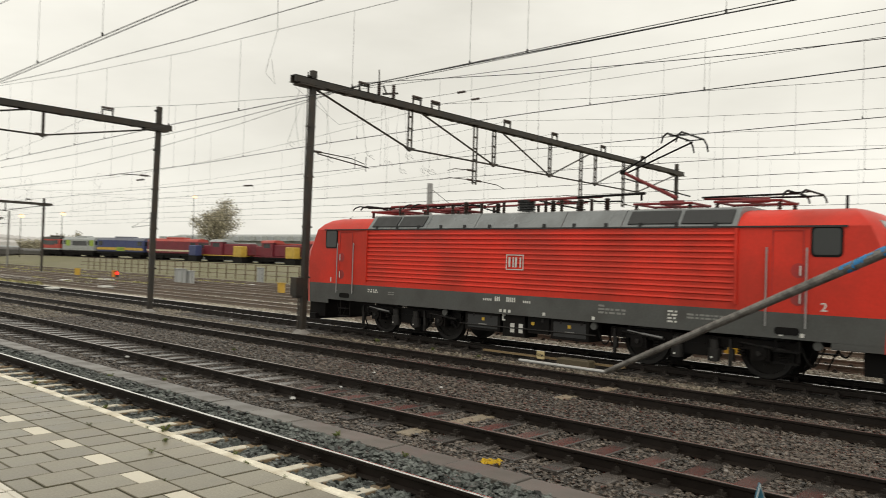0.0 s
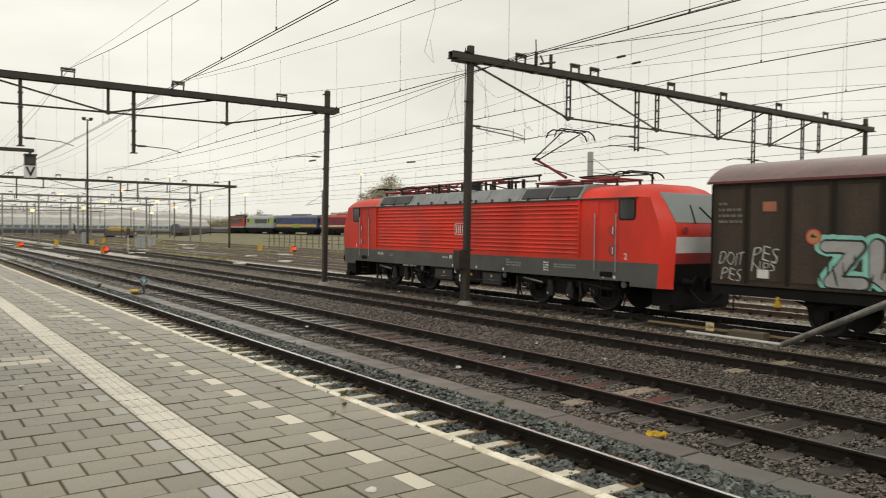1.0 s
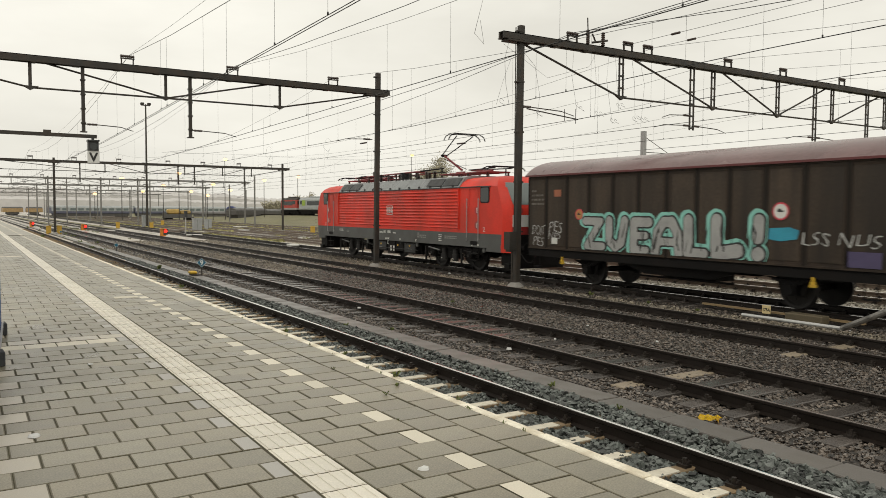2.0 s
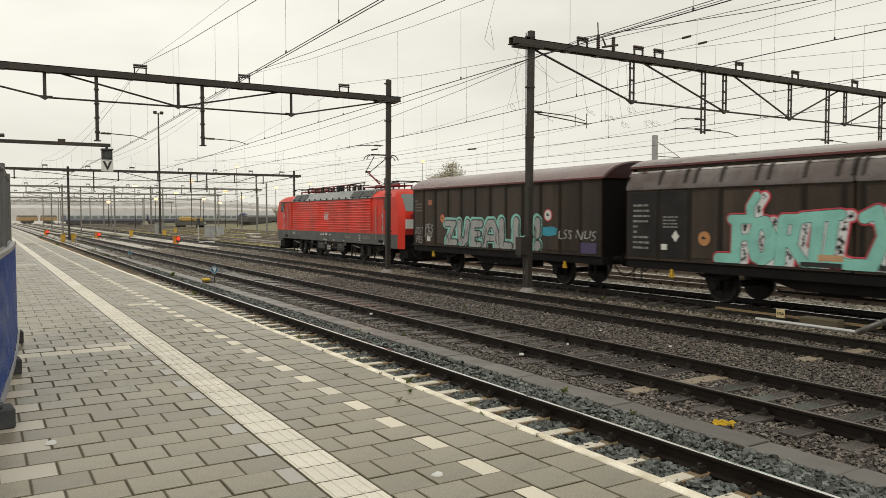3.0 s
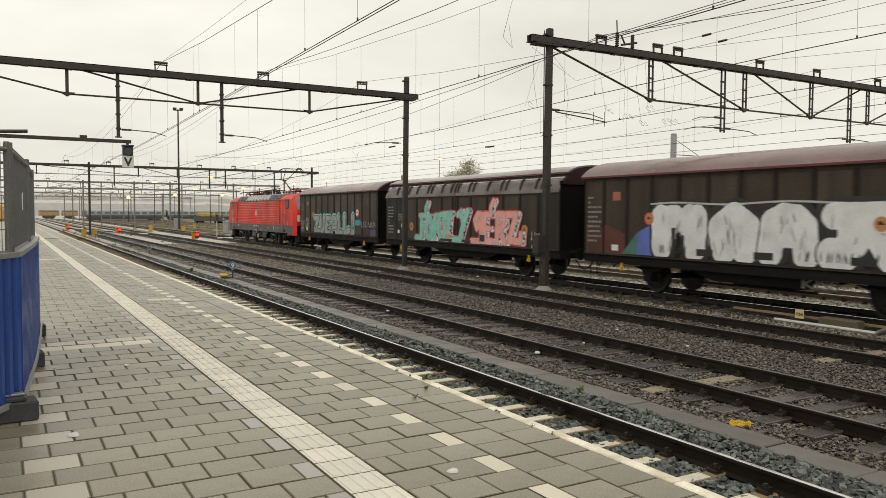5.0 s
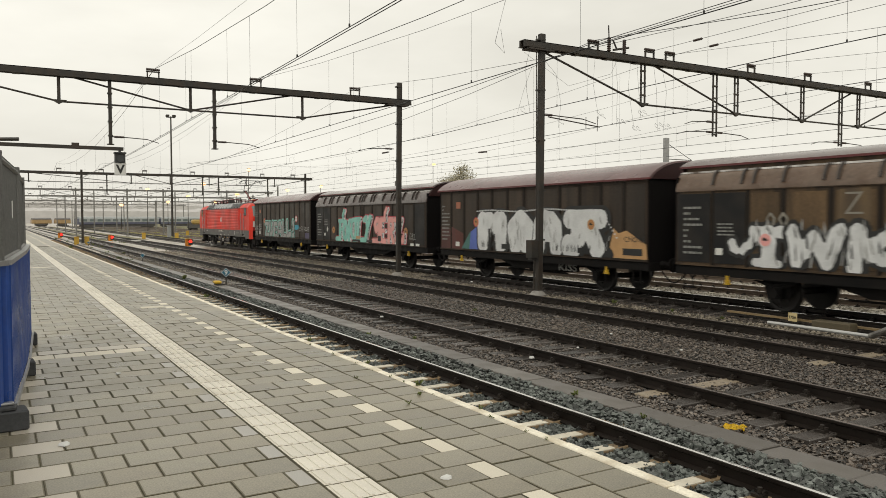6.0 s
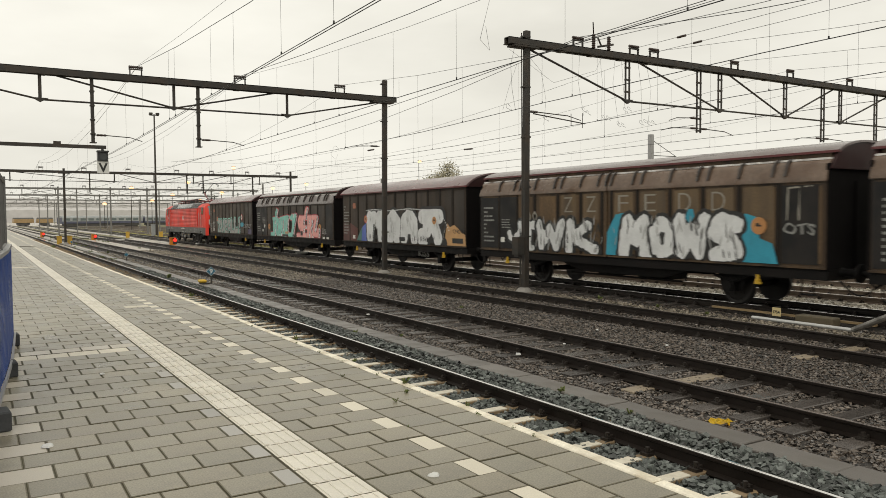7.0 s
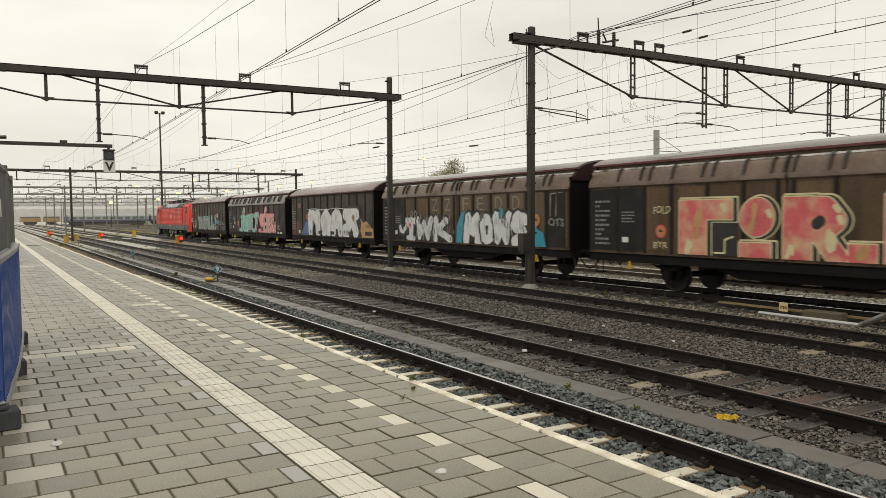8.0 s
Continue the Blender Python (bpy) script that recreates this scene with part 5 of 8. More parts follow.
bm = bmesh.new()
f0, f1 = (lambda y: y), (lambda y: 2 * MID - y)
a, b = ring(bm, [(z, w, 1.80) if y < 1.8 else (z, w, y) for z, w, y in LEVEL], f0), ring(bm, [(z, w, 1.80) if y < 1.8 else (z, w, y) for z, w, y in LEVEL], f1)
span(bm, a, b, side_mat, True)
e0, e1 = ring(bm, LEVEL, f0), ring(bm, LEVEL, f1)
span(bm, e0, a, side_mat, True)
span(bm, e1, b, side_mat, True)
body = part("body", normals(bm), [M_RED, M_SKIRT], loco, "red body with grey skirt", smooth=True)
for k, f in enumerate((f0, f1)):
    bm = bmesh.new()
    p, q = ring(bm, LEVEL, f), ring(bm, NOSE, f)
    span(bm, p, q, 0, True)
    for i in range(8):
        bm.faces.new((q[i], q[i + 1], q[16 - i], q[17 - i])).material_index = {0: 4, 1: 3, 2: 2, 5: 1}.get(i, 0)
    cab = part("cab_front", normals(bm), [M_RED, M_ROOFGREY, M_PALE, M_RED_DARK, M_BLACK], loco, "red cab front with pale grey band", smooth=True)
    y0 = lambda y: f(y)
    d = -0.012 if k == 0 else 0.012
    bm = bmesh.new()
    v = [bm.verts.new((x, f(y) + d * 1.5, z)) for x, y, z in ((-1.20, screen_y(2.52), 2.52), (1.20, screen_y(2.52), 2.52), (1.13, screen_y(3.30), 3.30), (-1.13, screen_y(3.30), 3.30))]
    w_ = [bm.verts.new((c.co.x, c.co.y - d, c.co.z - 0.004)) for c in v]
    bm.faces.new(v)
    for i in range(4):
        bm.faces.new((v[i], w_[i], w_[(i + 1) % 4], v[(i + 1) % 4]))
    ws = part("windscreen", normals(bm), M_SCREEN, cab, "wide sloping windscreen")
    part("wiper", rods(((-0.45, f(screen_y(2.50)) + d * 3, 2.50), (-0.2, f(screen_y(3.0)) + d * 3, 3.0), 0.016), ((0.45, f(screen_y(2.50)) + d * 3, 2.50), (0.15, f(screen_y(2.95)) + d * 3, 2.95), 0.016), n=6), M_BLACK, cab)
    for s in (-1, 1):
        bm = bmesh.new()
        lathe(bm, [(0.10, -0.03), (0.10, 0.03), (0.07, 0.035)], "Y", (s * 0.92, f(0.645), 2.31), 14)
        part("headlight", normals(bm), M_RED_DARK, cab)
        buffer(loco, s * 0.875, f(0.70), 0.97, -1 if k == 0 else 1)
    for s in (-1, 1):
        yl, yr = sorted((f(1.08), f(2.0)))
        part("skirt_drop", box(bmesh.new(), s * 1.425 - 0.024, s * 1.425 + 0.024, yl, yr, 0.80, 0.932, bevel=0.006), M_SKIRT, loco)
        bm = bmesh.new()
        top = [bm.verts.new((s * x, f(y), 0.932)) for x, y in ((1.448, 1.078), (1.25, 0.722), (1.20, 0.80), (1.40, 1.078))]
        low = [bm.verts.new((v.co.x, v.co.y, 0.80)) for v in top]
        bm.faces.new(top)
        bm.faces.new(low[::-1])
        for i in range(4):
            bm.faces.new((top[i], low[i], low[(i + 1) % 4], top[(i + 1) % 4]))
        part("corner_drop", normals(bm), M_RED, loco, "red corner of the cab skirt")
    part("lower_apron", boxes((-1.12, 1.12, min(f(0.70), f(1.5)), max(f(0.70), f(1.5)), 0.32, 0.92), (-1.25, 1.25, min(f(0.85), f(1.15)), max(f(0.85), f(1.15)), 0.22, 0.40)), M_BLACK, loco)
    part("coupling", rods(((0, f(0.7), 0.95), (0, f(0.25), 0.80), 0.05)), M_BLACK, loco)
    for s in (-1, 1):
        yl, yr = sorted((f(1.86), f(2.36)))
        bm = boxes((s * 1.452 - 0.012, s * 1.452 + 0.012, yl, yr, 2.62, 3.14))
        bmesh.ops.bevel(bm, geom=[e for e in bm.edges if abs(e.verts[0].co.x - e.verts[1].co.x) > 0.01], offset=0.07, segments=3, profile=0.5, affect="EDGES")
        win = part("cab_window", normals(bm), M_GLASS, loco, "dark cab side window with rounded corners")
        yl, yr = sorted((f(1.82), f(2.40)))
        bm = boxes((s * 1.450 - 0.008, s * 1.450 + 0.008, yl, yr, 2.58, 3.18))
        bmesh.ops.bevel(bm, geom=[e for e in bm.edges if abs(e.verts[0].co.x - e.verts[1].co.x) > 0.005], offset=0.09, segments=3, profile=0.5, affect="EDGES")
        part("window_frame", normals(bm), M_BLACK, win)
        for yr in (2.46, 3.23):
            part("handrail", rods(((s * 1.50, f(yr), 1.16), (s * 1.50, f(yr), 2.76), 0.018), ((s * 1.44, f(yr), 1.22), (s * 1.50, f(yr), 1.22), 0.012), ((s * 1.44, f(yr), 2.70), (s * 1.50, f(yr), 2.70), 0.012), n=6), M_GALV, loco)
        yl, yr = sorted((f(2.53), f(3.13)))
        bm = boxes((s * 1.45 - 0.004, s * 1.45 + 0.004, yl, yl + 0.012, 1.46, 3.10), (s * 1.45 - 0.004, s * 1.45 + 0.004, yr - 0.012, yr, 1.46, 3.10), (s * 1.45 - 0.004, s * 1.45 + 0.004, yl, yr, 3.10, 3.112))
        part("door_seam", bm, M_RED_DARK, loco)
        for z in (2.30, 1.75):
            # flat discs in darker red paint the shade of the handle recesses
            bm = bmesh.new()
            lathe(bm, [(0.15, -0.004), (0.15, 0.006)], "X", (s * 1.45, f(2.62), z), 16)
            part("door_recess", bm, M_RED_DARK, loco)
            part("door_handle", rods(((s * 1.48, f(2.58), z - 0.10), (s * 1.48, f(2.58), z + 0.10), 0.014), n=6), M_PALE, loco)
        yl, yr = sorted((f(2.58), f(3.06)))
        # no hole is cut: a black plate gives the slot's darkness
        bm = boxes((s * 1.452 - 0.01, s * 1.452 + 0.01, yl, yr, 1.01, 1.16))
        bmesh.ops.bevel(bm, geom=[e for e in bm.edges if abs(e.verts[0].co.x - e.verts[1].co.x) > 0.005], offset=0.06, segments=3, profile=0.5, affect="EDGES")
        part("step_opening", normals(bm), M_BLACK, loco, "black rounded plate painted as the step slot's dark inside")
        part("cab_step", boxes((s * 1.40 - 0.1, s * 1.40 + 0.04, yl, yr, 0.42, 0.45), (s * 1.40 - 0.1, s * 1.40 + 0.04, yl, yr, 0.66, 0.69), (s * 1.38 - 0.02, s * 1.38 + 0.02, yl, yl + 0.03, 0.42, 0.95), (s * 1.38 - 0.02, s * 1.38 + 0.02, yr - 0.03, yr, 0.42, 0.95)), M_BLACK, loco)
# louvres
for s in (-1, 1):
    for i in range(12):
        z = 1.60 + i * 0.128
        bm = bmesh.new()
        prism(bm, [(s * 1.449, z), (s * 1.470, z + 0.010), (s * 1.475, z + 0.024), (s * 1.468, z + 0.036), (s * 1.449, z + 0.064)], 3.86, 15.30)
        part("louvre", normals(bm), M_RED, loco)
    for y in (3.86, 15.30):
        part("louvre_frame", boxes((s * 1.47 - 0.03, s * 1.47 + 0.03, y - 0.03, y + 0.03, 1.56, 3.15)), M_RED, loco)
    part("gutter", boxes((s * 1.45 - 0.02, s * 1.45 + 0.02, 1.75, 2 * MID - 1.75, 3.165, 3.20)), M_GRILLE, loco)
# grey roof hatches over the machine room
hatch = [(-1.462, 3.20), (-1.15, 3.60), (-0.7, 3.66), (0.7, 3.66), (1.15, 3.60), (1.462, 3.20)]
for y0, y1 in ((3.86, 6.55), (6.57, 8.2), (8.22, 11.0), (11.02, 12.8), (12.82, 15.28)):
    bm = bmesh.new()
    prism(bm, hatch, y0, y1)
    part("roof_hatch", normals(bm), M_ROOFGREY, loco, "grey roof hatch")
for s in (-1, 1):
    for y0, y1 in ((3.98, 5.1), (5.2, 6.4), (12.95, 13.95), (14.05, 15.1)):
        bm = bmesh.new()
        v = [bm.verts.new(p) for p in ((s * 1.425, y0, 3.25), (s * 1.425, y1, 3.25), (s * 1.19, y1, 3.55), (s * 1.19, y0, 3.55))]
        u = [bm.verts.new((c.co.x + s * 0.02, c.co.y, c.co.z + 0.02)) for c in v]
        bm.faces.new(u)
        for i in range(4):
            bm.faces.new((v[i], v[(i + 1) % 4], u[(i + 1) % 4], u[i]))
        part("roof_grille", normals(bm), M_GRILLE, loco)
    for i in range(13):
        y = 4.3 + i * 0.88
        part("hatch_clamp", boxes((s * 1.45 - 0.03, s * 1.45 + 0.02, y - 0.02, y + 0.05, 3.2, 3.29)), M_GRILLE, loco)
# roof gear
def insulator(parent, x, y, z0, z1, r=0.055):
    bm = bmesh.new()
    n = max(3, int((z1 - z0) / 0.045))
    prof = []
    for i in range(n):
        z = z0 + (z1 - z0) * i / n
        prof += [(r * 0.55, z), (r, z + (z1 - z0) / n * 0.5)]
    lathe(bm, prof + [(r * 0.5, z1)], "Z", (x, y, 0), 10)
    return part("insulator", normals(bm), M_INSUL, parent)


gear = part("roof_gear", rods(((-0.55, 7.6, 4.02), (-0.55, 15.2, 3.94), 0.035), ((-0.55, 9.0, 4.0), (0.2, 9.0, 4.0), 0.03), ((0.4, 8.6, 3.98), (0.4, 14.5, 3.92), 0.03), ((-0.55, 10.7, 4.0), (-0.15, 11.6, 3.95), 0.025)), M_MAROON, loco, "maroon roof bus bars")
for y in (7.9, 8.8, 9.3, 10.7, 11.5, 12.6, 13.6, 14.8):
    insulator(gear, -0.55, y, 3.62, 3.97)
for y in (8.8, 10.2, 11.8, 13.4):
    insulator(gear, 0.4, y, 3.62, 3.94)
bm = bmesh.new()
prof = []
for i in range(7):
    prof += [(0.17, 3.70 + i * 0.045), (0.25, 3.71 + i * 0.045), (0.25, 3.73 + i * 0.045), (0.17, 3.74 + i * 0.045)]
lathe(bm, prof, "Z", (-0.45, 10.0, 0), 14)
part("resistor_stack", normals(bm), M_GRILLE, gear)
part("switch_bar", rods(((-0.6, 6.4, 4.05), (-0.6, 8.3, 4.02), 0.03), ((-0.6, 6.5, 3.88), (-0.6, 6.5, 4.05), 0.03)), M_BLACK, gear)
for x, y in ((-0.25, 8.4), (0.05, 8.65), (-0.05, 11.3), (-0.7, 11.95), (-0.2, 9.3), (-0.3, 7.6), (0.2, 12.6)):
    insulator(gear, x, y, 3.62, 4.0, 0.085)
for a_, b_ in (((-0.7, 8.0, 3.68), (-0.7, 9.4, 3.95)), ((-0.3, 11.0, 3.68), (-0.3, 12.2, 4.0)), ((0.1, 7.4, 3.95), (0.1, 9.4, 3.99))):
    part("earthing_bar", rods((a_, b_, 0.02)), M_BLACK, gear)


def pantograph(y, s, up, red=M_MAROON):
    """A single-arm pantograph; s is the way its knee points, up whether it is raised."""
    p = part("pantograph", rods(((-0.52, y - 0.75, 3.80), (-0.52, y + 0.75, 3.80), 0.03), ((0.52, y - 0.75, 3.80), (0.52, y + 0.75, 3.80), 0.03), ((-0.52, y - 0.7, 3.80), (0.52, y - 0.7, 3.80), 0.03), ((-0.52, y + 0.7, 3.80), (0.52, y + 0.7, 3.80), 0.03), ((-0.52, y, 3.80), (0.52, y, 3.80), 0.045), ((0, y - 0.3, 3.86), (0, y + 0.3, 3.86), 0.06)), red, loco, "raised single-arm pantograph" if up else "folded single-arm pantograph")
    for x in (-0.5, 0.5):
        for q in (-0.68, 0.68):
            insulator(p, x, y + q, 3.6, 3.77)
    if up:
        knee, head = Vector((0, y + s * 1.32, 4.66)), Vector((0, y - s * 0.30, 5.40))
        lower = rods(((0, y - s * 0.1, 3.98), knee, 0.05, 8, 0.04))
        part("lower_arm", lower, M_MAROON, p)
        part("upper_arm", rods((knee + Vector((-0.12, 0, 0)), head + Vector((-0.4, 0, -0.03)), 0.022), (knee + Vector((0.12, 0, 0)), head + Vector((0.4, 0, -0.03)), 0.022), (knee + Vector((-0.14, 0, 0)), knee + Vector((0.14, 0, 0)), 0.05), (knee + Vector((0, s * 0.06, -0.12)), (0, y - s * 0.45, 4.0), 0.016)), M_BLACK, p)
    else:
        head = Vector((0, y - s * 1.05, 3.94))
        part("lower_arm", rods(((0, y - s * 0.1, 3.87), (0, y + s * 1.2, 3.94), 0.04)), M_MAROON, p)
        part("upper_arm", rods(((-0.12, y + s * 1.2, 3.95), head + Vector((-0.4, 0, 0)), 0.022), ((0.12, y + s * 1.2, 3.95), head + Vector((0.4, 0, 0)), 0.022)), M_BLACK, p)
    bm = bmesh.new()
    for q in (-0.18, 0.18):
        pts = [head + Vector((x, q, z)) for x, z in ((-0.90, -0.22 if up else -0.1), (-0.82, -0.06 if up else -0.02), (-0.62, 0.05), (0.62, 0.05), (0.82, -0.06 if up else -0.02), (0.90, -0.22 if up else -0.1))]
        for u, v in zip(pts, pts[1:]):
            rod(bm, u, v, 0.022, 6)
    rod(bm, head + Vector((-0.45, -0.2, 0.02)), head + Vector((-0.45, 0.2, 0.02)), 0.015, 6)
    rod(bm, head + Vector((0.45, -0.2, 0.02)), head + Vector((0.45, 0.2, 0.02)), 0.015, 6)
    part("collector_head", bm, M_BLACK, p)


pantograph(6.0, 1, True)
pantograph(4.0, 1, False)
pantograph(13.1, -1, False)
pantograph(15.4, -1, False)
part("antenna", rods(((-0.6, 1.98, 3.55), (-0.6, 1.98, 3.85), 0.03), n=8), M_BLACK, loco)
part("antenna", rods(((-0.6, 17.1, 3.5), (-0.6, 17.1, 3.62), 0.03), n=8), M_BLACK, loco)
# bogies, wheels and underfloor boxes
for ys in ((15.0, 12.35), (6.15, 3.40)):
    c = sum(ys) / 2
    for y in ys:
        wheelset(loco, y, 0.57)
    for s in (-1, 1):
        bm = boxes((s * 1.12 - 0.07, s * 1.12 + 0.07, ys[1] - 0.75, ys[0] + 0.75, 0.62, 0.84), (s * 1.12 - 0.09, s * 1.12 + 0.09, c - 0.5, c + 0.5, 0.40, 0.66))
        for y in ys:
            box(bm, s * 1.12 - 0.12, s * 1.12 + 0.12, y - 0.2, y + 0.2, 0.42, 0.70)
            lathe(bm, [(0.15, -0.04), (0.14, 0.05)], "X", (s * 1.24, y, 0.57), 14)
            for q in (-0.42, 0.42):
                for i in range(5):
                    lathe(bm, [(0.075, 0.0), (0.085, 0.02), (0.075, 0.04)], "Z", (s * 1.14, y + q, 0.50 + i * 0.055), 10)
        part("bogie_frame", normals(bm), M_BLACK, loco)
        for y in ys[:1]:
            part("yaw_damper", rods(((s * 1.30, y - 0.62, 0.70), (s * 1.30, y - 0.12, 0.755), 0.026), ((s * 1.30, y - 0.12, 0.755), (s * 1.30, y + 0.25, 0.80), 0.016), n=8), M_GALV, loco, "pale steel damper tube")
        for q in (c - 0.42, c + 0.42):
            bm = bmesh.new()
            lathe(bm, [(0.06, 0.30), (0.13, 0.32), (0.13, 0.58), (0.10, 0.60), (0.10, 0.78), (0.05, 0.80)], "Z", (s * 1.27, q, 0.0), 14)
            part("spring_housing", normals(bm), M_TYRE, loco)
            part("housing_mark", boxes((s * 1.402 - 0.003, s * 1.402 + 0.003, q - 0.02, q + 0.02, 0.38, 0.42)), M_MARK, loco)
        for y in ys:
            bm = bmesh.new()
            lathe(bm, [(0.05, -0.02), (0.055, 0.0), (0.045, 0.03)], "X", (s * 1.31, y, 0.57), 12)
            part("axle_cap", normals(bm), M_TYRE, loco)
            part("brake_hanger", boxes((s * 1.20 - 0.03, s * 1.20 + 0.03, y + 0.60, y + 0.66, 0.22, 0.80), (s * 1.20 - 0.05, s * 1.20 + 0.05, y + 0.55, y + 0.62, 0.36, 0.60)), M_TYRE, loco)
            part("damper", rods(((s * 1.26, y - 0.65, 0.66), (s * 1.26, y - 0.05, 0.72), 0.028), ((s * 1.26, y - 0.05, 0.72), (s * 1.26, y + 0.4, 0.76), 0.018), n=8), M_TYRE, loco)
        for ya, yb in ((ys[0] + 0.95, ys[0] + 0.72), (ys[1] - 0.95, ys[1] - 0.72)):
            part("sand_pipe", rods(((s * 1.0, ya, 0.7), (s * 0.9, yb, 0.12), 0.02)), M_BLACK, loco)
for s in (-1, 1):
    for y0, y1, z0 in ((7.4, 8.5, 0.42), (8.55, 9.2, 0.5), (9.3, 10.0, 0.36), (10.1, 11.3, 0.44)):
        bm = boxes((s * 1.05 - 0.3, s * 1.05 + 0.3, y0, y1, z0, 0.93))
        part("underfloor_box", normals(bm), M_BLACK, loco)
    for y in (10.67, 7.95, 9.04):
        part("warning_triangle", boxes((s * 1.358 - 0.004, s * 1.358 + 0.004, y - 0.045, y + 0.045, 0.71, 0.79)), M_YELLOW, loco)
    for y in (9.69, 9.42):
        part("box_plate", boxes((s * 1.352 - 0.004, s * 1.352 + 0.004, y - 0.065, y + 0.065, 0.47, 0.71)), M_PALE, loco)
for s in (-1, 1):
    for y in (12.05, 7.25, 2.25):
        bm = bmesh.new()
        lathe(bm, [(0.09, -0.05), (0.09, 0.012), (0.07, 0.016)], "X", (s * 1.34, y, 0.83), 16)
        part("gauge", normals(bm), M_SKIRT, loco, "round grey gauge")
        part("gauge_bracket", boxes((s * 1.20 - 0.12, s * 1.20 + 0.12, y - 0.03, y + 0.03, 0.76, 0.94)), M_BLACK, loco)
    for y0, y1, z0, z1 in ((10.18, 11.22, 0.50, 0.86), (7.48, 8.42, 0.48, 0.86)):
        part("box_cover", box(bmesh.new(), s * 1.345 - 0.012, s * 1.345 + 0.012, y0, y1, z0, z1, bevel=0.01), M_GRILLE, loco)
        part("cover_lettering", boxes((s * 1.358 - 0.003, s * 1.358 + 0.003, (y0 + y1) / 2 - 0.15, (y0 + y1) / 2 + 0.13, 0.60, 0.625)), M_MARK_DIM, loco)
    part("box_plate", boxes((s * 1.354 - 0.004, s * 1.354 + 0.004, 9.93, 10.03, 0.76, 0.92)), M_MARK, loco)
    part("air_pipe", rods(((s * 1.36, 7.2, 0.60), (s * 1.36, 11.5, 0.58), 0.018), n=6), M_TYRE, loco)
    for y in (7.6, 8.2, 8.75, 9.95, 10.4, 11.0):
        part("cover_latch", boxes((s * 1.352 - 0.01, s * 1.352 + 0.01, y - 0.03, y + 0.03, 0.80, 0.88)), M_TYRE, loco)
    for y in (2.4, 7.05, 11.75, 16.7):
        bm = bmesh.new()
        pts = [Vector((s * 1.18, y + 0.45 * (u - 0.5), 0.78 - 0.38 * math.sin(math.pi * u))) for u in np.linspace(0, 1, 8)]
        for p, q in zip(pts, pts[1:]):
            rod(bm, p, q, 0.02, 6)
        part("hose", bm, M_BLACK, loco)
# markings on the near side
S_ = -1.454
letters("numeral", loco, "2", M_MARK, 2.2, 1.52, 0.12, 0.17, S_, 0.01)
letters("numeral", loco, "1", M_MARK, 17.02, 1.50, 0.06, 0.14, S_, 0.01)
for g_, (y0, n_, h_) in enumerate(((10.62, 5, 0.06), (10.22, 3, 0.12), (9.84, 5, 0.12), (9.30, 4, 0.06))):
    for q in range(n_):
        part("number_bar", boxes((S_, S_ + 0.006, y0 - 0.062 * q - 0.040, y0 - 0.062 * q, 1.26, 1.26 + h_)), M_MARK, loco)
bars("lettering", loco, M_MARK_DIM, 7.1, 1.36, 0.72, 3, S_, 0.08, 0.045, 22)
bars("lettering", loco, M_MARK_DIM, 4.9, 1.30, 0.9, 2, S_, 0.07, 0.04, 23)
bars("lettering", loco, M_MARK, 5.35, 1.34, 0.22, 4, S_, 0.075, 0.04, 24)
bars("lettering", loco, M_MARK, 15.2, 1.34, 0.45, 2, S_, 0.06, 0.035, 25)
bars("lettering", loco, M_MARK_DIM, 14.3, 1.30, 0.3, 2, S_, 0.06, 0.03, 26)
for y in (10.02, 9.88, 9.73, 8.65, 2.93, 2.53, 7.23):
    part("label_card", boxes((S_, S_ + 0.006, y - 0.04, y + 0.04, 0.98, 1.06)), M_MARK, loco)
bm = bmesh.new()
for z0, z1, y0, y1 in ((2.475, 2.50, 9.46, 10.02), (2.10, 2.125, 9.46, 10.02), (2.125, 2.475, 9.995, 10.02), (2.125, 2.475, 9.46, 9.485), (2.17, 2.43, 9.88, 9.94), (2.17, 2.43, 9.77, 9.81), (2.17, 2.43, 9.67, 9.73), (2.17, 2.43, 9.54, 9.58)):
    box(bm, -1.486, -1.479, y0 - 0.16, y1 - 0.16, z0, z1)
part("emblem", bm, M_PALE, loco, "square white emblem of plain bars")
MOVERS.append((loco, 0.42, -MID))



# ---- loose ballast stones ----
def scatter(rng, x0, x1, y0, y1, n, z, dz, rails=(), near=None):
    """Random places in a strip, denser towards the platform's near end, clear of the rails."""
    y = y0 + (y1 - y0) * rng.uniform(0, 1, n) ** 1.7
    x = rng.uniform(x0, x1, n)
    keep = np.ones(n, bool)
    for r in rails:
        keep &= np.abs(x - r) > 0.085
    x, y = x[keep], y[keep]
    return np.stack([x, y, z + rng.uniform(-dz, dz, len(x))], -1)


srng = np.random.default_rng(5)
G2 = 0.7535
stones("blue_grey_ballast", "blue-grey broken stone ballast beside the platform track", M_STONE_G,
       np.concatenate([scatter(srng, 5.95, 6.70, 3.0, 40, 14000, -0.157, 0.05), scatter(srng, 4.6, 5.84, 3.0, 30, 16000, -0.195, 0.02), scatter(srng, 3.5, 6.7, -8, 3.0, 5000, -0.195, 0.02, (RAILS_1 - G2, RAILS_1 + G2)), scatter(srng, 3.45, 4.6, 3.0, 30, 4000, -0.2, 0.02, (RAILS_1 - G2,)), scatter(srng, 3.5, 6.7, 30, 62, 5000, -0.19, 0.02, (RAILS_1 - G2, RAILS_1 + G2))]), 0.034, srng)
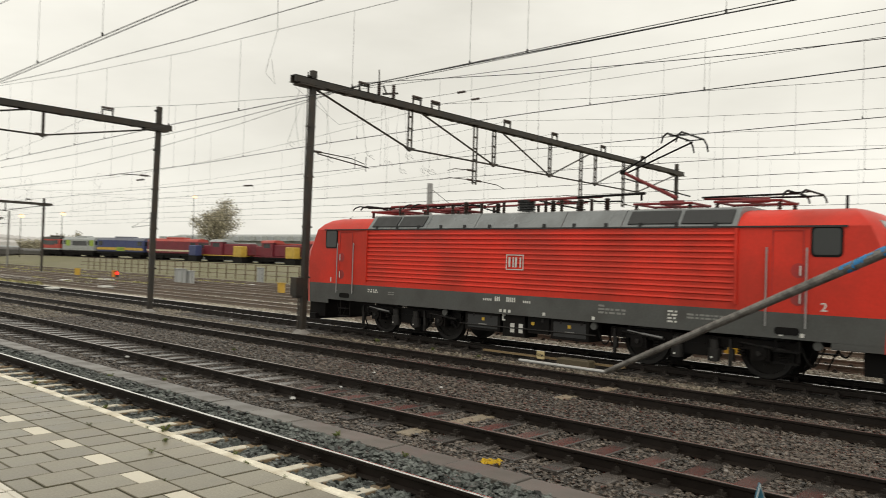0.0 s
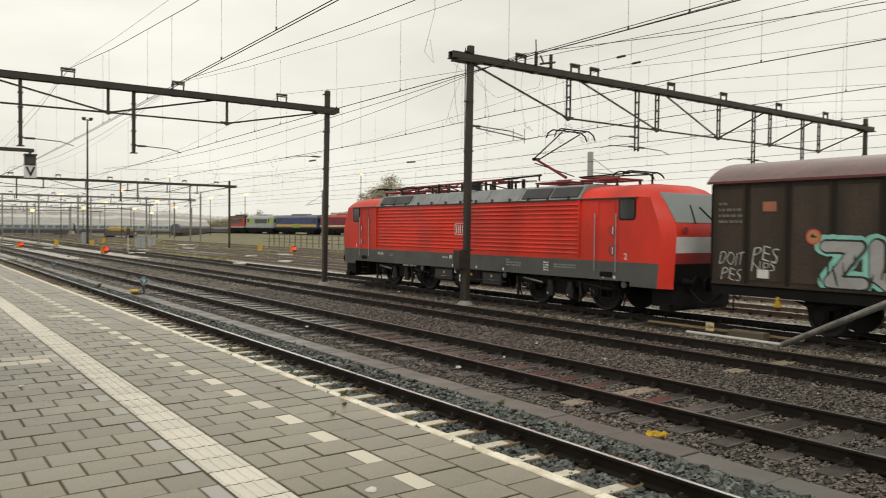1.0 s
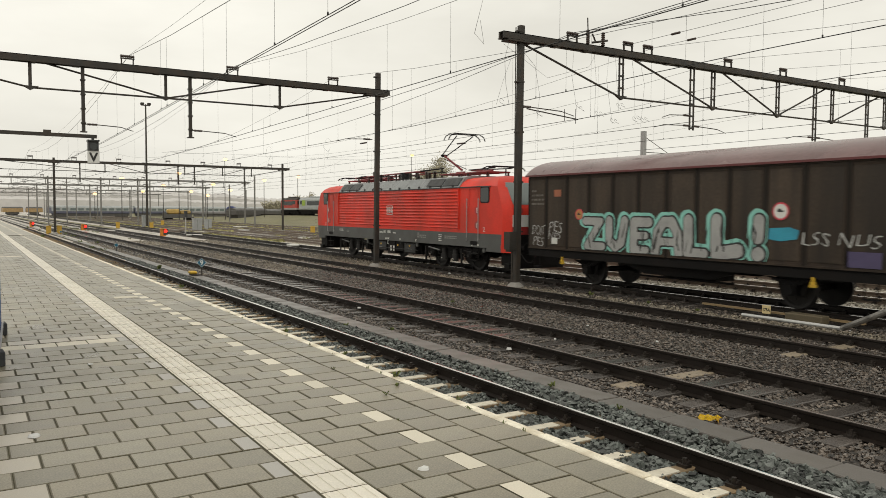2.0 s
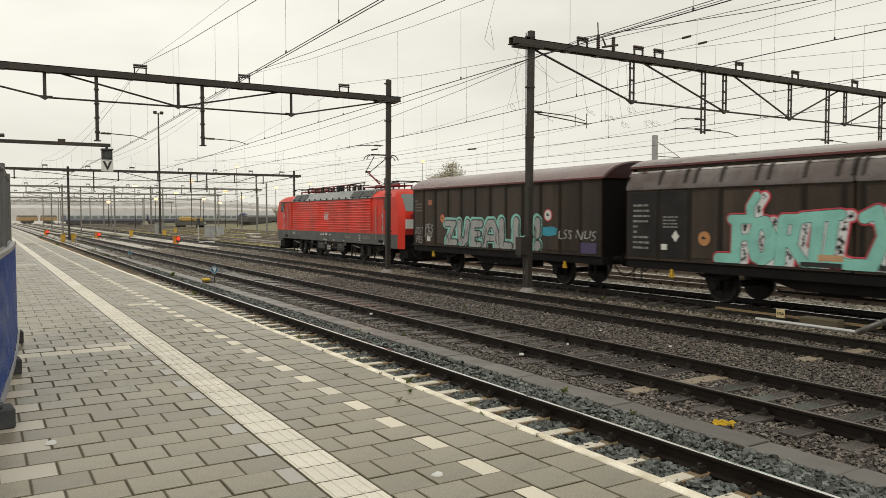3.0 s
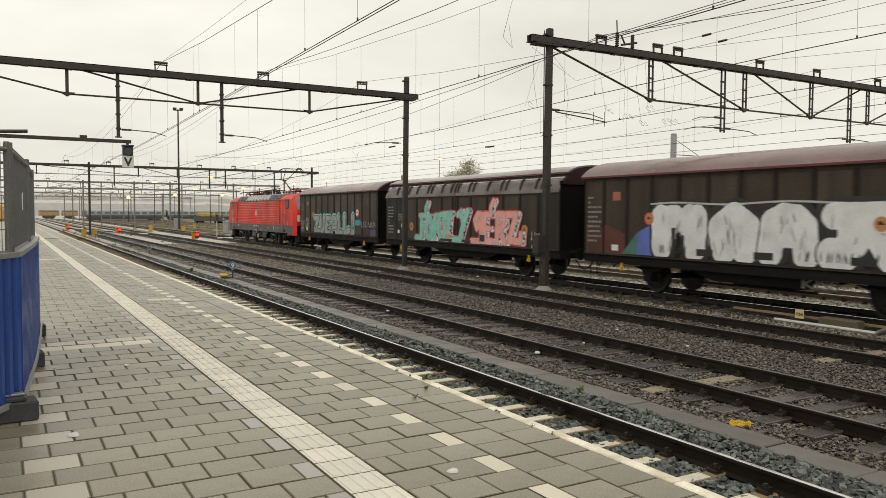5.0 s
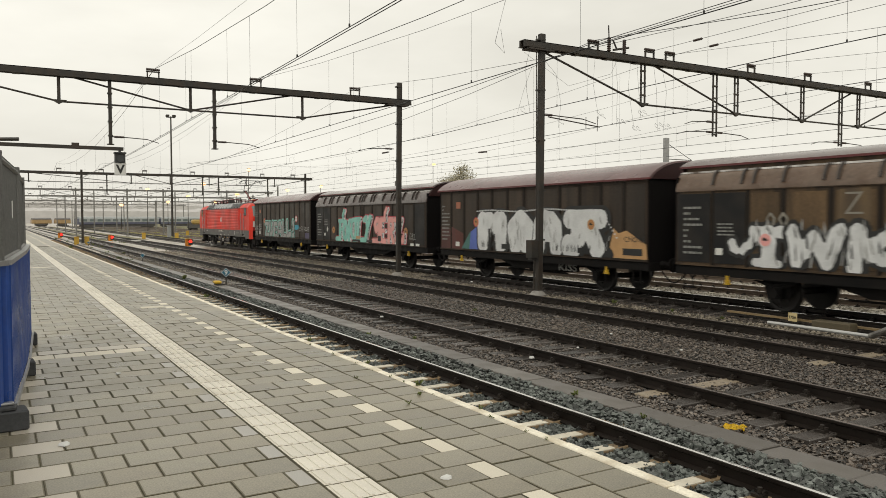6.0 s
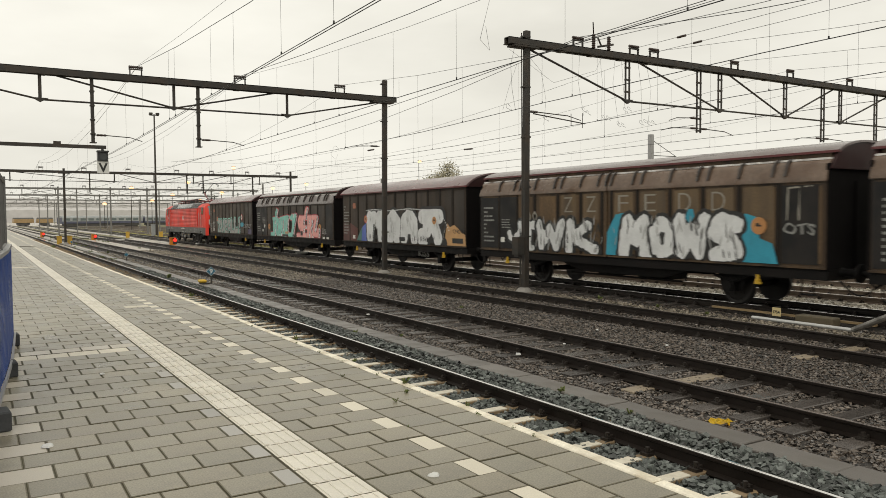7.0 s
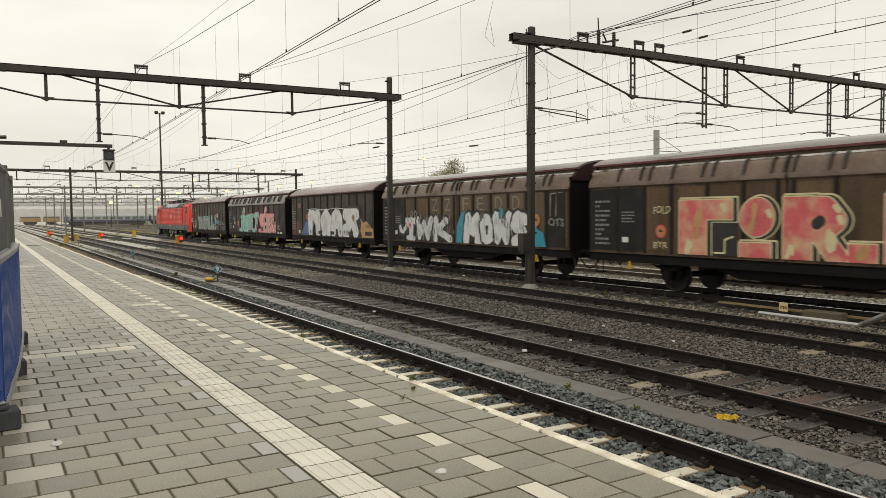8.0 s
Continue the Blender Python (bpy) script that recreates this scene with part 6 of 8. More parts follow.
# bed stays bare by the train's rail, its black painting sleeper-end shade
stones("brown_ballast_stones", "brown broken stone ballast between the tracks", M_STONE_B,
       np.concatenate([scatter(srng, 7.13, 16.6, -8, 2.0, 9000, -0.2, 0.02, (RAILS_2 - G2, RAILS_2 + G2, RAILS_3 - G2, RAILS_3 + G2)), scatter(srng, 7.13, 11.2, 2.0, 34, 62000, -0.186, 0.018, (RAILS_2 - G2, RAILS_2 + G2)), scatter(srng, 11.2, 14.6, 1.5, 30, 46000, -0.183, 0.02, (RAILS_3 - G2, RAILS_3 + G2)), scatter(srng, 15.3, 16.05, 1.5, 40, 7000, -0.195, 0.02), scatter(srng, 14.0, 15.4, 1.5, 7.0, 2600, -0.195, 0.02)]), 0.025, srng, 0.55)
stones("yellowish_ballast_stones", "yellowish brown stones beside the goods train's track", M_STONE_Y, np.concatenate([scatter(srng, 14.0, 15.5, 6.0, 40, 9000, -0.185, 0.02), scatter(srng, 6.0, 17, 29, 62, 34000, -0.19, 0.02, (RAILS_2 - G2, RAILS_2 + G2, RAILS_3 - G2, RAILS_3 + G2))]), 0.031, srng)
stones("pale_ballast_stones", "pale broken stones beyond the goods train", M_STONE_L, scatter(srng, 18.4, 26, 3, 34, 14000, -0.18, 0.02, (train_x(10) + G2,)), 0.036, srng)

# small weeds along the platform edge and in the ballast
M_WEED = mat("weed_green", (0.105, 0.125, 0.035), 0.8, var=0.4, scale=20, island=0.4, bump=0)


def weed(x, y, z, size, n, seed):
    r = random.Random(seed)
    v, f = [], []
    for i in range(n):
        a, l = r.uniform(0, math.tau), size * r.uniform(0.5, 1.2)
        d = Vector((math.cos(a), math.sin(a), 0)) * l * r.uniform(0.3, 0.9)
        s = Vector((-math.sin(a), math.cos(a), 0)) * size * 0.09
        up = Vector((0, 0, l * r.uniform(0.4, 1.0)))
        b = Vector((x, y, z)) + Vector((r.uniform(-1, 1), r.uniform(-1, 1), 0)) * size * 0.4
        k = len(v)
        v += [b - s, b + s, b + d * 0.6 + up + s * 1.5, b + d + up * 0.9, b + d * 0.6 + up - s * 1.5]
        f += [(k, k + 1, k + 2, k + 3), (k, k + 3, k + 4, k)][:1] + [(k, k + 3, k + 4, k + 4)][:0]
        f.append((k, k + 2, k + 3, k + 4))
    tagged(raw("weed", v, f, M_WEED), "small green weed growing in a joint", "weed", "weeds", "stuff")


fw = random.Random(12)
for i, (x, y, z, s, n) in enumerate(((3.40, 6.35, PZ, 0.07, 14), (3.22, 6.0, PZ, 0.05, 12), (2.98, 5.75, PZ, 0.045, 10), (3.42, 5.3, PZ, 0.05, 8), (3.44, 7.6, PZ, 0.06, 12), (3.44, 9.4, PZ, 0.06, 12), (3.9, 3.75, -0.13, 0.12, 22), (4.6, 3.5, -0.13, 0.14, 22), (6.75, 8.0, -0.12, 0.10, 18), (6.72, 6.7, -0.12, 0.08, 12), (7.2, 13.5, -0.12, 0.1, 18), (6.6, 14.4, -0.12, 0.1, 16), (5.5, 24, -0.12, 0.14, 20), (6.5, 32, -0.12, 0.2, 26), (3.44, 47, PZ, 0.2, 20), (10.9, 17, -0.15, 0.1, 14), (15.2, 12.5, -0.15, 0.12, 20), (15.4, 16.5, -0.15, 0.12, 20), (15.3, 14.2, -0.15, 0.1, 20))):
    weed(x, y, z, s * 0.8, n, i)
for i in range(26):
    y = fw.uniform(4.2, 14.0)
    weed(fw.choice((3.345, 3.345, 3.345, 3.022, 2.70)) + fw.uniform(-0.008, 0.008), y, PZ - 0.004, fw.uniform(0.012, 0.03), 7, 300 + i)
for i in range(46):
    y = fw.uniform(48, 125)
    weed(fw.choice((3.55, 6.6, 8.0, 11.3, 12.6)) + fw.uniform(-0.25, 0.25), y, -0.19, fw.uniform(0.10, 0.22), 14, 200 + i)


# ---- overhead line masts and beams ----
def round_post(name, parent, x, y, z0, z1, w=0.205, material=None):
    bm = bmesh.new()
    box(bm, x - w / 2, x + w / 2, y - w * 0.42, y + w * 0.42, z0, z1, bevel=0.02)
    for v in bm.verts:
        v.co.x += 0.05 + 0.011 * v.co.z if abs(x - 15.0) < 0.1 else 0.0
    ob = part(name, bm, material or M_MAST, parent)
    x += 0.09 if abs(x - 15.0) < 0.1 else 0.0
    for z in np.arange(1.6, z1, 1.6):
        part("band", boxes((x - w / 2 - 0.03, x + w / 2 + 0.03, y - w * 0.42 - 0.012, y + w * 0.42 + 0.012, z, z + 0.05)), material or M_MAST, ob)
    return ob


def long_insulator(parent, a, b, r=0.06):
    """A ribbed insulator between two points."""
    a, b = Vector(a), Vector(b)
    bm = bmesh.new()
    n = 7
    q = (b - a).to_track_quat("Z", "Y")
    rings = []
    for i in range(2 * n + 1):
        p, rr = a.lerp(b, i / (2 * n)), r * (0.8 if i % 2 else 0.55)
        rings.append([bm.verts.new(p + q @ Vector((rr * math.cos(math.tau * k / 8), rr * math.sin(math.tau * k / 8), 0))) for k in range(8)])
    for u, v in zip(rings, rings[1:]):
        for k in range(8):
            bm.faces.new((u[k], u[(k + 1) % 8], v[(k + 1) % 8], v[k]))
    bm.faces.new(rings[0][::-1])
    bm.faces.new(rings[-1])
    return part("insulator", bm, M_INSUL, parent)


def saddle(parent, x, y, z):
    """The little frame with insulators that carries the upper cable over the beam."""
    s = part("saddle", boxes((x - 0.22, x - 0.18, y - 0.03, y + 0.03, z, z + 0.22), (x + 0.18, x + 0.22, y - 0.03, y + 0.03, z, z + 0.22), (x - 0.24, x + 0.24, y - 0.03, y + 0.03, z + 0.20, z + 0.24)), M_MAST, parent)
    long_insulator(s, (x - 0.24, y, z + 0.30), (x + 0.24, y, z + 0.30), 0.07)


def steady_arm(parent, x, y, z, reach):
    """Insulator and light arm that hold the contact wire sideways."""
    s = 1 if reach > 0 else -1
    a = part("steady_arm", rods(((x + s * 0.42, y, z + 0.04), (x + reach * 0.75, y, z + 0.0), 0.018), ((x + reach * 0.75, y, z), (x + reach, y, z - 0.12), 0.014), ((x + s * 0.02, y, z + 0.04), (x + s * 0.14, y, z + 0.04), 0.02), n=6), M_MAST, parent)
    long_insulator(a, (x + s * 0.12, y, z + 0.04), (x + s * 0.44, y, z + 0.04), 0.055)


def portal(label, y, xa, xb, z0, z1, posts, nodes, node_z, middle, drops, saddles, double=False, steel=None):
    """A beam across the tracks on posts, trussed below by tie bars."""
    steel = steel or M_MAST
    p = thing("overhead_line_portal", label, "overhead line portal", "overhead line portals")
    bm = boxes((xa, xb, y - 0.14, y - 0.08, z0, z1), (xa, xb, y + 0.08, y + 0.14, z0, z1), (xa, xb, y - 0.14, y + 0.14, z1 - 0.025, z1), (xa, xb, y - 0.19, y - 0.14, z0, z0 + 0.025), (xa, xb, y + 0.14, y + 0.19, z0, z0 + 0.025))
    for x in np.arange(xa + 0.8, xb, 1.35):
        box(bm, x, x + 0.22, y - 0.20, y + 0.20, z0 - 0.012, z0)
    part("beam", bm, steel, p)
    for x, top in posts:
        round_post("post", p, x, y, -0.35, top, material=steel)
        bm = bmesh.new()
        lathe(bm, [(0.30, -0.3), (0.29, -0.15), (0.20, -0.06), (0.14, -0.02)], "Z", (x, y, 0), 12)
        part("footing", bm, M_CONC, p, "worn concrete footing")
        part("knee_bracket", boxes((x - 0.5, x + 0.5, y - 0.2, y + 0.2, z0 - 0.06, z0 - 0.015)), steel, p)
    for i, x in enumerate(nodes):
        bm = bmesh.new()
        for dx in ((-0.09, 0.09) if double else (0.0,)):
            rod(bm, (x + dx, y, node_z), (x + dx, y, z0), 0.035 if double else 0.055, 6)
        if double:
            for z in np.arange(node_z + 0.3, z0, 0.42):
                box(bm, x - 0.12, x + 0.12, y - 0.03, y + 0.03, z, z + 0.06)
        part("hanger", bm, steel, p)
        bm = bmesh.new()
        prism(bm, [(x - 0.26, node_z + 0.06), (x, node_z - 0.09), (x + 0.26, node_z + 0.06)], y - 0.05, y + 0.05)
        part("node_plate", normals(bm), steel, p)
    r = 0.035
    tops = [q[0] for q in posts]
    left_end, right_end = (min(tops), max(tops))
    chain = [(left_end, z0)] + [(x, node_z) for x in nodes] + [(right_end, z0)]
    for (u, zu), (v, zv) in zip(chain, chain[1:]):
        part("tie_bar", rods(((u, y, zu), (v, y, zv), r), n=6), steel, p)
    for i, x in enumerate(nodes):
        if x > middle + 0.5 and i > 0:
            part("diagonal", rods(((nodes[i - 1], y, node_z), (x - 0.5, y, z0), r), n=6), steel, p)
        if x < middle - 0.5 and i + 1 < len(nodes):
            part("diagonal", rods(((x + 0.5, y, z0), (nodes[i + 1], y, node_z), r), n=6), steel, p)
    for x, zb, arms in drops:
        bm = bmesh.new()
        if double:
            for dx in (-0.1, 0.1):
                rod(bm, (x + dx, y, zb), (x + dx, y, z0), 0.035, 6)
            for z in np.arange(zb + 0.05, z0, 0.45):
                box(bm, x - 0.13, x + 0.13, y - 0.03, y + 0.03, z, z + 0.06)
        else:
            box(bm, x - 0.055, x + 0.055, y - 0.055, y + 0.055, zb, z0)
            for z in np.arange(zb + 0.3, z0, 0.5):
                box(bm, x - 0.08, x + 0.08, y - 0.08, y + 0.08, z, z + 0.05)
            box(bm, x - 0.11, x + 0.11, y - 0.11, y + 0.11, zb, zb + 0.03)
        part("drop_post", bm, steel, p)
        for dz, reach in arms:
            steady_arm(p, x, y, zb + dz, reach)
    for x in saddles:
        saddle(p, x, y, z1)
    return p


# mast steel lightened in its colour to carry the haze
M_GREYMAST = mat("haze_paled_mast_steel", (0.18, 0.175, 0.165), 0.6, 0.1, var=0.2, scale=2, fine=30, bump=0.1)
YARD = (21.3, 25.35, 28.9, 33.2, 37.4)
g1 = portal("dark steel overhead line portal with trussed beam on concrete footings", 19.6, 14.35, 42.2, 7.72, 7.94, ((15.0, 8.22), (41.5, 8.35)),
            (19.59, 24.5, 28.57, 32.5, 36.8), 6.30, 28.57, ((23.3, 5.38, ((0.12, 2.0), (0.12, -2.0), (0.5, -1.6))), (31.2, 5.38, ((0.12, 2.0), (0.12, -2.0))), (35.3, 5.38, ((0.12, 1.9),))),
            (17.3, 19.9, 20.9, 25.35, 28.9, 33.2, 37.4), True)
steady_arm(g1, 15.13, 19.6, 5.62, 2.3)
part("stay_tube", rods(((15.4, 19.6, 5.60), (17.6, 19.6, 5.40), 0.02), ((17.0, 19.6, 5.3), (17.0, 19.6, 5.7), 0.012), ((17.5, 19.6, 5.25), (17.5, 19.6, 5.75), 0.012), n=6), M_MAST, g1)
cab = part("cable_box", boxes((14.62, 14.88, 19.42, 19.72, 1.05, 1.62), (14.66, 14.84, 19.46, 19.68, 0.98, 1.05)), M_MAST, g1, "grey-brown cable box on the post")
part("conduit", rods(((14.84, 19.48, 1.6), (14.84, 19.48, 8.1), 0.018), ((14.78, 19.5, 0.0), (14.78, 19.5, 1.0), 0.03), n=6), M_MAST, g1)
for x in (18.0, 18.7):
    long_insulator(g1, (x, 19.6, 7.98), (x, 19.6, 8.45), 0.09)
part("switch_arm", rods(((18.0, 19.6, 8.45), (17.7, 19.3, 8.75), 0.02), ((18.2, 19.6, 8.05), (18.9, 19.6, 8.2), 0.04), ((18.35, 19.6, 8.1), (18.2, 19.6, 8.35), 0.03), n=6), M_MAST, g1)
g2 = portal("dark steel overhead line portal reaching over the platform tracks", 29.6, -3.0, 15.65, 7.26, 7.49, ((-2.4, 8.1), (15.0, 8.2)),
            (1.89, 6.32, 10.72), 6.40, 6.32, ((3.52, 4.98, ((0.25, 1.65),)), (7.20, 4.98, ((0.25, 1.75),))), (5.0, 8.82, 13.04))
steady_arm(g2, 14.88, 29.6, 5.30, -1.7)
portal("distant overhead line portal over the yard", 83.0, -4.0, 31.2, 6.78, 7.02, ((-3.5, 7.1), (7.2, 7.24), (30.4, 7.5)),
            (2.6, 11.8, 15.6, 19.6, 23.6, 26.8), 6.0, 15.6, ((9.5, 4.9, ()), (20.6, 4.9, ()), (18.9, 4.9, ()), (26.0, 4.9, ())), (5.2, 9.0, 13.1, 17.9, 21.5, 25.4, 28.9))
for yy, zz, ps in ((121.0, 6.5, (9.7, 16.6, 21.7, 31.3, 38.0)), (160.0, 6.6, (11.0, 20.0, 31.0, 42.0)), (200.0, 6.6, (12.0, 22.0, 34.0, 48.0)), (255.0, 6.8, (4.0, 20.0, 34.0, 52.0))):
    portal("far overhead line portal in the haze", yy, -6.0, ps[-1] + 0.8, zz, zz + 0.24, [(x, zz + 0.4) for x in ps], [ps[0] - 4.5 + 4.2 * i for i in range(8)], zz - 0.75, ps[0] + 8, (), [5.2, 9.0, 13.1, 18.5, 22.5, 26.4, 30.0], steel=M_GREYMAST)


# ---- overhead wires ----
def sagging(x, ya, yb, z, sag, n=8):
    return [Vector((x if not callable(x) else x(ya + (yb - ya) * i / n), ya + (yb - ya) * i / n, z - 4 * sag * (i / n) * (1 - i / n))) for i in range(n + 1)]


def wire(name, parent, pts, r):
    """One unbroken thin tube through the points."""
    bm = bmesh.new()
    rings = []
    for i, p in enumerate(pts):
        d = pts[min(i + 1, len(pts) - 1)] - pts[max(i - 1, 0)]
        q = d.to_track_quat("Z", "Y")
        rings.append([bm.verts.new(p + q @ Vector((r * math.cos(math.tau * k / 4), r * math.sin(math.tau * k / 4), 0))) for k in range(4)])
    for a, b in zip(rings, rings[1:]):
        for k in range(4):
            bm.faces.new((a[k], a[(k + 1) % 4], b[(k + 1) % 4], b[k]))
    return part(name, bm, M_WIRE, parent)


def line(label, x, supports, z_up, low, sag, fat=0.010, droppers=True, twin=False, feeder=None, thin=0.008):
    """Upper cable hung from the portals, contact wire below it, and the droppers between."""
    o = thing("overhead_line", label, "overhead wire", "overhead wires")
    xf = x if callable(x) else (lambda y: x)
    rx = random.Random(int(xf(0) * 7))
    for ya, yb in zip(supports, supports[1:]):
        up = sagging(xf, ya, yb, z_up, sag)
        wire("upper_cable", o, up, fat)
        wire("contact_wire", o, [Vector((xf(y), y, low(y))) for y in np.linspace(ya, yb, 9)], 0.009)
        if twin:
            wire("contact_wire", o, [Vector((xf(y) + 0.07, y, low(y))) for y in np.linspace(ya, yb, 9)], 0.009)
        if feeder:
            wire("feeder", o, [p + Vector((0.06, 0, 0.07)) for p in sagging(xf, ya, yb, z_up, feeder)], thin)
        if droppers and ya < 90:
            n = 19 if ya < 0 else 9
            for i in range(n):
                u = (i + 0.5) / n + rx.uniform(-0.02, 0.02)
                y = ya + (yb - ya) * u
                if y < -1:
                    continue
                zu = z_up - 4 * sag * u * (1 - u)
                part("dropper", rods(((xf(y), y, low(y)), (xf(y), y, zu), 0.003), ((xf(y), y, low(y)), (xf(y), y, low(y) + 0.05), 0.016), n=5), M_WIRE, o)
    return o


def fall(z0, y0, z1, y1):
    """A height that changes evenly from one place along the track to another."""
    return lambda y: z0 + (z1 - z0) * min(1.0, max(0.0, (y - y0) / (y1 - y0)))


near_s, far_s = (-24.0, 29.6, 83.0, 121.0, 160.0, 255.0), (-34.0, 19.6, 83.0, 121.0, 160.0, 255.0)
line("overhead wire over the platform track", 5.05, near_s, 7.82, fall(5.5, 10, 5.2, 34), 1.23, 0.009, twin=True, feeder=0.68, thin=0.005)
line("overhead wire over the second track", 8.9, near_s, 7.80, fall(5.28, 12, 5.05, 40), 1.27, 0.005, feeder=0.92, thin=0.009)
line("overhead wire over the third track", 13.1, near_s, 7.82, fall(5.44, 12, 5.18, 24), 1.5, 0.006)
line("overhead wire over the goods train", lambda y: train_x(y) - 0.1, far_s, 8.28, fall(5.46, 14, 5.30, 24), 1.5, 0.010)
for i, xc in enumerate(YARD):
    line("overhead wire over a yard track", lambda y, c=xc: c + BEND * 0.9 * max(0.0, y - 20.0), far_s, 8.25, fall(5.42, 10, 5.4, 20), 1.35, 0.006)
feed = thing("feeder_cable", "loose feeder cables strung above the yard tracks", "cable")
wire("cable", feed, sagging(lambda y: 17.3, -34, 19.6, 8.18, -0.12) + sagging(lambda y: 17.3, 19.6, 83, 8.16, 0.7)[1:], 0.012)
wire("cable", feed, sagging(lambda y: 17.38, -34, 19.6, 8.14, -0.1), 0.010)
wire("cable", feed, [Vector(p) for p in ((19.85, 19.6, 8.16), (19.85, 0, 8.12), (19.85, -20, 8.16))], 0.007)
wire("cable", feed, [Vector(p) for p in ((20.98, 19.6, 8.16), (20.98, 0, 8.10), (20.98, -20, 8.16))], 0.007)
for a, b in (((19.85, 17.6, 8.15), (19.85, 17.0, 8.15)), ((20.98, 17.9, 8.15), (20.98, 17.3, 8.15)), ((19.5, 30.0, 5.42), (19.6, 29.0, 5.40)), ((17.4, 36.0, 5.75), (17.4, 34.8, 5.75))):
    long_insulator(feed, a, Vector(a).lerp(Vector(b), 0.6), 0.055)
# slack loops of jumper cable hanging off the portal
jump = thing("jumper_cables", "slack jumper cables and coiled ends hanging from the portal", "cable")
jr = random.Random(3)


def hang(pts):
    wire("jumper", jump, [Vector(p) for p in pts], 0.0045)


def coil(x, y, z, r):
    hang([(x + r * math.cos(k) * (0.45 + 0.2 * math.sin(2 * k + x)), y + 0.1 * math.sin(k), z + r * math.sin(k) * (0.8 + 0.3 * math.cos(k + z))) for k in np.linspace(0.3, math.tau - 0.2, 15)])


hang([(14.6, 19.5, 7.7), (14.2, 19.2, 7.0), (14.1, 19.0, 6.2), (14.3, 19.1, 5.6)])
hang([(14.3, 19.0, 7.0), (13.9, 18.9, 6.2), (13.6, 18.8, 5.5)])
hang([(14.9, 19.5, 7.6), (15.4, 19.2, 6.9), (15.6, 19.2, 6.0), (15.5, 19.2, 5.2)])
hang([(14.0, 19.0, 7.4), (16.0, 19.3, 6.6), (18.0, 19.5, 7.2), (18.7, 19.6, 8.3)])
for x in (18.2, 18.9, 19.2, 20.0, 17.3, 20.4):
    z = jr.uniform(5.3, 5.8)
    hang([(x, 19.5, 7.7), (x + jr.uniform(-0.2, 0.2), 19.4, 6.8), (x + jr.uniform(-0.15, 0.15), 19.4, z)])
    coil(x + 0.1, 19.4, z + jr.uniform(0.0, 0.3), 0.13)
    coil(x + 0.3, 19.4, z + jr.uniform(0.0, 0.3), 0.11)
coil(13.9, 18.9, 5.6, 0.14)
coil(15.6, 19.2, 5.4, 0.14)
hang([(9.4, 13.5, 8.0), (9.5, 13.6, 7.0), (9.3, 13.7, 6.1), (9.55, 13.7, 5.9), (9.45, 13.7, 6.4)])
for x, y in ((18.0, 52.0), (19.0, 44.0)):
    coil(x, y, 6.3, 0.5)
    hang([(x, y, 5.4), (x + 0.1, y, 6.0)])


# ---- platform furniture ----
M_BLUE = mat("blue_corrugated_sheet", (0.012, 0.065, 0.31), 0.35, var=0.18, scale=2, fine=30, bump=0.05, dirt=(0.02, 0.05, 0.16), dirt_amount=0.5, dirt_scale=2, streak=True)
M_RUBBER = mat("dark_recycled_block", (0.045, 0.047, 0.05), 0.7, var=0.3, scale=6, fine=50, bump=0.3)


M_FENCE = mat("dull_dark_zinc", (0.15, 0.15, 0.145), 0.55, 0.4, var=0.25, scale=8, fine=60, bump=0.08)


def fence_panel(ax, ay, bx, by):
    """A site fence panel from a to b: blue sheet below, wire mesh above, in a tube frame."""
    a, b = Vector((ax, ay, 0)), Vector((bx, by, 0))
    d = (b - a).normalized()
    L = (b - a).length
    m = Matrix.Translation((ax, ay, PZ)) @ Matrix.Rotation(math.atan2(d.y, d.x), 4, "Z")
    p = thing("site_fence_panel", "site fence panel with blue corrugated sheet below and wire mesh above", "fence panel", "site fence panels", m=m)
    part("frame", rods(((0.02, 0, 0.12), (0.02, 0, 2.12), 0.021), ((L - 0.02, 0, 0.12), (L - 0.02, 0, 2.12), 0.021), ((0, 0, 0.13), (L, 0, 0.13), 0.021), ((0, 0, 2.06), (L, 0, 2.06), 0.018), ((0, 0, 1.27), (L, 0, 1.27), 0.021), n=8), M_FENCE, p)
    part("bottom_bar", boxes((0, L, -0.085, -0.065, 0.11, 0.155)), M_GALV, p, "pale zinc bottom bar")
    part("capping", boxes((0, L, -0.07, 0.03, 1.238, 1.275)), M_GALV, p)
    bm = bmesh.new()
    pts, x = [], 0.0
    while x < L - 0.04:
        pts += [(x, -0.028), (x + 0.045, -0.028), (x + 0.06, -0.06), (x + 0.105, -0.06)]
        x += 0.12
    lo, hi = [bm.verts.new((u, v, 0.15)) for u, v in pts], [bm.verts.new((u, v, 1.24)) for u, v in pts]
    lo2, hi2 = [bm.verts.new((u, v + 0.004, 0.15)) for u, v in pts], [bm.verts.new((u, v + 0.004, 1.24)) for u, v in pts]
    for i in range(len(pts) - 1):
        bm.faces.new((lo[i], lo[i + 1], hi[i + 1], hi[i]))
        bm.faces.new((lo2[i + 1], lo2[i], hi2[i], hi2[i + 1]))
    part("sheet", bm, M_BLUE, p, "blue corrugated steel sheet")
    bm = bmesh.new()
    n = int(L / 0.045)
    for i in range(1, n):
        rod(bm, (L * i / n, 0.01, 1.27), (L * i / n, 0.01, 2.11), 0.0032, 4)
    tagged(part("wire_mesh", bm, M_FENCE, p), kind="stuff")
    part("cross_wire", rods(*[((0, 0.014, z), (L, 0.014, z), 0.004) for z in (1.45, 1.65, 1.85, 2.03)], n=5), M_FENCE, p)
    return p


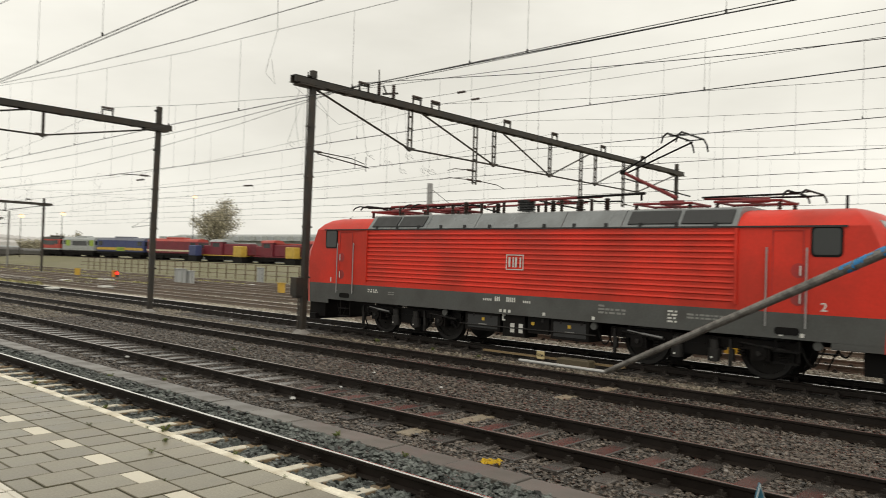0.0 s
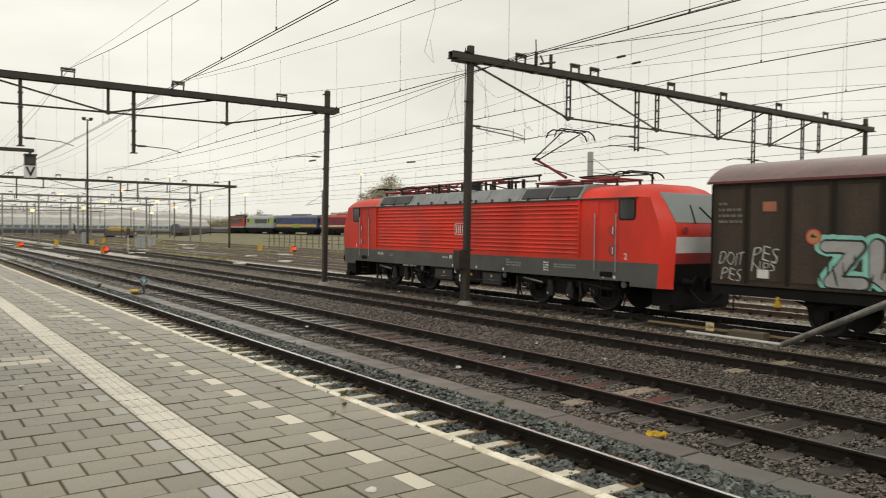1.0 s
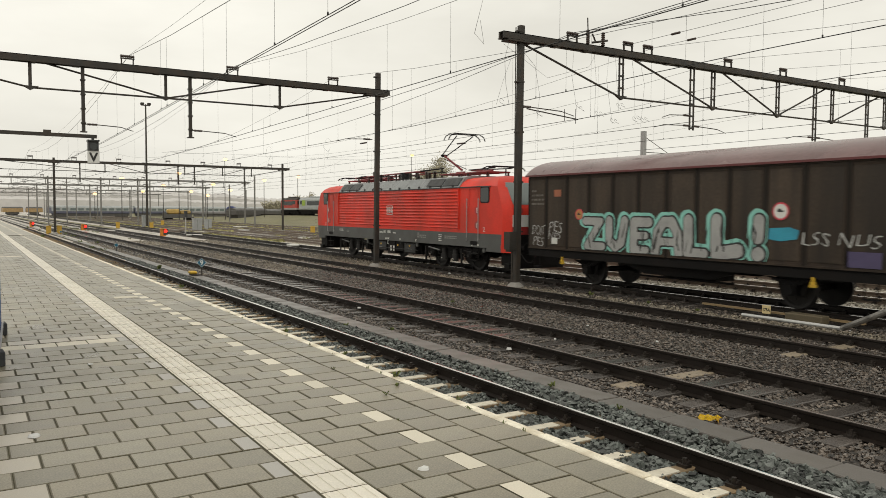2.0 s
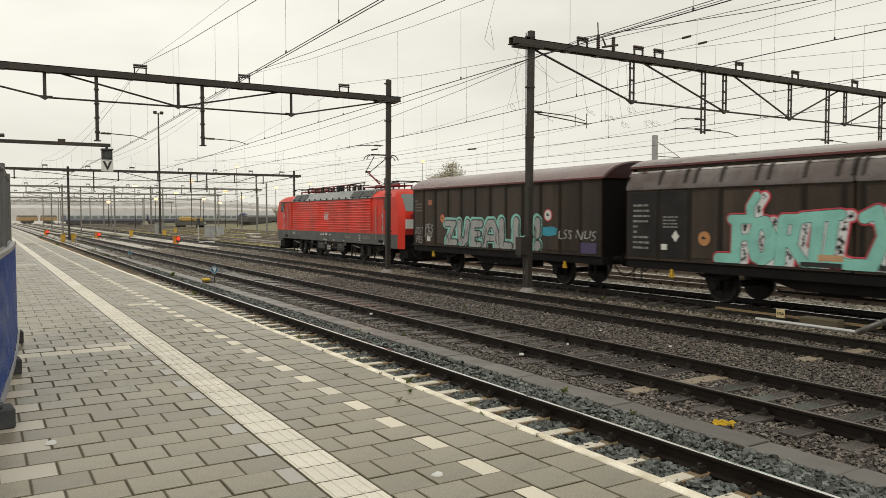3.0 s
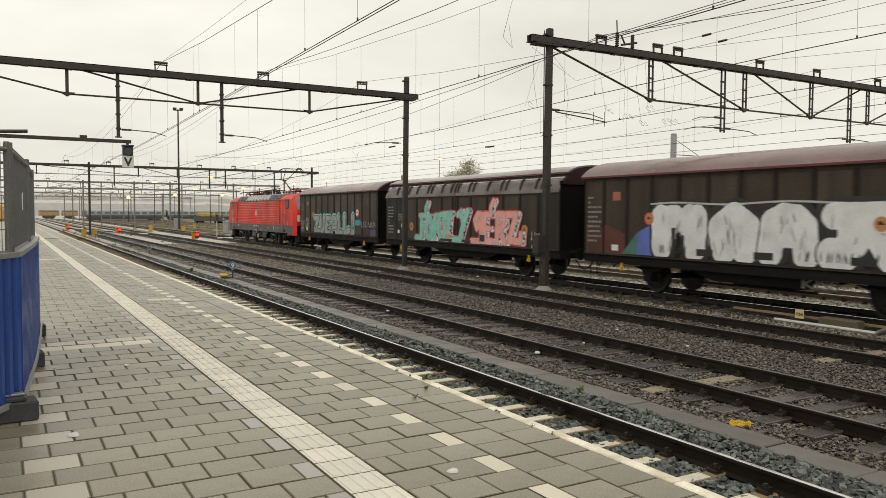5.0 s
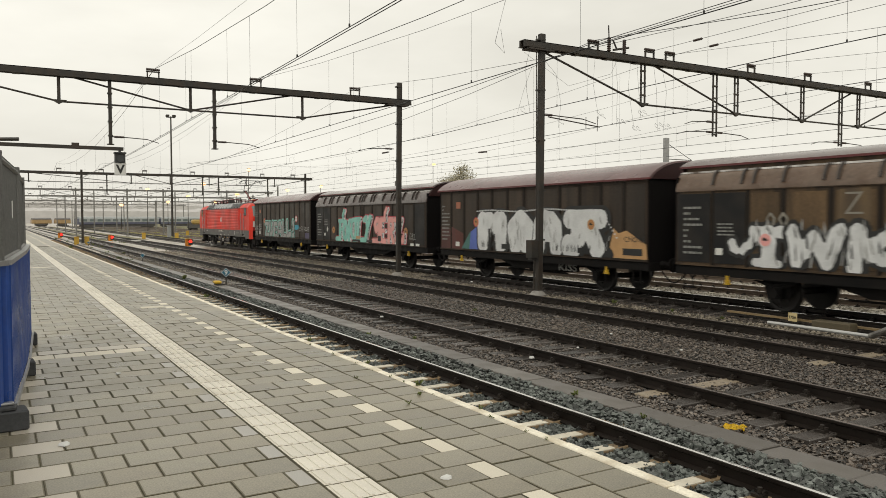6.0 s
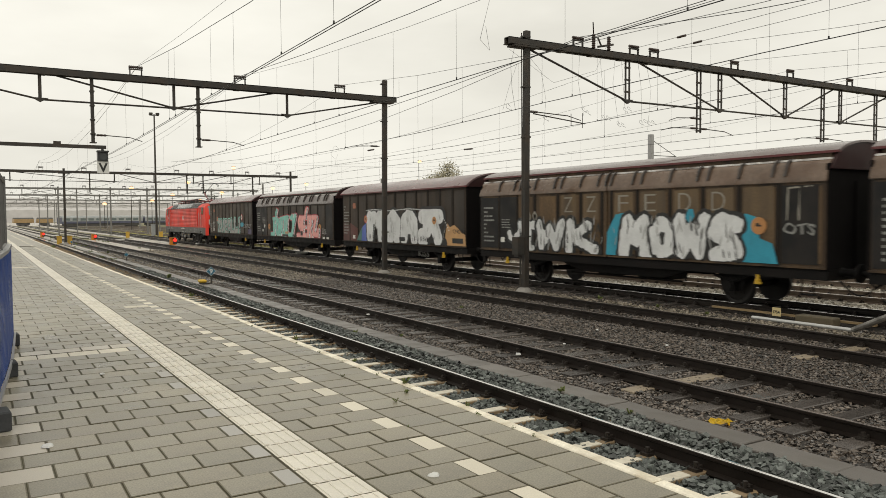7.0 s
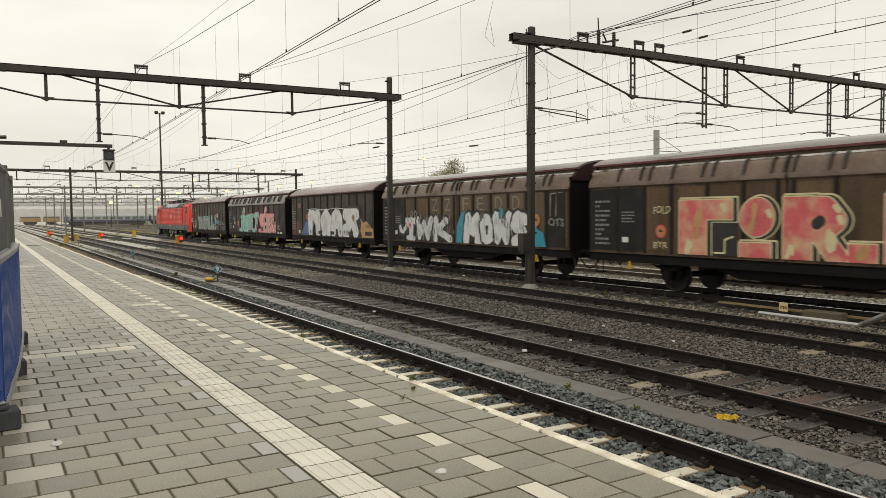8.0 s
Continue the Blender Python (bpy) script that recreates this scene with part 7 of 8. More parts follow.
def fence_block(x, y, turn):
    m = pose(x, y, PZ, 0, 0, turn)
    f = thing("fence_foot", "dark moulded block foot on the paving", "fence foot", "fence feet", m=m)
    bm = bmesh.new()
    box(bm, -0.36, 0.12, -0.11, 0.11, 0.0, 0.15, bevel=0.012)
    box(bm, -0.30, 0.04, -0.09, 0.09, 0.15, 0.185, bevel=0.01)
    part("block", bm, M_RUBBER, f)
    bm = bmesh.new()
    box(bm, -0.10, 0.03, -0.035, 0.035, 0.186, 0.205, bevel=0.006)
    part("clamp", bm, M_GALV, f)


tagged(part("timber_post", boxes((-0.15, -0.09, 6.95, 7.0, PZ, PZ + 2.05)), mat("dark_wet_timber", (0.05, 0.04, 0.03), 0.6, var=0.3)), "dark wet timber post behind the fence", "post")
fence_panel(-1.07, 4.75, -0.02, 6.74)
fence_panel(-0.01, 6.78, 0.15, 8.88)
fence_panel(0.155, 8.92, 0.255, 11.02)
fence_block(0.02, 6.62, 5)
fence_block(0.15, 8.83, 3)
fence_block(0.25, 10.96, 3)
M_CARD = mat("white_notice_card", (0.6, 0.6, 0.58), 0.5, var=0.08, bump=0)
tagged(part("notice_card", boxes((0.075, 0.08, 7.05, 7.25, PZ + 1.60, PZ + 1.74)), M_CARD), "white notice card hung on the wire mesh", "notice")
M_SIGNRED = mat("orange_red_sign", (0.55, 0.10, 0.03), 0.5, var=0.1, bump=0)
hut = thing("site_cabinet", "pale site cabinet with red sign behind the fence", "cabinet")
part("body", boxes((-1.6, -0.35, 9.2, 10.4, PZ, PZ + 1.1)), M_CONC, hut)
part("sign", boxes((-1.2, -0.5, 9.16, 9.19, PZ + 1.3, PZ + 1.42)), M_SIGNRED, hut)
part("post", rods(((-0.85, 9.2, PZ), (-0.85, 9.2, PZ + 1.9), 0.04)), M_MAST, hut)

# cantilever signal over the platform edge
sig = thing("departure_signal", "small platform signal with white V board hung from a dark arm", "railway signal")
part("arm", boxes((-1.3, 3.32, 24.94, 25.06, 4.40, 4.50), (1.9, 2.1, 24.97, 25.03, 4.50, 4.58)), M_MAST, sig)
part("post", boxes((-1.40, -1.22, 24.9, 25.1, PZ, 4.9)), M_MAST, sig)
part("stay_tube", rods(((-1.3, 24.4, 4.45), (0.52, 24.0, 4.52), 0.05)), M_MAST, sig)
hood = part("lamp_box", boxes((3.07, 3.36, 24.88, 25.1, 4.02, 4.34), (3.18, 3.25, 24.95, 25.02, 4.34, 4.42), (3.05, 3.38, 24.80, 25.1, 4.30, 4.34)), M_GRILLE, sig)
bm = bmesh.new()
lathe(bm, [(0.11, 0.0), (0.11, -0.03)], "Y", (3.215, 24.88, 4.15), 16)
part("lens", bm, M_GLASS, hood)
part("board", boxes((3.05, 3.38, 24.9, 24.93, 3.66, 4.02)), M_CARD, sig, "white board with a black letter V")
me = text_mesh("V", 0.36, 0.012)
me.materials.append(G_LETTER := mat("black_sign_letter", (0.015, 0.015, 0.015), 0.5, bump=0))
v_ob = new("letter", me)
v_ob.parent, v_ob.matrix_basis = sig, Matrix.Translation((3.215, 24.895, 3.71)) @ Matrix.Rotation(radians(90), 4, "X")

# ---- lineside things ----
M_SIGNBLUE = mat("teal_blue_sign_face", (0.02, 0.12, 0.19), 0.4, var=0.12, bump=0)


def diamond(x, y, z, digit, turn=-14, w=0.175):
    s = thing("track_marker", "small blue diamond marker board on a short post", "marker sign", "diamond track markers", m=pose(x, y, -0.15, 0, 0, turn))
    part("post", rods(((0, 0.02, 0), (0, 0.02, z), 0.025)), M_MAST, s)
    c = z + 0.1
    bm = bmesh.new()
    prism(bm, [(-w, c), (0, c - w), (w, c), (0, c + w)], -0.006, 0.006)
    b = part("board", normals(bm), M_SIGNBLUE, s)
    bm = bmesh.new()
    for q in range(4):
        o, p = [(-w, c), (0, c - w), (w, c), (0, c + w)][q], [(0, c - w), (w, c), (0, c + w), (-w, c)][q]
        rod(bm, (o[0] * 0.92, -0.006, c + (o[1] - c) * 0.92), (p[0] * 0.92, -0.006, c + (p[1] - c) * 0.92), 0.005, 4)
    part("edge_line", bm, M_CARD, b)
    if digit:
        me = text_mesh(digit, 0.24, 0.006)
        me.materials.append(M_CARD)
        t = new("digit", me)
        t.parent, t.matrix_basis = b, Matrix.Translation((0, -0.010, c - 0.08)) @ Matrix.Rotation(radians(90), 4, "X")


diamond(7.10, 27.8, 0.42, "9")
diamond(7.05, 46.0, 0.3, "", w=0.13)
diamond(7.05, 76.0, 0.25, "", w=0.12)
diamond(7.0, 2.62, 0.27, "", 4)
mk = thing("point_lever", "yellow point lever weight beside the track", "point lever")
part("weight", normals(box(bmesh.new(), 6.72, 6.98, 27.9, 28.25, -0.05, 0.06, bevel=0.04)), M_YELLOW, mk)
part("base", boxes((6.78, 7.06, 27.8, 28.3, -0.16, -0.05)), M_MAST, mk)
# yellow scrap of sheeting and pale litter
bm = bmesh.new()
grid = [[bm.verts.new((7.20 + 0.22 * i / 4 + 0.03 * math.sin(3 * j), 5.72 + 0.25 * j / 4 + 0.03 * math.cos(4 * i), -0.115 + 0.03 * math.sin(2.2 * i + j) * math.cos(1.7 * j))) for i in range(5)] for j in range(5)]
for j in range(4):
    for i in range(4):
        bm.faces.new((grid[j][i], grid[j][i + 1], grid[j + 1][i + 1], grid[j + 1][i]))
bmesh.ops.solidify(bm, geom=bm.faces[:], thickness=0.012)
tagged(part("yellow_sheeting", normals(bm), mat("yellow_plastic", (0.75, 0.50, 0.015), 0.45, var=0.12, bump=0.05)), "crumpled yellow plastic scrap on the ballast", "litter")
lr = random.Random(9)
for x, y, z, s in ((8.106, 16.887, -0.12, 0.06), (7.93, 10.56, -0.12, 0.06), (9.43, 11.09, -0.15, 0.04), (11.2, 12.1, -0.16, 0.04), (15.6, 24.5, -0.12, 0.06), (10.9, 9.9, -0.15, 0.04), (2.31, 3.98, PZ, 0.05), (0.35, 5.95, PZ, 0.06), (1.0, 8.4, PZ, 0.04)):
    bm = bmesh.new()
    ring = [bm.verts.new((s * lr.uniform(0.5, 1) * math.cos(a), s * lr.uniform(0.5, 1) * math.sin(a), 0.0)) for a in np.linspace(0, math.tau, 8)[:-1]]
    up = [bm.verts.new((v.co.x * 0.8, v.co.y * 0.8, 0.012 if z > 0 else s * 0.5)) for v in ring]
    bm.faces.new(ring[::-1])
    bm.faces.new(up)
    for i in range(7):
        bm.faces.new((ring[i], ring[(i + 1) % 7], up[(i + 1) % 7], up[i]))
    o = tagged(part("litter", bm, M_CARD), "small pale scrap of litter lying on the ground", "litter", "scraps of litter")
    o.location = (x, y, z + 0.003)

# slanting steel pole by the train's track, with blue paint on its upper end
pole = thing("slanting_pole", "slanting grey steel pole with a blue-painted stretch by the track", "pole")
a_, b_ = Vector((14.45, 8.42, 0.03)), Vector((13.95, 2.45, 2.98))
part("shaft", rods((a_, b_, 0.055, 12, 0.095)), mat("grimy_wet_steel_tube", (0.21, 0.2, 0.185), 0.4, 0.3, var=0.4, scale=5, fine=40, bump=0.15, dirt=(0.05, 0.045, 0.04), dirt_amount=0.8, dirt_scale=6), pole)
cr = random.Random(8)
bm = bmesh.new()
dirn = (b_ - a_).normalized()
side = dirn.cross(Vector((0, 0, 1))).normalized()
upw = side.cross(dirn)
for k in range(46):
    u0, a0 = cr.uniform(0.775, 0.915), cr.uniform(0, math.tau)
    lu, la = cr.uniform(0.006, 0.022), cr.uniform(0.4, 1.3)
    rim = []
    for q in range(9):
        e_ = math.tau * q / 9
        k_ = cr.uniform(0.7, 1.15)
        rim.append((u0 + lu * 0.5 * k_ * math.cos(e_), a0 + la * 0.5 * k_ * math.sin(e_)))
    vs = []
    for u, an in [(u0, a0)] + rim:
        r_ = 0.0575 + 0.040 * u
        vs.append(bm.verts.new(a_.lerp(b_, u) + (side * math.cos(an) + upw * math.sin(an)) * r_))
    for q in range(9):
        bm.faces.new((vs[0], vs[1 + q], vs[1 + (q + 1) % 9]))
tagged(part("blue_paint", normals(bm), mat("chipped_blue_paint", (0.03, 0.22, 0.50), 0.5, var=0.3, scale=8, bump=0.1), pole, "flaking bright blue paint"), kind="stuff")
part("foot_bar", rods(((14.60, 10.78, 0.01), a_, 0.038, 10)), M_PALE_STEEL := mat("pale_galvanised_tube", (0.5, 0.5, 0.49), 0.4, 0.4, var=0.15), pole)
M_WOODY = mat("yellowed_timber", (0.22, 0.155, 0.08), 0.6, var=0.25, scale=3, fine=30, bump=0.2, stretch=(1, 0.15, 1))
tagged(part("timber_plank", boxes((16.10, 16.20, 8.9, 13.1, -0.10, -0.055)), M_WOODY), "long yellowed timber plank beside the rail", "plank")
bm = bmesh.new()
box(bm, 15.72, 16.02, 9.6, 10.5, -0.17, 0.02, bevel=0.02)
tagged(part("timber_block", bm, mat("grey_timber", (0.10, 0.08, 0.048), 0.6, var=0.25, bump=0.2)), "old squared timber block lying by the track", "timber block")
tag_ = thing("number_tag", "small cream tag with figures on a short peg", "number tag")
part("plate", boxes((15.93, 15.945, 11.0, 11.22, -0.10, 0.10)), mat("cream_tag", (0.62, 0.5, 0.26), 0.5, var=0.1, bump=0), tag_)
part("peg", rods(((15.95, 11.1, -0.2), (15.95, 11.1, 0.0), 0.02)), M_MAST, tag_)
me = text_mesh("175A", 0.092, 0.003)
me.materials.append(G_LETTER)
o = new("digits", me)
o.parent, o.matrix_basis = tag_, Matrix.Translation((15.925, 11.11, -0.035)) @ Matrix.Rotation(radians(-90), 4, "Z") @ Matrix.Rotation(radians(90), 4, "X")
bm = boxes((22.0, 22.55, 8.0, 8.9, -0.19, 0.35))
bmesh.ops.bevel(bm, geom=bm.edges[:], offset=0.05, segments=2, affect="EDGES")
tagged(part("grit_box", normals(bm), M_YELLOW), "yellow grit box between yard tracks", "box")

M_GLOWRED = mat("lit_red_lens", (1.0, 0.02, 0.014), 0.3, bump=0, var=0, emit=3.2)
M_ORANGEBOX = mat("orange_housing", (0.55, 0.20, 0.02), 0.5, var=0.15, bump=0.03)
for x, y, w in ((14.6, 69.6, 0.30), (10.8, 91.5, 0.28), (7.0, 111.0, 0.28), (30.85, 67.1, 0.24)):
    s = thing("dwarf_signal", "low orange dwarf signal showing a red light", "railway signal", "dwarf signals")
    part("housing", boxes((x - w, x + w * 0.6, y, y + 0.3, -0.1, 0.58), (x - w, x + w * 0.6, y - 0.12, y, 0.53, 0.58)), M_ORANGEBOX, s)
    part("face", boxes((x - w * 0.2, x + w, y - 0.03, y - 0.002, 0.02, 0.56)), M_GRILLE, s)
    bm = bmesh.new()
    lathe(bm, [(0.145, 0.0), (0.115, -0.05)], "Y", (x + w * 0.4, y - 0.035, 0.34), 14)
    part("lens", bm, M_GLOWRED, s, "glowing red lens")
M_DULLYEL = mat("dull_yellow_paint", (0.50, 0.31, 0.045), 0.6, var=0.2, bump=0.05)
for x, y, c in ((6.7, 83.6, M_DULLYEL), (7.6, 83.2, M_DULLYEL), (19.6, 100.5, M_DULLYEL), (29.4, 40.4, M_DULLYEL), (29.8, 72.6, M_DULLYEL), (16.2, 104.0, M_DULLYEL), (24.6, 118.0, M_DULLYEL)):
    t = thing("junction_box", "yellow lineside junction box", "junction box", "yellow junction boxes")
    part("case", box(bmesh.new(), x - 0.22, x + 0.22, y, y + 0.25, -0.2, 0.55, bevel=0.02), c, t)
    part("cap", boxes((x - 0.25, x + 0.25, y - 0.03, y + 0.28, 0.55, 0.6)), c, t)
M_CABGREY = mat("grey_cabinet_paint", (0.30, 0.31, 0.31), 0.45, var=0.12, bump=0.03)
for x, y, w, h in ((31.2, 56.2, 0.36, 1.0), (31.95, 56.0, 0.22, 0.85), (41.1, 59.6, 0.2, 1.15), (22.1, 87.8, 0.5, 1.2), (20.4, 108.5, 0.4, 1.4), (25.5, 96.0, 0.4, 1.0)):
    t = thing("relay_cabinet", "grey lineside relay cabinet", "cabinet", "grey relay cabinets")
    part("case", box(bmesh.new(), x - w, x + w, y, y + 0.6, -0.2, h, bevel=0.02), M_CABGREY, t)
    part("lid", box(bmesh.new(), x - w - 0.05, x + w + 0.05, y - 0.05, y + 0.65, h, h + 0.07, bevel=0.01), M_CABGREY, t)
    part("door_gap", boxes((x - 0.012, x + 0.012, y - 0.004, y + 0.0, -0.05, h - 0.08)), M_GRILLE, t)
M_SLAB = mat("white_slab_paint", (0.50, 0.49, 0.46), 0.5, var=0.12, bump=0.05)
for x, y, w, d in ((18.3, 47.4, 0.5, 1.2), (22.3, 49.2, 0.55, 1.3), (24.0, 60.0, 0.5, 1.4), (17.5, 70.5, 0.9, 0.8), (13.0, 88.0, 0.6, 1.6), (28.0, 62.0, 0.6, 1.5), (20.0, 78.0, 0.7, 1.6), (26.5, 84.0, 0.8, 1.8), (35.0, 52.0, 0.3, 0.5), (11.2, 104.0, 0.6, 2.0), (9.0, 118.0, 0.6, 2.0), (31.0, 100.0, 1.0, 2.2)):
    t = thing("point_machine", "low point machine under a white cover between the rails", "point machine", "white point machines")
    part("cover", normals(box(bmesh.new(), x - w * 0.75, x + w * 0.75, y, y + d * 0.8, -0.12, 0.0, bevel=0.04)), M_SLAB, t)
    part("tray", boxes((x - w * 0.8, x + w * 0.8, y - 0.05, y + d * 0.85, -0.2, -0.125)), M_MAST, t)
sm = thing("shunting_signal", "short unlit signal on a pale post", "railway signal")
part("post", rods(((18.75, 79.3, -0.2), (18.75, 79.3, 1.6), 0.06)), M_CONC_W, sm)
part("head", boxes((18.6, 18.9, 79.1, 79.3, 1.45, 2.1)), M_GRILLE, sm)
stub = thing("galvanised_mast", "plain galvanised mast beyond the goods train", "mast")
part("shaft", boxes((28.95, 29.17, 27.3, 27.5, -0.3, 6.35)), M_GALV, stub)
part("bracket", rods(((29.1, 27.4, 6.1), (30.9, 27.4, 5.3), 0.015), ((29.1, 27.4, 5.3), (30.9, 27.4, 5.3), 0.02), n=6), M_MAST, stub)
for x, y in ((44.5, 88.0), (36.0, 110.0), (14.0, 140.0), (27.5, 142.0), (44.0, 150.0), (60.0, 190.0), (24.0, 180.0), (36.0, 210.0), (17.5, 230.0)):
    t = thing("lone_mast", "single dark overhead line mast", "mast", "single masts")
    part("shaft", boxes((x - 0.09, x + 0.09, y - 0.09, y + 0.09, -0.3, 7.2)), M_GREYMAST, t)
    part("arm", rods(((x, y, 5.6), (x - 2.4, y, 5.2), 0.03), ((x, y, 6.6), (x - 2.4, y, 5.2), 0.02), n=6), M_MAST, t)

# ---- lamp masts with lit sodium lamps ----
M_SODIUM = mat("lit_sodium_lamp", (1.0, 0.58, 0.28), 0.3, bump=0, var=0, emit=2.4)
lm = thing("tall_light_mast", "tall slim light mast with unlit floodlights", "light mast")
part("shaft", rods(((20.4, 107.4, -0.3), (20.4, 107.4, 16.2), 0.16, 10, 0.09)), M_MAST, lm)
part("crossbar", boxes((19.8, 21.0, 107.35, 107.45, 16.0, 16.1)), M_MAST, lm)
for x in (19.75, 20.6):
    part("floodlight", box(bmesh.new(), x, x + 0.45, 107.2, 107.6, 16.1, 16.4, bevel=0.04), M_MAST, lm)
for x, z in ((49.0, 13.4), (39.0, 10.0), (35.7, 7.2), (27.4, 8.6), (22.2, 5.3), (41.5, 6.1), (46.3, 7.8), (50.1, 6.6), (45.1, 5.3), (97.0, 16.3), (66.2, 10.0), (31.5, 6.0), (58.0, 9.0)):
    far = 170.0 if z > 6.5 else 200.0
    kx, kz = x * far / 170.0, 2.3 + (z - 2.3) * far / 170.0
    t = thing("lamp_mast", "slim yard lamp mast with a lit sodium lamp", "lamp mast", "lit yard lamps")
    part("shaft", rods(((kx, far + 0.4, -0.3), (kx, far + 0.4, kz + 0.1), 0.09, 8, 0.06)), M_MAST, t)
    bm = bmesh.new()
    lathe(bm, [(0.14, 0.30), (0.44, 0.18), (0.48, 0.0), (0.40, -0.16), (0.2, -0.28)], "Z", (kx, far, kz), 12)
    part("lamp", normals(bm), M_SODIUM, t, "glowing sodium lamp")
    part("hood", boxes((kx - 0.38, kx + 0.38, far - 0.3, far + 0.5, kz + 0.32, kz + 0.36)), M_MAST, t)

# ---- post-and-rail fence along the yard ----
M_RUSTY = mat("rusty_brown_post", (0.10, 0.062, 0.038), 0.7, var=0.3, bump=0.2)
pf = thing("yard_fence", "rusty brown post-and-rail fence along the yard", "fence")
for i in range(34):
    y = 45 + i * 1.75
    part("post", boxes((43.46, 43.54, y - 0.04, y + 0.04, -0.3, 1.4)), M_RUSTY, pf)
for z in (0.35, 0.8, 1.35):
    part("rail", boxes((43.42, 43.46, 44.5, 105, z, z + 0.05)), M_RUSTY, pf)

# ---- old locomotives stored beyond the fence ----
bm = bmesh.new()
prism(bm, [(46, -0.5), (46, -0.15), (55, 0.25), (64, 0.95), (100, 0.95), (100, -0.5)], 60, 260)
part_bank = tagged(part("siding_bank", normals(bm), M_GRASS), "low grassy bank carrying a siding", "bank", kind="structure")


def paintm(name, c):
    return mat(name, c, 0.5, var=0.15, scale=0.7, bump=0.04, dirt=tuple(v * 0.5 for v in c), dirt_amount=0.5)


P_RED, P_LIME, P_NAVY, P_MAR, P_SILV, P_CRM, P_OCHRE = paintm("signal_red_paint", (0.42, 0.06, 0.045)), paintm("lime_paint", (0.30, 0.42, 0.06)), paintm("navy_paint", (0.045, 0.06, 0.16)), paintm("maroon_paint", (0.17, 0.022, 0.035)), paintm("silver_grey_paint", (0.36, 0.38, 0.38)), paintm("cream_paint", (0.62, 0.55, 0.38)), paintm("ochre_paint", (0.55, 0.36, 0.06))


def old_loco(label, a, b, z, body, band, roof, hood, extra=()):
    """A stored locomotive from a to b along its siding."""
    a, b = Vector((*a, 0)), Vector((*b, 0))
    L, d = (b - a).length, (b - a).normalized()
    t = thing("stored_locomotive", label, "locomotive", "stored locomotives", m=Matrix.Translation((a.x, a.y, z)) @ Matrix.Rotation(math.atan2(d.y, d.x), 4, "Z"))
    g = 0.5
    part("frame", boxes((g, L - g, -1.35, 1.35, 0.75, 1.15)), M_BLACK, t)
    if hood:
        part("long_hood", box(bmesh.new(), g + 0.2, L * 0.55, -1.05, 1.05, 1.15, 3.2, bevel=0.15), body, t)
        part("short_hood", box(bmesh.new(), L * 0.78, L - g - 0.2, -1.05, 1.05, 1.15, 2.9, bevel=0.15), body, t)
        part("cab", box(bmesh.new(), L * 0.55, L * 0.78, -1.4, 1.4, 1.15, 3.55, bevel=0.05), body, t)
        bm = bmesh.new()
        prism_x(bm, [(-1.45, 3.5), (-1.0, 3.85), (0, 3.98), (1.0, 3.85), (1.45, 3.5)], L * 0.53, L * 0.80)
        part("cab_roof", normals(bm), roof, t)
        part("hood_lid", box(bmesh.new(), g + 0.5, L * 0.52, -0.85, 0.85, 3.2, 3.42, bevel=0.1), roof, t)
        part("cab_window", boxes((L * 0.60, L * 0.73, -1.42, 1.42, 2.6, 3.3)), M_GLASS, t)
    else:
        part("body", box(bmesh.new(), g, L - g, -1.42, 1.42, 1.15, 3.45, bevel=0.12), body, t)
        bm = bmesh.new()
        prism_x(bm, [(-1.40, 3.42), (-1.0, 3.85), (0, 3.98), (1.0, 3.85), (1.40, 3.42)], g + 0.1, L - g - 0.1)
        part("roof", normals(bm), roof, t)
        for x in (L - g - 1.9, g + 0.5):
            part("cab_window", boxes((x, x + 1.4, -1.44, 1.44, 2.4, 3.2)), M_GLASS, t)
        for x in (g, L - g):
            part("end_window", boxes((x - 0.02, x + 0.02, -1.1, 1.1, 2.4, 3.2)), M_GLASS, t)
        part("roof_cowl", box(bmesh.new(), L * 0.32, L * 0.66, -0.8, 0.8, 3.8, 4.2, bevel=0.12), roof, t)
    part("band", boxes((g + 0.1, L - g - 0.1, -1.445, 1.445, 1.55, 1.85)) if not hood else boxes((g, L - g, -1.38, 1.38, 1.0, 1.16)), band, t)
    if extra and not hood:
        for x0, x1, z0, z1, m_ in extra:
            part("side_panel", boxes((L * x0, L * x1, -1.452, 1.452, z0, z1)), m_, t)
    for x in (L * 0.22, L * 0.78):
        part("fuel_tank" if x > L * 0.5 else "air_tank", boxes((L * 0.36 if x < L * 0.5 else L * 0.51, L * 0.49 if x < L * 0.5 else L * 0.64, -1.2, 1.2, 0.3, 0.76)), M_BLACK, t)
        part("bogie", boxes((x - 1.6, x + 1.6, -1.15, 1.15, 0.25, 0.75), (x - 1.2, x - 0.3, -0.85, 0.85, 0.0, 0.9), (x + 0.3, x + 1.2, -0.85, 0.85, 0.0, 0.9)), M_BLACK, t)


P_PBLUEROOF = paintm("slate_roof_paint", (0.14, 0.15, 0.19))
ROWL = [(79.8, 99.4), (79.1, 102.6), (76.9, 113.4), (74.3, 126.0), (71.4, 140.6), (68.3, 155.6), (66.0, 166.8), (64.5, 174.4)]
old_loco("stored maroon hooded shunting locomotive", (81.5, 92.0), (79.0, 103.5), 1.12, P_MAR, P_OCHRE, P_RED, True)
old_loco("stored maroon locomotive with red roof and yellow ends", ROWL[1], ROWL[2], 1.12, P_MAR, P_MAR, P_RED, True)
old_loco("stored maroon locomotive with silver roof", ROWL[2], ROWL[3], 1.12, P_MAR, P_OCHRE, P_SILV, True)
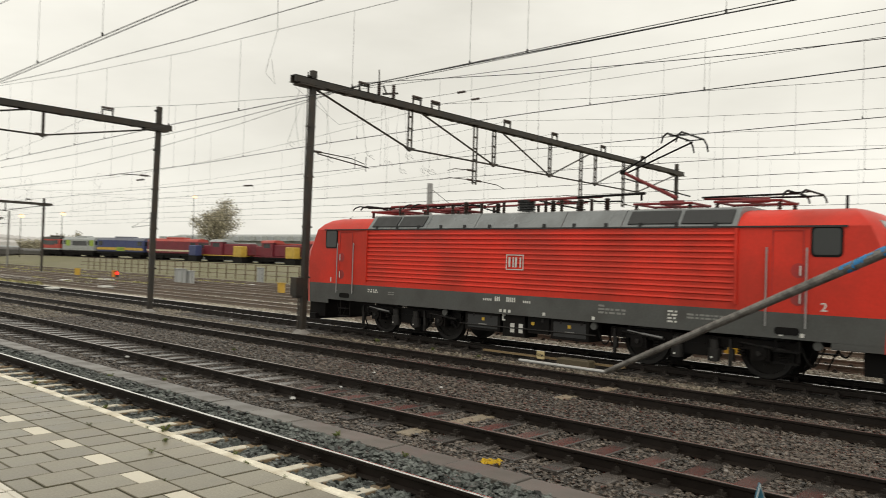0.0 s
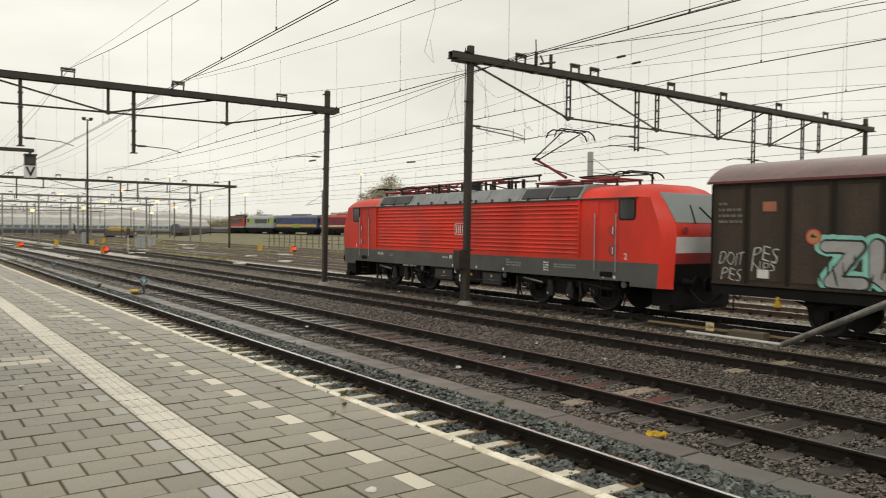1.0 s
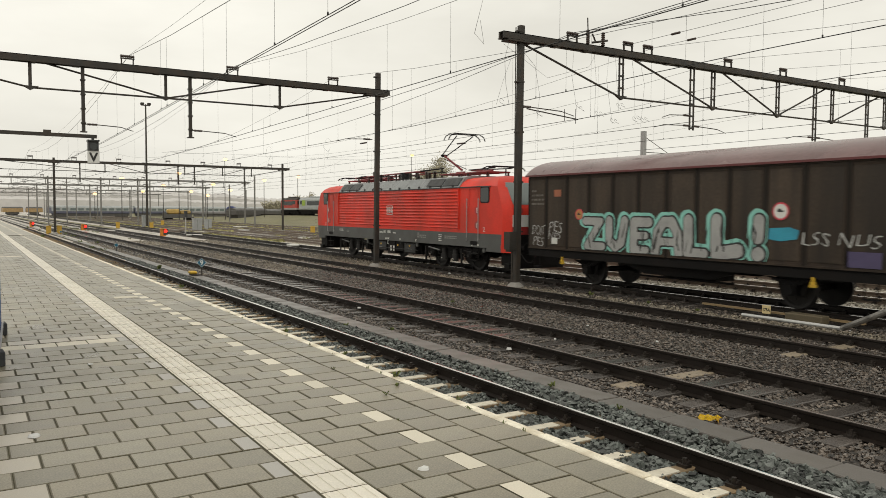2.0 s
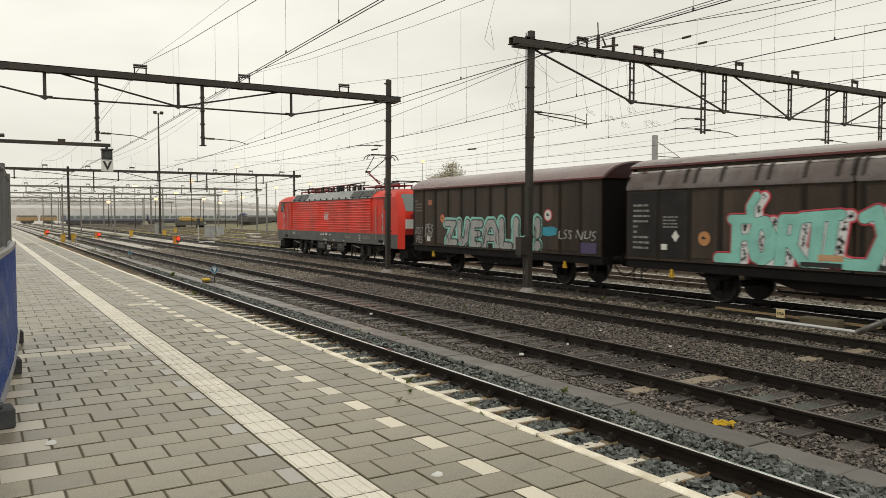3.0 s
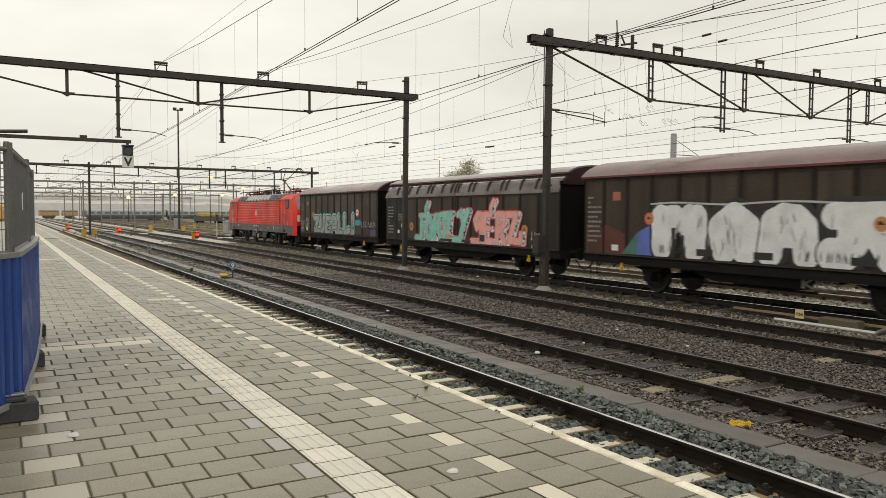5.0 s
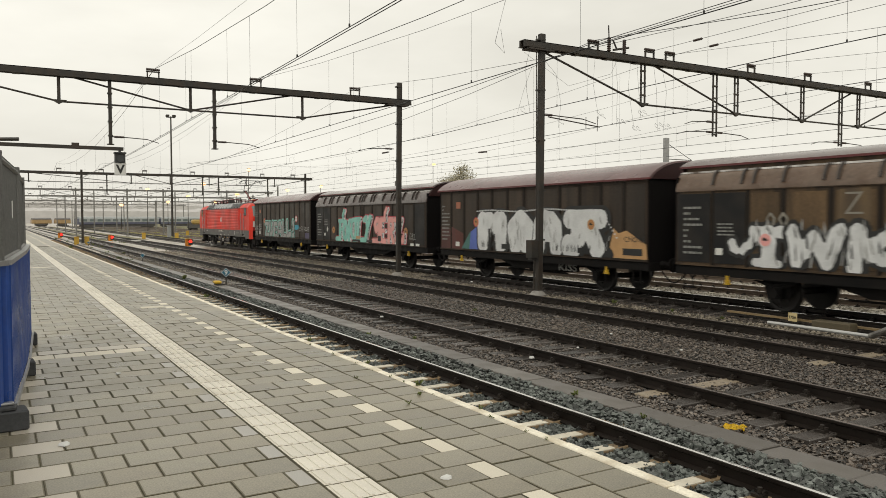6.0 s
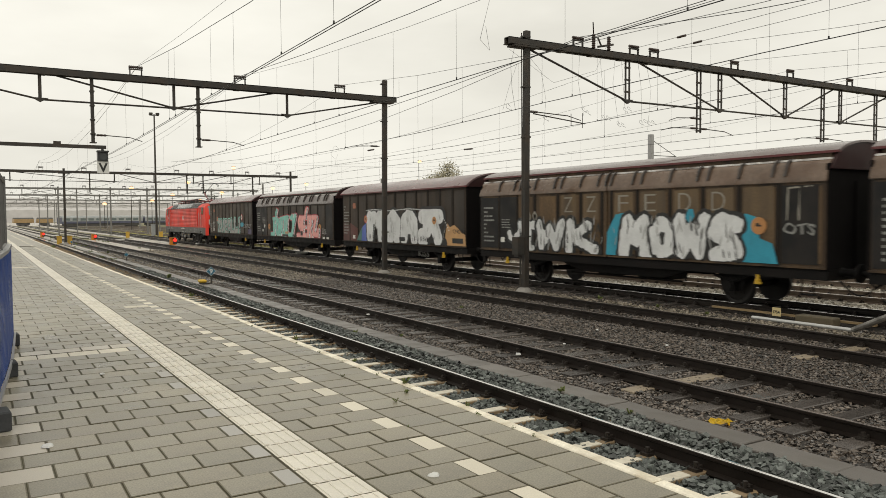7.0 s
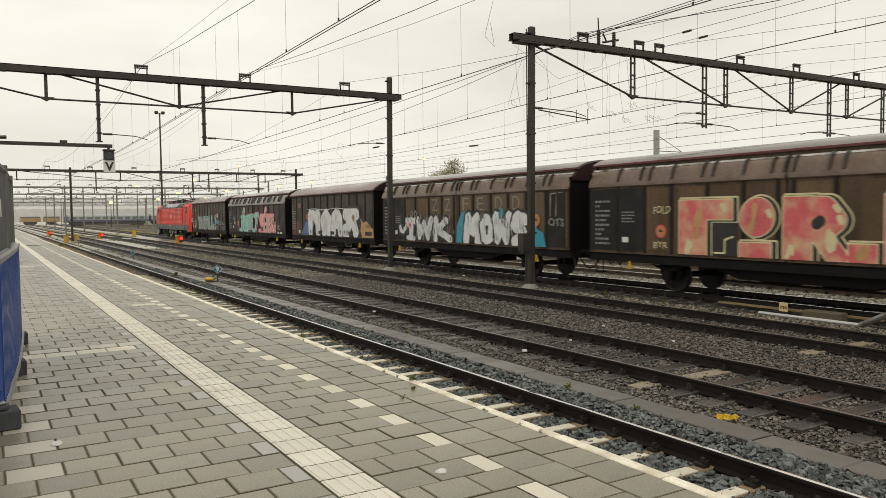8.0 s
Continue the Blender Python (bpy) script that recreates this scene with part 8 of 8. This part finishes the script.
old_loco("stored dark red locomotive with cream band", ROWL[3], ROWL[4], 1.12, P_MAR, P_CRM, P_RED, False)
old_loco("stored navy locomotive with yellow band and silver roof", ROWL[4], ROWL[5], 1.12, P_NAVY, P_OCHRE, P_PBLUEROOF, False, ((0.06, 0.94, 1.5, 2.0, P_OCHRE), (0.40, 0.56, 1.3, 2.1, P_LIME)))
old_loco("stored silver locomotive with lime end", ROWL[5], ROWL[6], 1.12, P_SILV, P_SILV, P_SILV, False, ((0.05, 0.16, 2.1, 3.3, P_LIME), (0.72, 0.84, 2.1, 3.3, P_LIME), (0.24, 0.66, 2.2, 3.1, M_GLASS)))
old_loco("stored red electric locomotive", ROWL[6], ROWL[7], 1.12, P_RED, P_RED, M_MAST, False, ((0.30, 0.75, 2.2, 3.1, M_GLASS), (0.05, 0.95, 1.2, 1.5, P_SILV)))
part("siding_rails", boxes((-0.75, -0.68, -90, 60, 0.95, 1.12), (0.68, 0.75, -90, 60, 0.95, 1.12)), M_RAIL, part_bank).matrix_basis = Matrix.Translation((71.5, 140.0, 0.0)) @ Matrix.Rotation(math.atan2(15.0, 74.0), 4, "Z")
for x, y, c, lbl in ((74.6, 114.5, P_OCHRE, "ochre crane cab parked on the siding"), (77.2, 103.0, P_OCHRE, "ochre crane cab parked on the siding"), (72.4, 125.5, P_NAVY, "small blue container by the siding")):
    t = thing("parked_crane_cab", lbl, "crane cab")
    part("body", box(bmesh.new(), x - 1.0, x + 0.3, y - 1.2, y + 1.2, 2.0, 3.9, bevel=0.1), c, t)
    part("base", boxes((x - 0.9, x + 0.2, y - 1.4, y + 1.4, 0.93, 2.0)), M_BLACK, t)

gr = np.random.default_rng(12)
gy = gr.uniform(55, 150, 5200)
gx = np.repeat((19.45, 23.5, 27.5, 31.5, 35.4), 1040) + gr.normal(0, 0.42, 5200) + BEND * 0.9 * (gy - 20)
keep = np.array([noise.noise((a * 0.25, b * 0.06, 2)) > -0.12 for a, b in zip(gx, gy)])
stones("dry_grass_tufts", "low tufts of dry yellowing grass between the yard tracks", M_TUFT := mat("dry_grass_tuft", (0.22, 0.20, 0.085), 0.9, var=0.3, island=0.5, bump=0), np.stack([gx, gy, np.full(5200, -0.17)], -1)[keep], 0.16, gr)
tagged(part("grass_strip", boxes((19.5, 39.5, 104, 300, -0.5, -0.187), (10.2, 11.6, 96, 300, -0.5, -0.187), (14.3, 16.2, 100, 300, -0.5, -0.187)), M_GRASS), "yellowing grass between the far tracks", "grass", kind="structure")

# ---- far yard: trains, sheds, trees, hills ----
# the coach blue is paled so that its colour includes haze
P_PBLUE, P_PYEL, P_DARK = paintm("dark_blue_coach_paint", (0.11, 0.115, 0.165)), paintm("yellow_train_paint", (0.60, 0.36, 0.05)), paintm("dark_grey_wagon_paint", (0.09, 0.085, 0.08))


def coach(label, x, y, turn, L, body, upper, win=True, h=3.7):
    t = thing("railway_coach", label, "railway coach", "far coaches", m=pose(x, y, 0, 0, 0, turn))
    part("body", box(bmesh.new(), 0, L, -1.4, 1.4, 0.9, h - 0.5, bevel=0.1), body, t)
    bm = bmesh.new()
    prism_x(bm, [(-1.38, h - 0.52), (-1.0, h - 0.15), (0, h), (1.0, h - 0.15), (1.38, h - 0.52)], 0.1, L - 0.1)
    part("roof", normals(bm), upper, t)
    if win:
        part("upper_side", boxes((0.05, L - 0.05, -1.41, 1.41, 1.55, h - 0.52)), upper, t)
        for i in range(int(L / 2.2)):
            part("window", boxes((0.7 + i * 2.2, 2.2 + i * 2.2, -1.42, 1.42, 1.75, h - 0.72)), M_SCREEN, t)
    part("underframe", boxes((1.2, L - 1.2, -1.2, 1.2, 0.25, 0.9)), P_DARK, t)
    for q in (3, L - 3):
        part("bogie", boxes((q - 1.4, q + 1.4, -1.1, 1.1, 0.0, 0.25)), P_DARK, t)


for i in range(4):
    coach("dark blue and white passenger coach far across the yard", 18.6 + i * 24.2 * math.cos(radians(20)), 230 + i * 24.2 * math.sin(radians(20)), 20, 23.6, P_PBLUE, P_SILV, True, 3.1)
coach("yellow train standing beyond the platform's end", -2.0, 152.0, 88, 24, P_PYEL, P_PYEL)
tk = thing("tank_wagon", "dark tank wagon standing in the yard", "goods wagon", m=pose(56.0, 190, 0, 0, 0, 70))
bm = bmesh.new()
lathe(bm, [(0.3, -0.1), (1.1, 0.0), (1.25, 0.3), (1.25, 7.7), (1.1, 8.0), (0.3, 8.1)], "X", (0, 0, 1.9), 16)
part("tank", normals(bm), P_NAVY, tk)
part("frame", boxes((-0.5, 8.5, -1.2, 1.2, 0.5, 0.75), (0.6, 1.8, -1, 1, -0.2, 0.5), (6.2, 7.4, -1, 1, -0.2, 0.5)), P_DARK, tk)
wk = thing("works_wagon", "dark works wagon with a muted yellow load", "goods wagon", m=pose(37.6, 180, 0, 0, 0, -4))
part("body", boxes((0, 6.6, -1.4, 1.4, 0.25, 0.55), (0.5, 6.1, -1.35, 1.35, 0.55, 1.15), (0.1, 0.7, -1.3, 1.3, 0.5, 1.5)), P_DARK, wk)
bm = bmesh.new()
box(bm, 0.8, 3.6, -1.2, 1.2, 1.15, 2.25, bevel=0.25)
part("load", normals(bm), paintm("muted_yellow_paint", (0.45, 0.30, 0.09)), wk, "muted yellow machine")
bm = bmesh.new()
box(bm, 3.7, 5.9, -1.2, 1.2, 1.15, 2.0, bevel=0.2)
part("load", normals(bm), paintm("dull_yellow_paint", (0.36, 0.25, 0.09)), wk, "muted yellow machine")
for q in (1.2, 5.4):
    part("bogie", boxes((q - 0.8, q + 0.8, -1.1, 1.1, -0.2, 0.25)), M_BLACK, wk)
coach("dark low wagon in the yard", 52.5, 178.0, 40, 14, P_DARK, P_DARK, False, 2.6)
coach("row of dark flat wagons in the yard", 60.0, 190.0, 100, 30, P_DARK, P_DARK, False, 1.7)
coach("dark low wagon in the yard", 66.0, 196.0, 50, 16, P_DARK, P_DARK, False, 2.4)
# orange dulled to mix the distance haze into the paint
P_DULLOR = paintm("haze_dulled_orange_paint", (0.40, 0.27, 0.13))
for x, n in ((10.0, 6.2), (17.3, 4.9)):
    coach("orange works wagon far across the yard", x, 300.0, 10, n, P_DULLOR, P_DARK, False, 2.8)

shed = thing("long_shed", "long low grey shed with a row of roof lights", "shed")
part("wall", boxes((150, 170, 120, 290, -0.3, 7.5)), paintm("grey_green_shed_paint", (0.22, 0.235, 0.225)), shed)
bm = bmesh.new()
prism(bm, [(149, 7.5), (160, 10.2), (171, 7.5)], 119, 291)
part("roof", normals(bm), paintm("pale_shed_roof_paint", (0.30, 0.315, 0.31)), shed)
for i in range(24):
    part("roof_light", boxes((148.6, 151.2, 122 + i * 7, 125.5 + i * 7, 7.55, 9.0)), M_SILV_W := P_SILV, shed)

M_BARK = mat("grey_brown_bark", (0.09, 0.075, 0.06), 0.9, var=0.3, bump=0.4)
# autumn leaves, lightened in the colour to hold the haze
M_LEAF = mat("haze_paled_autumn_leaf", (0.36, 0.33, 0.24), 0.8, var=0.3, scale=0.4, island=0.45, bump=0)


def tree(label, x, y, height, spread, leaves, seed):
    """A trunk, limbs and a ragged crown of small leaf clumps."""
    r = random.Random(seed)
    t = thing("tree", label, "tree", m=pose(x, y, -0.2))
    bm = bmesh.new()
    rod(bm, (0, 0, 0), (0.2, 0, height * 0.45), height * 0.022, 8, height * 0.013)
    tips = []
    for i in range(16):
        a, u = r.uniform(0, math.tau), r.uniform(0.22, 0.45)
        p = Vector((0.1, 0, height * u))
        q = p + Vector((math.cos(a) * spread * r.uniform(0.4, 0.9), math.sin(a) * spread * r.uniform(0.4, 0.9), height * r.uniform(0.15, 0.5)))
        rod(bm, p, q, height * 0.009, 6, height * 0.003)
        tips += [p.lerp(q, k) for k in (0.5, 0.75, 1.0)]
        for _ in range(3):
            e = p.lerp(q, r.uniform(0.5, 0.95)) + Vector((r.gauss(0, 1), r.gauss(0, 1), r.uniform(0, 1.6))) * spread * 0.2
            rod(bm, p.lerp(q, 0.6), e, height * 0.004, 5, height * 0.0015)
            tips.append(e)
    part("trunk", bm, M_BARK, t)
    nr = np.random.default_rng(seed)
    c = np.array([p[:] for p in tips])[nr.integers(0, len(tips), leaves)] + nr.normal(0, spread * 0.11, (leaves, 3))
    d1, d2 = nr.normal(size=(leaves, 3)), nr.normal(size=(leaves, 3))
    s = 0.17 * nr.uniform(0.6, 1.4, (leaves, 1))
    d1, d2 = d1 / np.linalg.norm(d1, axis=1)[:, None] * s, d2 / np.linalg.norm(d2, axis=1)[:, None] * s
    v = np.stack([c - d1, c + d2, c + d1, c - d2], 1).reshape(-1, 3)
    tagged(raw("crown", v, np.arange(leaves * 4).reshape(-1, 4), M_LEAF, t), kind="stuff")


tree("large thinning autumn tree behind the stored locomotives", 104, 173, 17.5, 7.2, 9000, 2)
tree("round bushy tree at the edge of the yard", 84, 213, 7.8, 3.6, 6000, 3)
tree("bushy tree behind the yard", 75, 214, 5.1, 3.2, 4000, 4)
for i, (x, y, h) in enumerate(((70, 12, 5.4), (72, 18.5, 4.8), (69, 27, 6.2), (74, 33, 4.9), (71, 6, 5.2))):
    tree("low bushy tree on the grass beyond the yard", x, y, h, 3.0, 2600, 20 + i)

# haze is painted into this backdrop: pale colour plus a weak glow
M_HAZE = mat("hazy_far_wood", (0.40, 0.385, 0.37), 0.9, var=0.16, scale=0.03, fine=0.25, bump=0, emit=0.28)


def ridge(label, name, dist, x0, x1, h, step, seed):
    """A wooded skyline far off: a long bank with an uneven top, thick and closed."""
    r = random.Random(seed)
    bm = bmesh.new()
    n = int((x1 - x0) / step)
    prev = None
    for i in range(n + 1):
        x = x0 + step * i
        top = h(x) * (1 + 0.16 * noise.noise((x * 0.012, seed, 0)) + 0.12 * noise.noise((x * 0.06, seed, 3)) + 0.09 * noise.noise((x * 0.3, seed, 5)))
        cur = [bm.verts.new(p) for p in ((x, dist, -2), (x, dist, top * 0.8), (x, dist + 12, top), (x, dist + 60, top * 0.7), (x, dist + 60, -2))]
        if prev:
            for k in range(4):
                bm.faces.new((prev[k], cur[k], cur[k + 1], prev[k + 1]))
        prev = cur
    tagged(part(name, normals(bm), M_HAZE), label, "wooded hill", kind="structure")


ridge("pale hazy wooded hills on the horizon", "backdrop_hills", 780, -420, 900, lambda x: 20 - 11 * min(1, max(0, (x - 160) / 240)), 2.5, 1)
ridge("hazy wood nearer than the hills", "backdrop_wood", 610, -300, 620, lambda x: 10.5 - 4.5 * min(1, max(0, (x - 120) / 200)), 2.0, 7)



def run(t):
    """How far the train has come: it slows down slightly during the first seconds."""
    lag = np.interp(t, (-0.5, 0, 0.5, 1, 1.5, 2, 2.5, 3, 3.5, 4, 4.5, 9), (-0.55, -0.38, -0.22, -0.07, 0.05, 0.13, 0.18, 0.19, 0.15, 0.08, 0.02, 0.0))
    return START + SPEED * t + float(lag)


def motions():
    """The train runs past; its wheels roll without slipping."""
    for ob, off, half in MOVERS:
        rows = []
        for k in range(81):
            y = run(k / 10) + off
            mid = y - half
            turn = -math.degrees(math.atan(BEND)) * min(1.0, max(0.0, (mid - 14.0) / 12.0))
            rows.append((k / 10, pose(train_x(mid) + half * math.tan(math.radians(-turn)), y, 0, 0, 0, turn)))
        walk(ob, rows)
    for ws, y, r in SPINNERS:
        walk(ws, [(k / 15, pose(0, y, r, -math.degrees((run(k / 15) - START) / r) % 360, 0, 0)) for k in range(121)])


motions()
